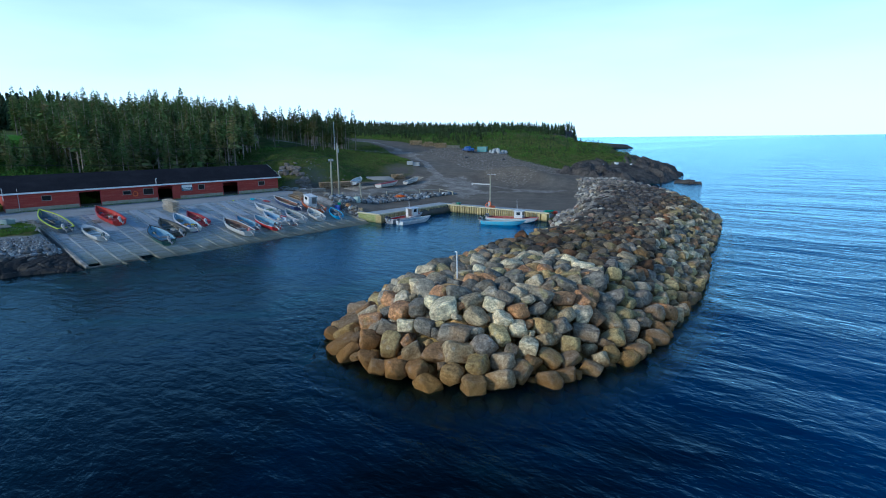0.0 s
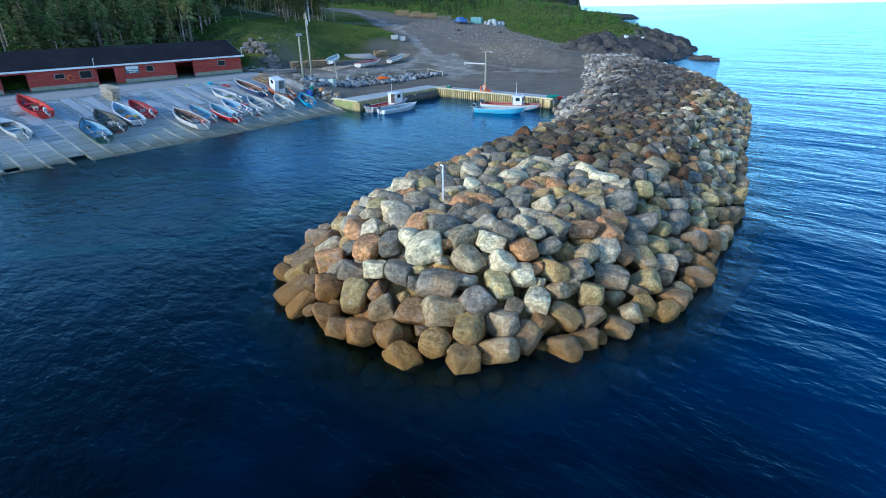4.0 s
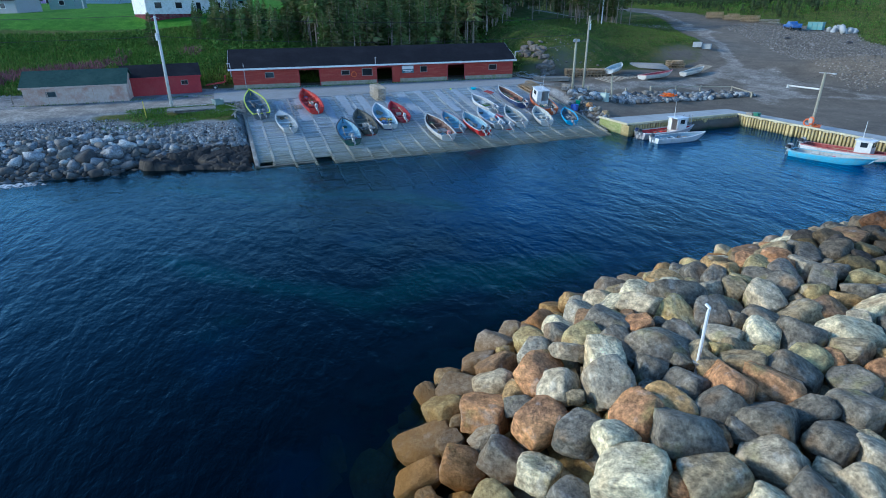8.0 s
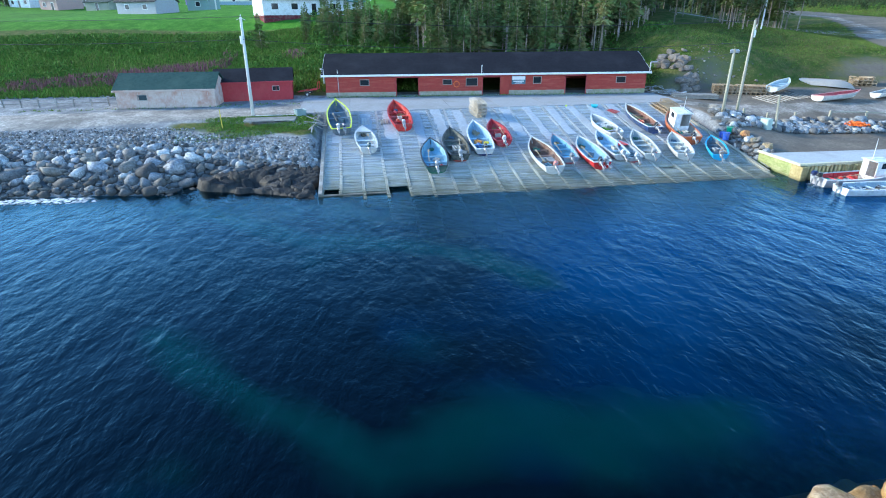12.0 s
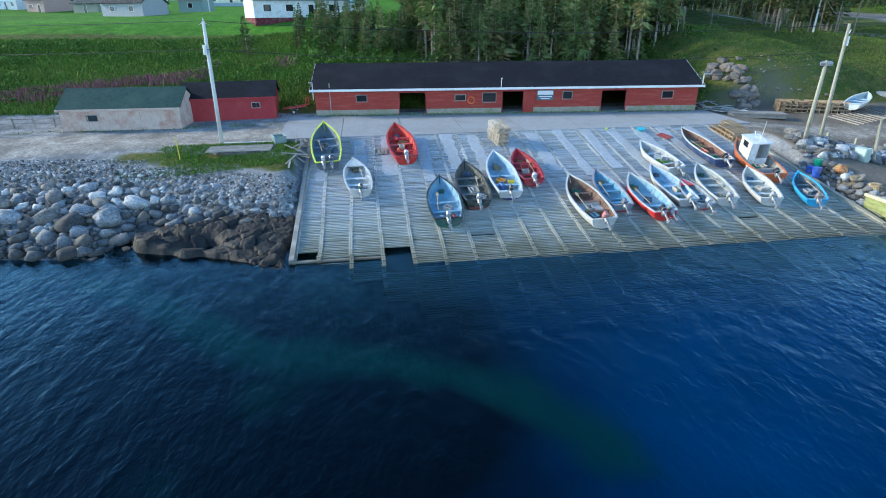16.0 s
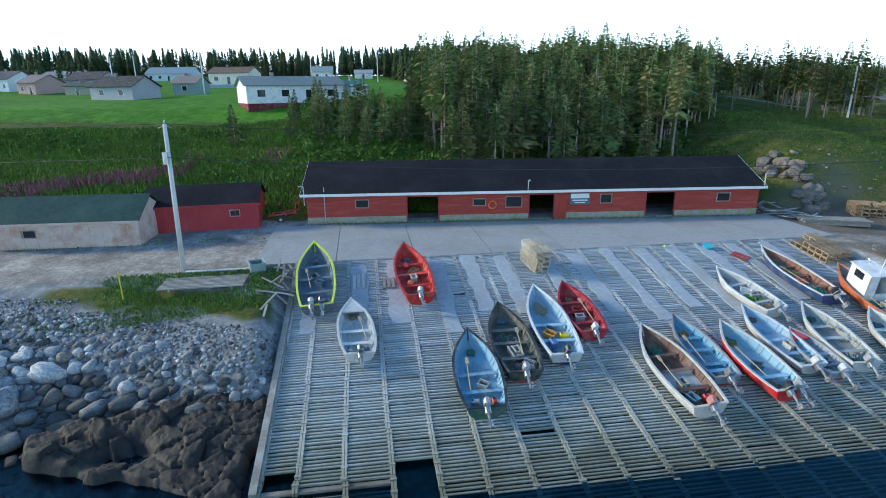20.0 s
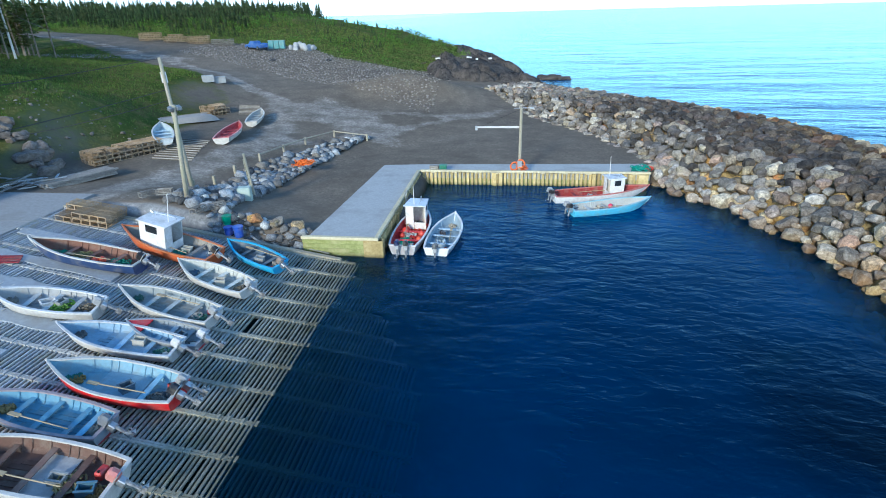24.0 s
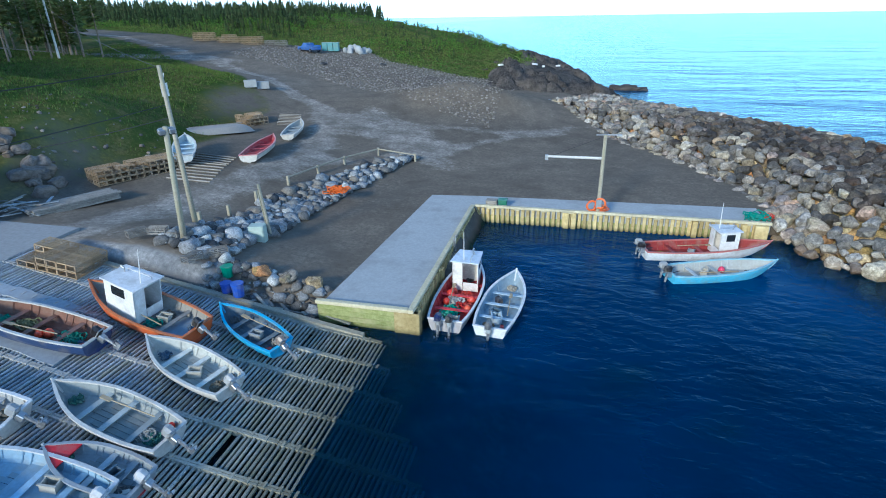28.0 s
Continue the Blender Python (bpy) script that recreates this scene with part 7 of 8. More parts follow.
part("shaft", Geo().tube([(0, 0, -0.5), (0, 0, 9.5)], (0.16, 0.11), 10), POLE, util, smooth=True)
part("transformer", Geo().tube([(-0.1, -0.3, 7.9), (-0.1, -0.3, 8.6)], 0.19, 10).box(-0.12, -0.06, -0.2, 0.0, 8.2, 8.5), METAL, util, "grey pole transformer")
part("fuse", Geo().tube([(-0.1, -0.3, 8.6), (-0.25, -0.35, 9.1)], 0.03, 6), METAL, util)
flood = thing("flood_light_pole", "wooden pole with floodlights beside the slip", "pole", m=pose(-71.6, 57.9, 1.6) @ Vector((1.2, -0.9, 7.7)).to_track_quat("Z", "Y").to_matrix().to_4x4())
part("shaft", Geo().tube([(0, 0, -0.6), (0, 0, 7.8)], (0.17, 0.13), 10), POLE, flood, smooth=True)
for s, dx in ((1, 0.28), (-1, -0.2)):
    lamp = part("floodlight", Geo().box(dx - 0.16, dx + 0.16, -0.16, 0.16, 7.45, 7.7, cut=0.04), METAL, flood, m=pose(0, 0, 0, 0, 0, 0))
    part("lens", Geo().box(dx - 0.12, dx + 0.12, -0.12, 0.12, 7.42, 7.445), GLASS, lamp)
part("bracket", Geo().tube([(-0.3, 0, 7.75), (0.35, 0, 7.75)], 0.03, 6), METAL, flood)
stub = thing("wooden_post", "leaning short wooden post among the stones", "post", m=pose(-68.8, 62.0, 1.7, 3, -4, 0))
part("shaft", Geo().tube([(0, 0, -0.4), (0, 0, 3.4)], (0.1, 0.09), 8), POLE, stub)
part("batten", Geo().box(-0.16, -0.11, -0.05, 0.05, 0.6, 3.0), POLE, stub)
for p, q, sag, lab in (((-78.1, 11.0, 12.3), (-73.1, 60.7, 11.7), 0.7, ""), ((-78.1, 11.0, 10.3), (-73.1, 60.7, 9.7), 0.8, ""), ((-78.1, 11.0, 12.3), (-90, -45, 13.0), 0.6, ""), ((-78.1, 11.0, 10.3), (-90, -45, 11.0), 0.7, ""), ((-73.1, 60.7, 11.6), (-118, 96, 16), 0.7, ""), ((-73.1, 60.7, 9.0), (-88.5, 56.9, 6.4), 0.3, "")):
    tagged(part("power_line", Geo().tube(catenary(p, q, sag), 0.022, 4, False), WIRE), "thin black power line between poles", "cable", "power lines")
for x, y, h in ((-175, -11.5, 9), (-205, -42, 9), (-188, -30, 8.5), (-235, -90, 9), (-265, 30, 10), (-225, 8, 9), (-118, 96, 7.5)):
    q = thing("utility_pole", "distant pale utility pole among the houses", "pole", "village poles", pose(x, y, float(ground_z(x, y))))
    part("shaft", Geo().tube([(0, 0, -0.3), (0, 0, h)], (0.16, 0.11), 6), PALE_POLE, q)
    part("cross_bar", Geo().box(-0.05, 0.05, -0.7, 0.7, h - 0.5, h - 0.4), OLDWOOD, q)

hoist = thing("wharf_hoist", "wooden derrick post with a boom on the wharf", "hoist", m=pose(-49.3, 71.95, 1.1))
part("post", Geo().tube([(0, 0, -0.2), (0, 0, 5.5)], (0.14, 0.12), 10), POLE, hoist)
part("boom", Geo().tube([(-0.12, 0, 3.9), (-3.7, 0.2, 3.85)], (0.1, 0.08), 8), PALE_POLE, hoist)
part("boom_end", Geo().box(-3.85, -3.65, 0.1, 0.3, 3.6, 3.95), METAL, hoist)
part("stay", Geo().tube([(-3.3, 0.15, 3.95), (0, 0, 5.4)], 0.015, 4), WIRE, hoist)
part("lamp_arm", Geo().tube([(-0.6, 0, 5.45), (0.9, 0, 5.5)], 0.04, 6).box(0.7, 1.05, -0.1, 0.1, 5.42, 5.52), METAL, hoist)
part("winch_box", Geo().box(-0.2, 0.2, -0.36, -0.13, 0.5, 1.1, cut=0.03), METAL, hoist)
for s, x, y, h in ((0, -49.75, 71.9, 0.9), (1, -49.2, 71.6, 1.2)):
    ring = [(0.34 * math.cos(a), 0, 0.34 * math.sin(a)) for a in (6.2832 * k / 16 for k in range(17))]
    tagged(part("life_ring", Geo().tube(ring, 0.075, 6), ORANGE, m=pose(x, y, 1.1 + h - 0.35, 0, 0, 20 - 40 * s), smooth=True), "orange life ring hung by the hoist", "life ring")
RB = random.Random(31)
g = Geo()
for k in range(9):
    c = Vector((RB.uniform(-0.3, 0.3), RB.uniform(-0.2, 0.2), 0.1 + 0.04 * k))
    g.tube([c + Vector((0.35 * math.cos(a), 0.3 * math.sin(a), 0.03 * math.sin(3 * a))) for a in (0.7 * i for i in range(10))], 0.04, 5)
tagged(part("rope_coil", g, ORANGE, m=pose(-49.0, 72.3, 1.1)), "orange rope coil at the foot of the hoist", "rope")
tote = thing("fish_tote", "dark green plastic tub on the wharf", "tub", m=pose(-56.0, 72.2, 1.1))
part("tub", Geo().box(-0.3, 0.3, -0.25, 0.25, 0, 0.5, cut=0.04), paint("green_tub", (0.02, 0.16, 0.1)), tote)
part("rim", Geo().box(-0.34, 0.34, -0.29, 0.29, 0.5, 0.55), paint("green_rim", (0.03, 0.2, 0.13)), tote)
tote = thing("grey_crate", "weathered grey crate on the wharf", "crate", m=pose(-56.8, 72.2, 1.1))
for k in range(4):
    part("board", Geo().box(-0.4, 0.4, -0.3, 0.3, 0.12 * k, 0.12 * k + 0.1), OLDWOOD, tote)


def rope_heap(x, y, z, rgb, r, label):
    g = Geo()
    for k in range(22):
        c = Vector((RB.uniform(-r, r) * 0.6, RB.uniform(-r, r) * 0.6, 0.08 + 0.35 * r * RB.random()))
        a, b, ph = RB.uniform(0.2, 0.5) * r, RB.uniform(0.2, 0.5) * r, RB.uniform(0, 6)
        g.tube([c + Vector((a * math.cos(t * 0.75 + ph), b * math.sin(t * 0.75 + ph), 0.08 * math.sin(2 * t))) for t in range(9)], 0.04, 5)
    tagged(part("rope_tangle", g, paint("net_cord", rgb, rough=0.9), m=pose(x, y, z)), label, "net")


rope_heap(-39.0, 72.6, 1.1, (0.02, 0.25, 0.2), 0.9, "heap of green net at the wharf end")
rope_heap(-38.3, 72.9, 1.1, (0.5, 0.05, 0.03), 0.5, "small heap of red rope at the wharf end")
for (x, y), r in (((-68.2, 70.6), 0.9),):
    rope_heap(x, y, 1.9, (0.8, 0.17, 0.03), r, "heap of orange rope on the stones")


# ---- lobster traps ----
def trap_mesh():
    g = Geo()
    for k in range(6):
        y = -0.24 + 0.096 * k
        g.box(-0.5, 0.5, y - 0.02, y + 0.02, 0.34, 0.355).box(-0.5, 0.5, y - 0.02, y + 0.02, 0.0, 0.015)
    for z in (0.07, 0.17, 0.27):
        for s in (-0.27, 0.27):
            g.box(-0.5, 0.5, s - 0.008, s + 0.008, z - 0.02, z + 0.02)
    for x in (-0.48, 0.0, 0.48):
        g.box(x - 0.02, x + 0.02, -0.255, 0.255, 0.015, 0.05).box(x - 0.02, x + 0.02, -0.255, -0.22, 0.05, 0.34).box(x - 0.02, x + 0.02, 0.22, 0.255, 0.05, 0.34).box(x - 0.02, x + 0.02, -0.22, 0.22, 0.3, 0.34)
    return g


TRAP = {m.name: trap_mesh().mesh("trap", m) for m in (NEWWOOD, OLDWOOD)}


def trap_stack(label, x, y, z, turn, nx, ny, nz, wood, dip=0):
    t = thing("trap_stack", label, "lobster traps", "stacked lobster traps", pose(x, y, z, 0, dip, turn))
    for i in range(nx):
        for j in range(ny):
            for k in range(nz if RB.random() > 0.15 else nz - 1):
                part("trap", TRAP[wood.name], wood, t, m=pose(0.53 * i + 0.27 + RB.uniform(-0.02, 0.02), 1.04 * j + 0.52, 0.365 * k, 0, 0, 90 + RB.uniform(-2, 2)))
    return t


gz = lambda x, y: float(ground_z(x, y))
trap_stack("long low stack of wooden lobster traps by the track", -83.7, 64.9, gz(-83, 67.5), 65, 12, 2, 3, NEWWOOD)
trap_stack("small yellow stack of wooden lobster traps", -84.9, 85.5, gz(-84.5, 87), 62, 5, 2, 3, NEWWOOD)
trap_stack("stack of wooden lobster traps at the head of the slip", -77.0, 52.9, slip_z(-77.0) + 0.06, 4, 6, 2, 2, NEWWOOD, 10.5)
for i in range(4):
    trap_stack("row of stacked traps before the green hill", -124.5 + 4.6 * i, 132.2 + 0.8 * i, gz(-124 + 4.6 * i, 132.5) + 0.05, 8, 8, 1, 4 if i < 3 else 3, NEWWOOD if i < 3 else OLDWOOD)
for x, y, r in ((-72.3, 55.6, 30), (-71.6, 55.4, 70), (-70.0, 55.4, 10), (-69.6, 56.0, 80), (-69.0, 57.2, 40), (-72.8, 57.6, 15), (-73.6, 57.0, 60), (-71.9, 57.9, 100)):
    t = thing("lobster_trap", "single weathered lobster trap on the stony bank", "lobster trap", "loose lobster traps", pose(x, y, gz(x, y) + 0.25, RB.uniform(-10, 10), 0, r))
    part("trap", TRAP[OLDWOOD.name], OLDWOOD, t)
t = thing("pallet_stack", "stack of pale wooden lath crates on the slip", "crates", m=pose(-76.3, 33.0, slip_z(-76.3) + 0.08, 0, 10.5, 12))
BLEACHED = mat("bleached_lath", (0.5, 0.44, 0.35), (0.36, 0.31, 0.24), (0.44, 0.41, 0.36), 0.9, fine=8, broad=0.8, bump=0.3, depth=0.01, vary=0.2)
PALE_CRATE = trap_mesh().mesh("crate", BLEACHED)
for i in range(2):
    for k in range(4):
        for j in range(2):
            part("crate", PALE_CRATE, BLEACHED, t, m=pose(1.05 * i + RB.uniform(-0.08, 0.08), 0.56 * j, 0.365 * k, 0, 0, RB.uniform(-7, 7)))

# ---- revetment, rubble and ledges on the shore ----
COB = [boulder(i + 50, 1, 0.28) for i in range(8)]
COBH = [joined("stone", *boulder(i + 60, 2, 0.14), COBBLE1, True) for i in range(8)]


def sheet_z(x, y):
    """Height of the ground sheet, which runs straight between whole metres."""
    i, j = math.floor(x), math.floor(y)
    q = ground_z((i, i + 1, i, i + 1), (j, j, j + 1, j + 1))
    u, w = x - i, y - j
    return float((q[0] * (1 - u) + q[1] * u) * (1 - w) + (q[2] * (1 - u) + q[3] * u) * w)


def rubble(name, label, n, near, x0, x1, y0, y1, size, test, lift=0.0, gap=1.2, grade=lambda x, y: 1.0, stuff=COBBLE):
    """Loose stones: the ones in the near stretch are single parts, the rest one heap."""
    top = thing(name, label, "stones")
    got, cells, rest, singles = [], {}, [], 0
    for s, tries in ((2.5, n // 60), (1.7, n // 2), (1.1, n), (0.7, n), (0.45, n)):
        for _ in range(tries):
            x, y = RB.uniform(x0, x1), RB.uniform(y0, y1)
            if not test(x, y):
                continue
            r = size * s * RB.uniform(0.8, 1.2) * grade(x, y)
            c = (int(x // 1.6), int(y // 1.6))
            if all((x - a) ** 2 + (y - b) ** 2 > (gap * 0.55 * (r + q)) ** 2 for i in (-1, 0, 1) for j in (-1, 0, 1) for a, b, q in cells.get((c[0] + i, c[1] + j), ())):
                cells.setdefault(c, []).append((x, y, r))
                got.append((x, y, r))
    for x, y, r in got:
        z = sheet_z(x, y) + lift + RB.uniform(-0.1, 0.3) * r
        dims = (r * RB.uniform(1.0, 1.4), r * RB.uniform(0.9, 1.15), r * RB.uniform(0.65, 0.95))
        e = (RB.uniform(-0.5, 0.5), RB.uniform(-0.5, 0.5), RB.uniform(0, 6.3))
        if near(x, y) and r > 0.2 and singles < 300:
            singles += 1
            part("stone", COBH[RB.randrange(8)], COBBLE1, top, m=Matrix.LocRotScale((x, y, z), Euler(e), dims))
        else:
            rest.append((x, y, z, *dims, e, RB.randrange(8)))
    if rest:
        tagged(part("loose_stone", heap_mesh("loose_stone", COB, rest, stuff), stuff, top), kind="stuff")


rubble("stony_bank", "bank of rounded grey beach stones below the road", 19000, lambda x, y: y > 4 and x > -72, -76.5, -60.5, -45, 17.7, 0.29, lambda x, y: 0.2 < shore(y) - x < 12.6 - 1.4 * (y > 6) and not (y > 8.6 and x > -65.0 - 0.06 * (y - 8.6)), grade=lambda x, y: max(0.22, float(np.interp(shore(y) - x, (0, 3, 6, 9, 12), (0.9, 1.3, 1.1, 0.5, 0.26))) * (1 - 0.45 * float(sm(7, 15, y)) * float(sm(5, 8, shore(y) - x))) * (1 + 0.25 * float(wob(x, y, 1.9)))))
rubble("revetment", "sloping rows of broken grey stones above the yard", 8000, lambda x, y: y < 68, -72.5, -64.5, 57, 83.5, 0.25, lambda x, y: abs(x - np.interp(y, (57, 60, 66, 72, 80, 83.5), (-70.6, -71, -71.2, -70, -67.8, -66.3))) < np.interp(y, (57, 66, 83.5), (2.1, 2.1, 0.8)), 0.12, 0.85)
rubble("slip_end_stones", "stones and rubble between the slip and the wharf", 2600, lambda x, y: True, -69, -59.0, 55.15, 57.4, 0.2, lambda x, y: y < 57.3 - (x > -62.9) * 1.5, 0.03, 1.0)
rubble("road_edge_stones", "scattered stones along the gravel bank", 90, lambda x, y: False, -104, -84, 57, 75, 0.16, lambda x, y: wob(x, y, 3) > 0.1 and x < -85.5 + 0.1 * (y - 57), stuff=BANKSTONE)
rubble("gravel_bank_stones", "coarse stones over the gravel bank", 15000, lambda x, y: False, -112, -58, 97, 140, 0.13, lambda x, y: y > 104 + 0.75 * (-75 - x) * 0.72 and y < np.interp(x, GREEN_X, GREEN_Y) + 1 and x < -61, -0.05, 1.5, stuff=BANKSTONE)
# outcrop above the shed's end
out = thing("rock_outcrop", "pale broken rock outcrop beside the shed", "rock")
OUTROCK = mat("outcrop_rock", (0.25, 0.225, 0.2), (0.12, 0.108, 0.1), (0.2, 0.16, 0.12), 0.9, fine=3, broad=0.6, bump=0.9, depth=0.1)
OUT = [joined("block", *boulder(90 + i, 3, 0.08), OUTROCK) for i in range(8)]
for k in range(34):
    t = k / 33
    x, y = -86.3 - 6.5 * t + RB.uniform(-0.7, 0.7), 63.6 + 0.6 * math.sin(5 * t) + RB.uniform(-1.5, 1.1)
    r = RB.uniform(0.35, 0.85)
    part("block", OUT[RB.randrange(8)], OUTROCK, out, m=Matrix.LocRotScale((x, y, gz(x, y) + 0.25 * r), Euler((RB.uniform(-0.4, 0.4), RB.uniform(-0.4, 0.4), RB.uniform(0, 6))), (r * 1.25, r, r * 0.85)))
for x, y, r in ((-100.8, 54.2, 0.9), (-101.6, 46.0, 0.8), (-99.6, 56.6, 0.8)):
    part("block", OUT[RB.randrange(8)], OUTROCK, out, m=Matrix.LocRotScale((x, y, gz(x, y) + 0.3), Euler((0.2, 0.1, x)), (r * 1.4, r, r * 0.8)))
# wet bedrock at the slip's foot
led = thing("bedrock_ledge", "dark wet cracked bedrock ledge at the water beside the slip", "rock")
LEDGE_RIM = ((-59.2, 18.05), (-59.25, 16.7), (-60.5, 15.6), (-60.8, 14.4), (-61.4, 13.2), (-62.0, 11.6), (-62.6, 10.2), (-63.1, 8.6), (-64.8, 8.2), (-65.6, 11), (-66.2, 13.5), (-66.6, 16), (-66.4, 18.05))


def rim_distance(x, y, rim):
    """Distance in from a closed outline, negative outside it."""
    hit, best = np.zeros(x.shape, bool), np.full(x.shape, 1e9)
    for (ax, ay), (bx, by) in zip(rim, rim[1:] + rim[:1]):
        hit ^= ((ay > y) != (by > y)) & (x < (bx - ax) * (y - ay) / ((by - ay) or 1e-9) + ax)
        t = np.clip(((x - ax) * (bx - ax) + (y - ay) * (by - ay)) / ((bx - ax) ** 2 + (by - ay) ** 2), 0, 1)
        best = np.minimum(best, np.hypot(x - ax - t * (bx - ax), y - ay - t * (by - ay)))
    return np.where(hit, best, -best)


def ledge_z(x, y):
    """Slabs split by cracks: a tilted plane for each, rounded off at the joints."""
    r = np.random.default_rng(8)
    sx, sy = r.uniform(-67.5, -58, 130), r.uniform(7, 19, 130)
    off, tx, ty = r.uniform(-0.17, 0.17, 130), r.uniform(-0.16, 0.16, 130), r.uniform(-0.12, 0.12, 130)
    wx, wy = x + 0.22 * wob(x, y, 0.7), y + 0.22 * wob(y, x, 0.6, 2)
    u, w = 0.9 * (wx[..., None] - sx) + 0.35 * (wy[..., None] - sy), 0.75 * (wy[..., None] - sy) - 0.3 * (wx[..., None] - sx)
    dist = np.hypot(u, w)
    order = np.sort(dist, -1)
    k = dist.argmin(-1)
    gap = order[..., 1] - order[..., 0]
    z = 0.16 + 0.17 * (-60.5 - x) + off[k] + tx[k] * (x - sx[k]) + ty[k] * (y - sy[k])
    z = z - 0.12 * np.exp(-(gap / 0.04) ** 2) + 0.03 * np.sin(173.3 * x * y) + 0.03 * wob(x, y, 0.41) + 0.03 * wob(x, y, 0.17, 1) + 0.012 * wob(x, y, 0.07)
    z = z - 0.75 * np.exp(-(((x + 63.4) / 0.8) ** 2 + ((y - 12.6) / 1.3) ** 2))
    d = rim_distance(x, y, LEDGE_RIM) + 0.25 * wob(x, y, 0.8) + 0.12 * wob(x, y, 0.3)
    return z - 2.2 * sm(0.55, -0.5, d)


v, f = sheet(np.arange(-67.4, -58.2, 0.09), np.arange(7.2, 18.1, 0.09), ledge_z)
keep = (v[:, 2] > -1.3)[f].any(1)
mid = v[f].mean(1)
r8 = np.random.default_rng(8)
sx, sy = r8.uniform(-67.5, -58, 130), r8.uniform(7, 19, 130)
wx, wy = mid[:, 0] + 0.22 * wob(mid[:, 0], mid[:, 1], 0.7), mid[:, 1] + 0.22 * wob(mid[:, 1], mid[:, 0], 0.6, 2)
cell = np.hypot(0.9 * (wx[:, None] - sx) + 0.35 * (wy[:, None] - sy), 0.75 * (wy[:, None] - sy) - 0.3 * (wx[:, None] - sx)).argmin(1)
for k in range(130):
    own = f[keep & (cell == k)]
    if len(own):
        ids, flat = np.unique(own, return_inverse=True)
        part("slab", joined("slab", v[ids], flat.reshape(own.shape), LEDGE, True), LEDGE, led)
# dark rocks of the point
pt = thing("headland_rocks", "dark wave-worn rocks along the point", "rocks")
RS = np.random.default_rng(21)
ROCK_X, ROCK_Y = RS.uniform(-84, -42, 260), RS.uniform(120, 204, 260)
ROCK_H, ROCK_TX, ROCK_TY = RS.uniform(-1.3, 1.4, 260), RS.uniform(-0.34, 0.34, 260), RS.uniform(-0.22, 0.22, 260)


def crag_cell(x, y):
    wx, wy = x + 0.8 * wob(x, y, 2.1) + 0.3 * wob(x, y, 0.8), y + 0.8 * wob(y, x, 1.9, 2)
    u, w = 0.95 * (wx[..., None] - ROCK_X) + 0.5 * (wy[..., None] - ROCK_Y), 0.7 * (wy[..., None] - ROCK_Y) - 0.3 * (wx[..., None] - ROCK_X)
    dist = np.hypot(u, w)
    two = np.partition(dist, 1, -1)
    return dist.argmin(-1), two[..., 1] - two[..., 0]


def crag_z(x, y):
    """Stepped, tilted slabs that climb inland from the water's edge."""
    k, gap = crag_cell(x, y)
    d = shore(y) - x + 1.6 * wob(x, y, 4.1) + 0.7 * wob(x, y, 1.3)
    base = np.interp(d, (-3, -0.6, 0.6, 6, 13, 20, 26), (-3, -0.7, 0.9, 2.3, 4.1, 5.2, 3.0))
    z = base + ROCK_H[k] * sm(-0.5, 4, d) + ROCK_TX[k] * (x - ROCK_X[k]) + ROCK_TY[k] * (y - ROCK_Y[k])
    z = z - 0.7 * np.exp(-(gap / 0.3) ** 2) + 0.16 * wob(x, y, 0.6) + 0.12 * wob(x, y, 0.33, 1)
    z = z + 1.7 * np.exp(-(((x + 64) / 5) ** 2 + ((y - 167) / 7) ** 2)) - 2.5 * sm(18, 25, d)
    z = z + 0.22 * np.sin(91.7 * x * y) * sm(-1, 2, d) + 0.3 * wob(x, y, 1.15, 3)
    return z - 3.0 * sm(124, 119, y) - 3.0 * sm(194, 202, y)


v, f = sheet(np.arange(-84, -41, 0.5), np.arange(120, 204, 0.5), crag_z)
keep = (v[:, 2] > -1.0)[f].any(1) & (v[:, 2] > ground_z(v[:, 0], v[:, 1]) - 1.0)[f].any(1)
mid = v[f].mean(1)
cell = crag_cell(mid[:, 0], mid[:, 1])[0]
for k in range(260):
    own = f[keep & (cell == k)]
    if len(own):
        ids, flat = np.unique(own, return_inverse=True)
        part("slab", joined("slab", v[ids], flat.reshape(own.shape), CLIFF), CLIFF, pt)
islet = thing("rock_islet", "low dark rock standing off the point", "rock")
for x, y, a, b, c, turn in ((-42.6, 150.6, 3.6, 2.2, 1.3, 0.1), (-40.0, 149.8, 2.4, 1.6, 0.9, 0.4), (-44.6, 151.3, 1.9, 1.4, 1.1, 1.0)):
    part("rock", joined("rock", *boulder(int(220 - x), 4, 0.3), CLIFF), CLIFF, islet, m=Matrix.LocRotScale((x, y, 0.05), Euler((0.05, -0.08, turn)), (a, b, c)))
for x, y in ((-63, 139), (-61.5, 141), (-58, 142), (-55.5, 146), (-66, 142), (-60, 147)):
    tagged(part("drift_float", Geo().cut_box(0, 0, 0.1, 1.1, 0.5, 0.3, 0.06), WHITE, m=pose(x, y, gz(x, y) + 0.9, 5, 8, RB.uniform(0, 180))), "white drifted block on the dark rocks", "debris", "drifted blocks")

# ---- marker on the breakwater ----
mk = thing("marker_post", "slim white marker pipe standing on a boulder", "post", m=pose(-20.55, 27.65, 3.0, 3, 2, 0))
part("pipe", Geo().tube([(0, 0, -0.2), (0, 0, 2.0), (0.02, 0, 2.15), (-0.12, 0, 2.2)], 0.045, 8), WHITE, mk)
part("flange", Geo().tube([(0, 0, 0.25), (0, 0, 0.33)], 0.13, 8), METAL, mk)

# ---- yard things ----
YG = dict(group="boats drawn up in the yard", bare=True)
zz = lambda p: gz(*p)
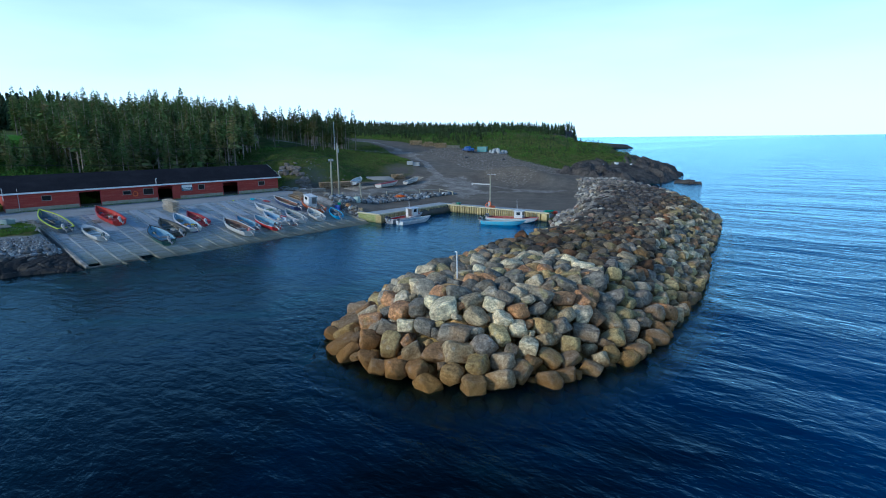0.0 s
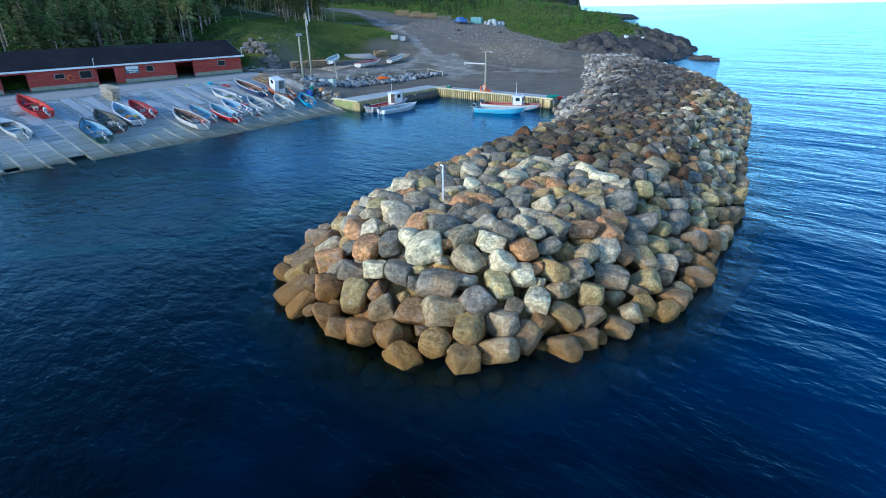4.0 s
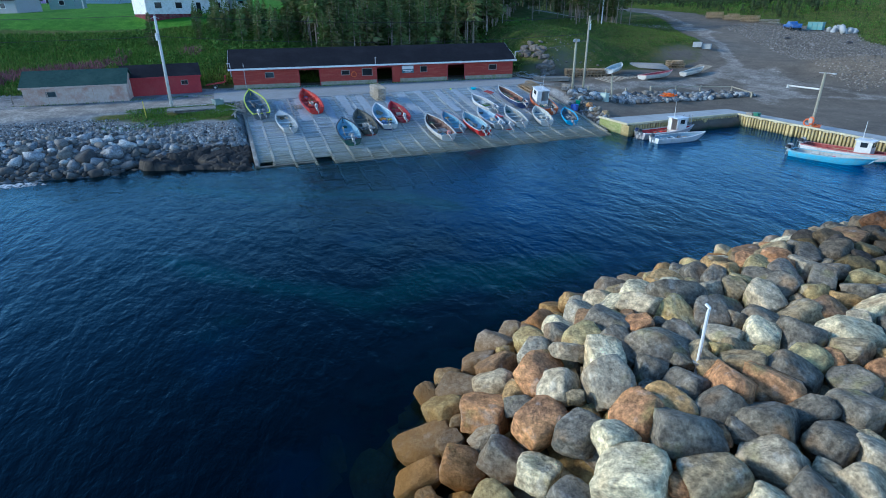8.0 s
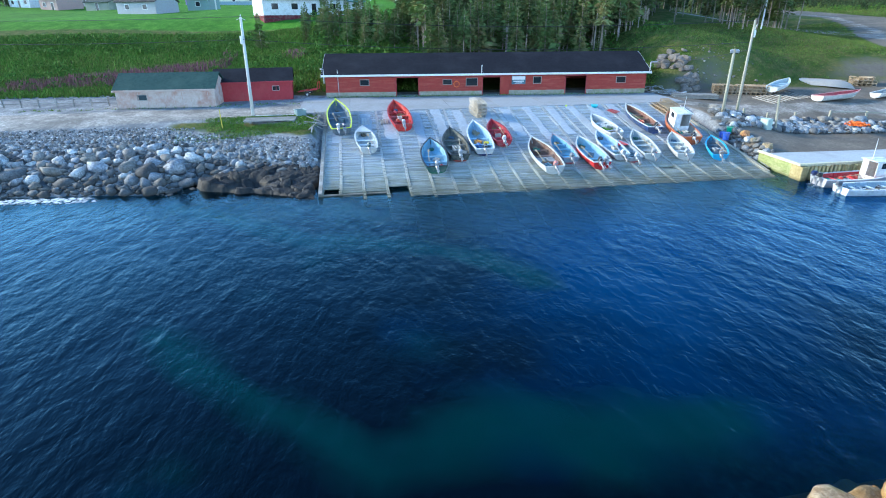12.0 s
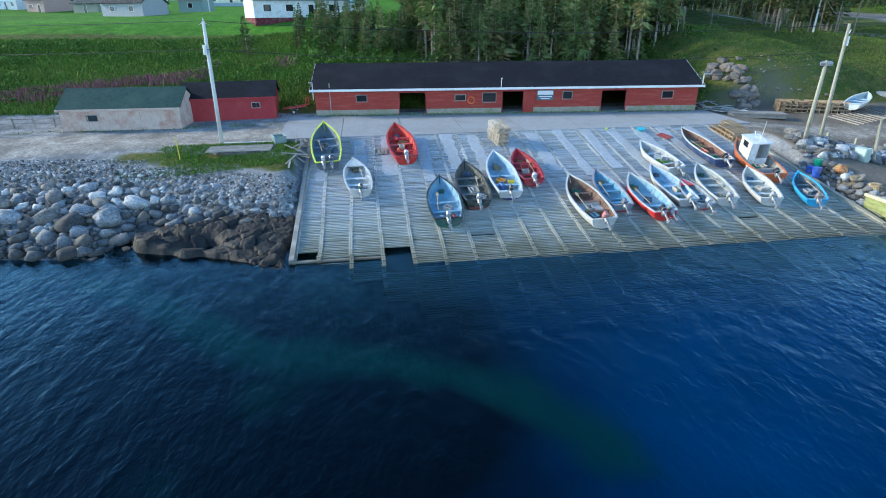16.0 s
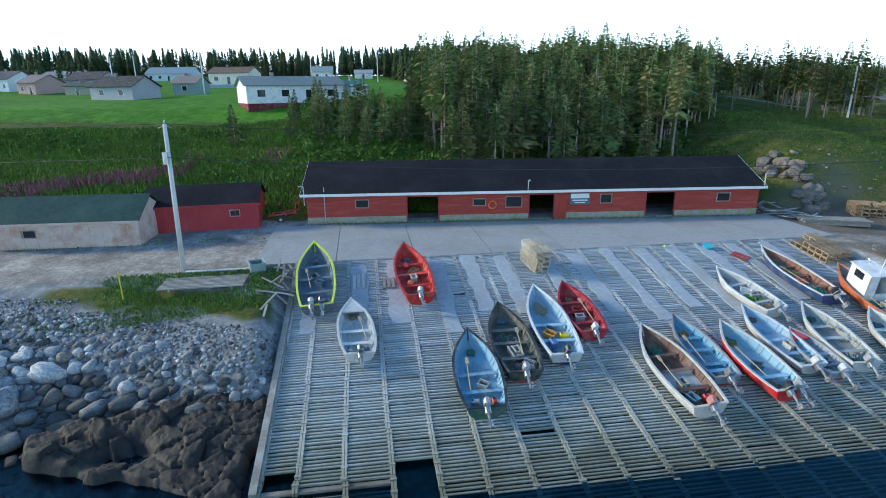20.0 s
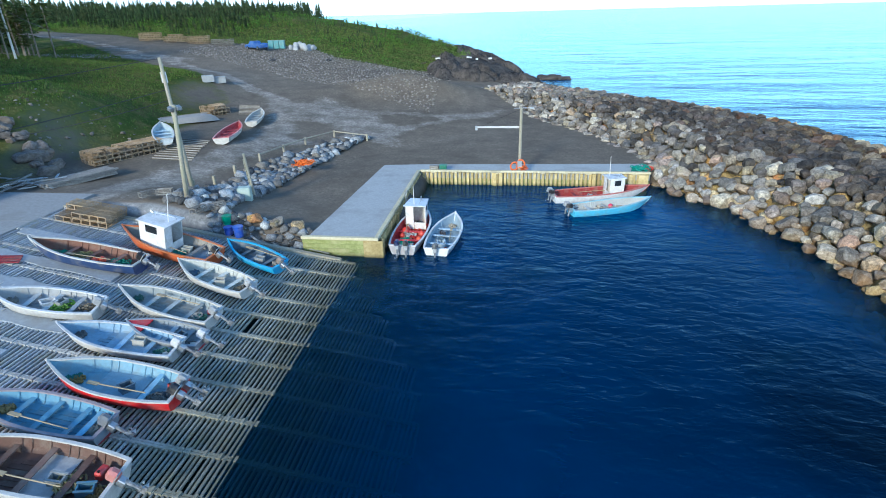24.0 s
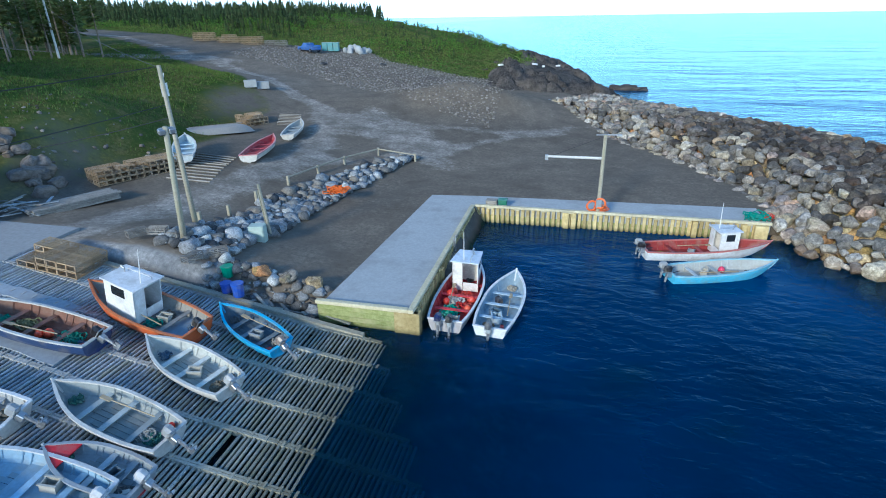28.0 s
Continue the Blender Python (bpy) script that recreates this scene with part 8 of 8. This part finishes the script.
boat("white skiff with red inside drawn up in the yard", (-77.4, 73.8), (-79.0, 80.6), 1.9, 0.85, W_, W_, (0.6, 0.25, 0.25), (0.4, 0.05, 0.06), level=(zz((-77.4, 73.8)), zz((-79, 80.6)) + 0.1), seed=31, **YG)
boat("small white dinghy drawn up by the track", (-78.7, 82.8), (-79.7, 87.7), 1.6, 0.75, W_, W_, W_, (0.35, 0.38, 0.38), level=(zz((-78.7, 82.8)), zz((-79.7, 87.7)) + 0.1), seed=32, **YG)
boat("pale grey-blue skiff resting behind the trap stack", (-81.0, 70.6), (-84.4, 75.4), 1.7, 0.8, (0.6, 0.66, 0.68), W_, W_, (0.4, 0.5, 0.55), level=(zz((-81, 70.6)) + 0.35, zz((-84.4, 75.4)) + 0.3), seed=33, **YG)
up = thing("upturned_hull", "long grey upturned boat hull lying by the bank", "boat", "boats drawn up in the yard", pose(-87.8, 80.0, gz(-85.5, 82) + 0.85, 0, 180, 43))
part("hull", skin(hull_rows(-6.0, 1.8, 0.85), 0, 5), paint("grey_hull", (0.3, 0.29, 0.28)), up)
part("keel", Geo().box(-5.2, -0.2, -0.04, 0.04, -0.06, 0.02), OLDWOOD, up)
skid = thing("skid_rails", "wooden launching skids lying on the gravel", "skids")
for k in range(11):
    a = Vector((-79.0 - 0.16 * k, 68.4 + 0.6 * k, 0))
    p0, p1 = a + Vector((1.5, 0.2, 0)), a + Vector((-1.9, -0.2, 0))
    part("log", Geo().tube([(p.x, p.y, gz(p.x, p.y) + 0.07) for p in (p0, p1)], 0.06, 6), OLDWOOD, skid)
skid2 = thing("skid_rails", "wooden launching skids beside the small dinghy", "skids")
for k in range(8):
    p0, p1 = Vector((-80.2 - 0.25 * k, 88.3 + 0.55 * k, 0)), Vector((-82.6 - 0.25 * k, 87.7 + 0.55 * k, 0))
    part("log", Geo().tube([(p.x, p.y, gz(p.x, p.y) + 0.07) for p in (p0, p1)], 0.055, 6), OLDWOOD, skid2)
plat = thing("plank_pile", "long pile of grey planks beside the road", "planks", m=pose(-82.7, 58.8, gz(-82, 61) + 0.02, 0, 0, 66))
for k in range(4):
    for j in range(5):
        part("plank", Geo().box(RB.uniform(-0.15, 0.15), 5.2 + RB.uniform(-0.3, 0.2), 0.31 * j, 0.31 * j + 0.29, 0.12 * k, 0.12 * k + 0.1), OLDWOOD, plat)
junk = thing("scrap_heap", "tangle of grey planks and scrap by the shed end", "scrap heap")
for k in range(34):
    x, y = RB.uniform(-88.5, -83.5), RB.uniform(57.2, 61)
    a, L = RB.uniform(0, 180), RB.uniform(0.8, 2.8)
    part("board", Geo().box(-L / 2, L / 2, -0.08, 0.08, 0, 0.045), RB.choice((OLDWOOD, SLAT, OLDWOOD, METAL)), junk, m=pose(x, y, gz(x, y) + 0.1 + 0.02 * k % 0.4, RB.uniform(-8, 8), RB.uniform(-9, 9), a))
wreck = thing("drift_scrap", "broken timbers among stones beside the slip", "scrap heap")
for k in range(26):
    x, y = RB.uniform(-68.5, -61), RB.uniform(55.2, 56.6)
    L = RB.uniform(0.7, 2.4)
    part("board", Geo().box(-L / 2, L / 2, -0.07, 0.07, 0, 0.06), RB.choice((OLDWOOD, SLAT, STRINGER)), wreck, m=pose(x, y, gz(x, y) + 0.25 + 0.015 * k % 0.3, RB.uniform(-10, 10), RB.uniform(0, 18), RB.uniform(-40, 60)))
lscrap = thing("slip_corner_scrap", "pile of old boards at the slip's upper corner", "scrap heap")
for k in range(16):
    x, y = RB.uniform(-77.4, -70), RB.uniform(16.9, 17.9)
    L = RB.uniform(0.8, 2.2)
    part("board", Geo().box(-L / 2, L / 2, -0.06, 0.06, 0, 0.045), OLDWOOD, lscrap, m=pose(x, y, max(slip_z(x), gz(x, y)) + 0.15 + 0.015 * k % 0.3, RB.uniform(-10, 10), RB.uniform(0, 15), RB.uniform(-30, 70)))
tub = thing("grey_tub", "grey-green plastic tub standing on the verge", "tub", m=pose(-77.2, 15.6, gz(-77.2, 15.6), 0, 0, 20))
part("tub", Geo().box(-0.55, 0.55, -0.45, 0.45, 0, 0.08).box(-0.55, -0.48, -0.45, 0.45, 0.08, 0.6).box(0.48, 0.55, -0.45, 0.45, 0.08, 0.6).box(-0.48, 0.48, -0.45, -0.38, 0.08, 0.6).box(-0.48, 0.48, 0.38, 0.45, 0.08, 0.6), paint("tub_grey", (0.2, 0.28, 0.28)), tub)
part("rim", Geo().box(-0.6, 0.6, -0.5, -0.45, 0.55, 0.63).box(-0.6, 0.6, 0.45, 0.5, 0.55, 0.63), paint("tub_rim", (0.3, 0.38, 0.38)), tub)
grat = thing("wooden_grating", "weathered wooden grating lying in the grass", "grating")
for k in range(9):
    part("slat", Geo().box(-76.1 + 0.22 * k, -75.97 + 0.22 * k, 10.6, 15.3, gz(-75.5, 13) + 0.1, gz(-75.5, 13) + 0.18), OLDWOOD, grat)
for y in (11.2, 14.6):
    part("bearer", Geo().box(-76.2, -74.1, y, y + 0.14, gz(-75.5, 13) - 0.05, gz(-75.5, 13) + 0.1), OLDWOOD, grat)
tagged(part("plank", Geo().box(-77.7, -77.4, 11.2, 15.0, 3.2, 3.26), PALE_POLE), "long pale plank on the verge", "plank")
tagged(part("marker_stake", Geo().tube([(-74.6, 8.6, 2.5), (-74.65, 8.55, 4.4)], 0.04, 6), paint("yellow_stake", (0.6, 0.5, 0.05))), "thin yellow stake at the bank's edge", "stake")

# roadside rail above the revetment
rail = thing("guard_rail", "low wooden guard rail with posts along the yard road", "guard rail")
RAIL = [(-73.2, 61.5), (-73.3, 64.5), (-73.2, 67.7), (-72.7, 71.5), (-72.0, 75.3), (-71.2, 79.0), (-69.4, 82.9), (-65.6, 82.4)]
for x, y in RAIL:
    part("post", Geo().box(x - 0.1, x + 0.1, y - 0.1, y + 0.1, gz(x, y) - 0.2, gz(x, y) + 0.75, cut=0.02), POLE, rail)
for p, q in zip(RAIL[3:-1], RAIL[4:]):
    part("beam", Geo().tube([(p[0], p[1], gz(*p) + 0.62), (q[0], q[1], gz(*q) + 0.62)], 0.07, 6), POLE, rail)
cab = thing("fuel_cabinet", "grey-green metal cabinet on the stones", "cabinet", m=pose(-69.0, 61.0, 1.55, 0, 0, 15))
part("body", Geo().box(-0.45, 0.45, -0.35, 0.35, 0, 1.3, cut=0.03), paint("cabinet_green", (0.4, 0.5, 0.45)), cab)
part("door", Geo().box(-0.38, 0.38, -0.38, -0.353, 0.1, 1.2), paint("cabinet_door", (0.45, 0.55, 0.5)), cab)
box = thing("concrete_box", "square concrete box on the bank", "box", m=pose(-69.6, 58.6, 1.7, 0, 0, 10))
part("box", Geo().box(-0.5, 0.5, -0.5, 0.5, 0, 0.75, cut=0.04), CONCRETE, box)


def bucket(x, y, z, rgb, label, r=0.24, h=0.5):
    t = thing("bucket", label, "bucket", "buckets by the slip", pose(x, y, z))
    part("pail", Geo().tube([(0, 0, 0), (0, 0, h)], (r * 0.85, r), 12), rgb_mat(BOAT_PAINT, rgb, 0.4), t)
    part("rim", Geo().tube([(0, 0, h - 0.05), (0, 0, h + 0.01)], r * 1.08, 12), rgb_mat(BOAT_PAINT, rgb, 0.4), t)


bucket(-68.1, 56.5, 1.75, (0.02, 0.35, 0.2), "green plastic bucket on the gravel", 0.3, 0.6)
bucket(-67.6, 57.0, 1.7, (0.6, 0.65, 0.55), "pale plastic bucket on the gravel")
bucket(-67.4, 55.3, 1.55, (0.03, 0.08, 0.45), "blue plastic bucket by the slip", 0.28, 0.5)
bucket(-66.7, 55.2, 1.45, (0.03, 0.1, 0.5), "blue plastic barrel by the slip", 0.3, 0.7)
for x, y, r in ((-66.4, 56.9, 0.5), (-65.0, 57.0, 0.42), (-63.6, 57.2, 0.55)):
    tagged(part("boulder", joined("boulder", *boulder(int(90 + x), 3), BOULDER, True), BOULDER, m=Matrix.LocRotScale((x, y, gz(x, y) + 0.2), Euler((0.1, 0.1, x)), (r * 1.3, r, r * 0.8))), "rounded boulder at the edge of the yard", "boulder", "edge boulders")
for x, y in ((-91.4, 97.6), (-90.4, 98.8)):
    tagged(part("concrete_block", Geo().cut_box(0, 0, 0.45, 1.5, 0.8, 0.9, 0.05), CONCRETE, m=pose(x, y, gz(x, y), 0, 0, 35)), "pale concrete block at the roadside", "block", "roadside blocks")
tagged(part("basin", Geo().tube([(0, 0, 0), (0, 0, 0.04), (0, 0, 0.22)], (0.25, 0.28, 0.38), 12), paint("aqua_basin", (0.05, 0.45, 0.55)), m=pose(-76.9, 46.4, slip_z(-76.9) + 0.08, 0, 10, 0)), "turquoise plastic basin on the slip", "basin")
tagged(part("buoy", Geo().tube([(0, 0, 0), (0, 0, 0.1), (0, 0, 0.2)], (0.06, 0.13, 0.05), 10), paint("lime_buoy", (0.55, 0.7, 0.05)), m=pose(-77.3, 43.4, slip_z(-77.3) + 0.08)), "small lime-yellow buoy on the slip", "buoy")
rud = thing("red_rudder_boards", "dark red painted boards lying on the slip", "boards", m=pose(-75.2, 47.6, slip_z(-75.2) + 0.1, 0, 10, 30))
for k in range(3):
    part("board", Geo().box(-0.6, 0.5, 0.3 * k, 0.3 * k + 0.22, 0.03 * k, 0.05 + 0.03 * k), rgb_mat(BOAT_PAINT, (0.3, 0.02, 0.03), 0.6), rud)
for x, y, lab, dim, n in ((-74.9, 21.6, "blue-grey boards beside the yellow-rimmed skiff", 1.6, 3), (-74.6, 23.4, "brown timber skids lying on the slip", 1.2, 3)):
    t = thing("timber_offcuts", lab, "timber", m=pose(x, y, slip_z(x) + 0.07, 0, 10.5, 0))
    for k in range(n):
        part("plank", Geo().box(-dim / 2, dim / 2, 0.26 * k, 0.26 * k + 0.2, 0, 0.08), OLDWOOD if "brown" in lab else STRINGER, t)
trl = thing("red_cart", "red metal trailer frame beside the shed", "trailer", m=pose(-90.2, 15.6, 3.3, 0, 0, 80))
rm = rgb_mat(BOAT_PAINT, (0.45, 0.05, 0.04), 0.6)
for y in (-0.6, 0.6):
    part("frame_rail", Geo().tube([(-1.2, y, 0.6), (1.2, y, 0.9)], 0.06, 6), rm, trl)
    w = part("wheel", Geo().tube([(0, y * 1.2 - 0.08, 0.33), (0, y * 1.2 + 0.08, 0.33)], 0.33, 14), BLACK, trl)
    part("hub", Geo().tube([(0, y * 1.2 - 0.1, 0.33), (0, y * 1.2 + 0.1, 0.33)], 0.13, 8), METAL, w)
for x in (-1, 0, 1):
    part("cross_member", Geo().tube([(x, -0.6, 0.62 + 0.12 * (x + 1)), (x, 0.6, 0.62 + 0.12 * (x + 1))], 0.05, 6), rm, trl)
part("upright", Geo().tube([(1.2, -0.6, 0.9), (1.3, -0.5, 1.7), (1.3, 0.5, 1.7), (1.2, 0.6, 0.9)], 0.05, 6), rm, trl)

# pickup by the far traps
tk = thing("pickup_truck", "small blue pickup parked by the trap stacks", "truck", m=pose(-100.2, 132.2, gz(-100.2, 132.2), 0, 0, 150))
bl = rgb_mat(BOAT_PAINT, (0.03, 0.12, 0.4), 0.3)
part("body", Geo().box(-2.5, 2.5, -0.9, 0.9, 0.45, 1.0, cut=0.08), bl, tk)
part("cab", Geo().add([(x, s * y, z) for z, xs, y in ((1.0, (-0.6, 1.3), 0.85), (1.65, (-0.4, 0.8), 0.7)) for x in xs for s in (-1, 1)], [(0, 2, 3, 1), (4, 5, 7, 6), (0, 1, 5, 4), (2, 6, 7, 3), (0, 4, 6, 2), (1, 3, 7, 5)]), bl, tk)
part("windscreen", Geo().add([(1.29, -0.7, 1.06), (1.29, 0.7, 1.06), (0.86, 0.6, 1.6), (0.86, -0.6, 1.6)], [(0, 1, 2, 3)]), GLASS, tk)
part("bed", Geo().box(-2.45, -0.65, -0.82, 0.82, 1.0, 1.02).box(-2.5, -0.65, -0.9, -0.82, 1.0, 1.25).box(-2.5, -0.65, 0.82, 0.9, 1.0, 1.25), bl, tk)
for x in (-1.6, 1.6):
    for s in (-1, 1):
        w = part("wheel", Geo().tube([(x, s * 0.9 - 0.1, 0.36), (x, s * 0.9 + 0.1, 0.36)], 0.36, 14), BLACK, tk)
        part("rim", Geo().tube([(x, s * 0.9 - 0.11, 0.36), (x, s * 0.9 + 0.11, 0.36)], 0.18, 8), METAL, w)
for s in (-0.65, 0.65):
    part("headlight", Geo().box(2.48, 2.53, s - 0.15, s + 0.15, 0.75, 0.92), GLASS, tk)
for k in range(5):
    t = thing("plastic_tub", "blue-green plastic fish tub by the truck", "tub", "fish tubs", pose(-98.8 + 1.15 * (k % 3), 136.0 + 1.2 * (k // 3), gz(-98, 136), 0, 0, 10))
    part("tub", Geo().box(-0.5, 0.5, -0.5, 0.5, 0, 1.5 if k < 3 else 0.8, cut=0.05), rgb_mat(BOAT_PAINT, (0.1, 0.3, 0.32), 0.5), t)
    part("lid", Geo().box(-0.54, 0.54, -0.54, 0.54, 1.5 if k < 3 else 0.8, 1.58 if k < 3 else 0.88), rgb_mat(BOAT_PAINT, (0.2, 0.36, 0.36), 0.5), t)
heap = thing("demolition_heap", "heap of pale rubble and boards on the hill", "rubble heap")
for k in range(22):
    a = RB.uniform(0.5, 1.4)
    x, y = RB.uniform(-95, -90), RB.uniform(136, 139.5)
    part("chunk", joined("chunk", *boulder(300 + k, 1), CONCRETE, False), CONCRETE, heap, m=Matrix.LocRotScale((x, y, gz(x, y) + RB.uniform(0, 0.8)), Euler((k, k * 2, k * 3)), (a, a * 0.7, a * 0.6)))
for k, (x, y) in enumerate(((-92.5, 121.5), (-84.5, 128.0))):
    tagged(part("tyre", Geo().tube([(0.45 * math.cos(a), 0.45 * math.sin(a), 0.15) for a in (6.2832 * i / 14 for i in range(15))], 0.16, 8), BLACK, m=pose(x, y, gz(x, y), 10, 0, 0)), "old black tyre on the gravel bank", "tyre")
# paling fence beyond the pale hut
fence = thing("paling_fence", "low weathered rail fence beside the shore road", "fence")
for k in range(14):
    y = -6.0 - 1.8 * k
    x = -87.5 - 0.05 * k
    part("post", Geo().box(x - 0.06, x + 0.06, y - 0.06, y + 0.06, gz(x, y) - 0.2, gz(x, y) + 0.95), OLDWOOD, fence)
    if k:
        for h in (0.4, 0.8):
            part("rail", Geo().tube([(x, y, gz(x, y) + h), (x + 0.05, y + 1.8, gz(x + 0.05, y + 1.8) + h)], 0.04, 5), OLDWOOD, fence)
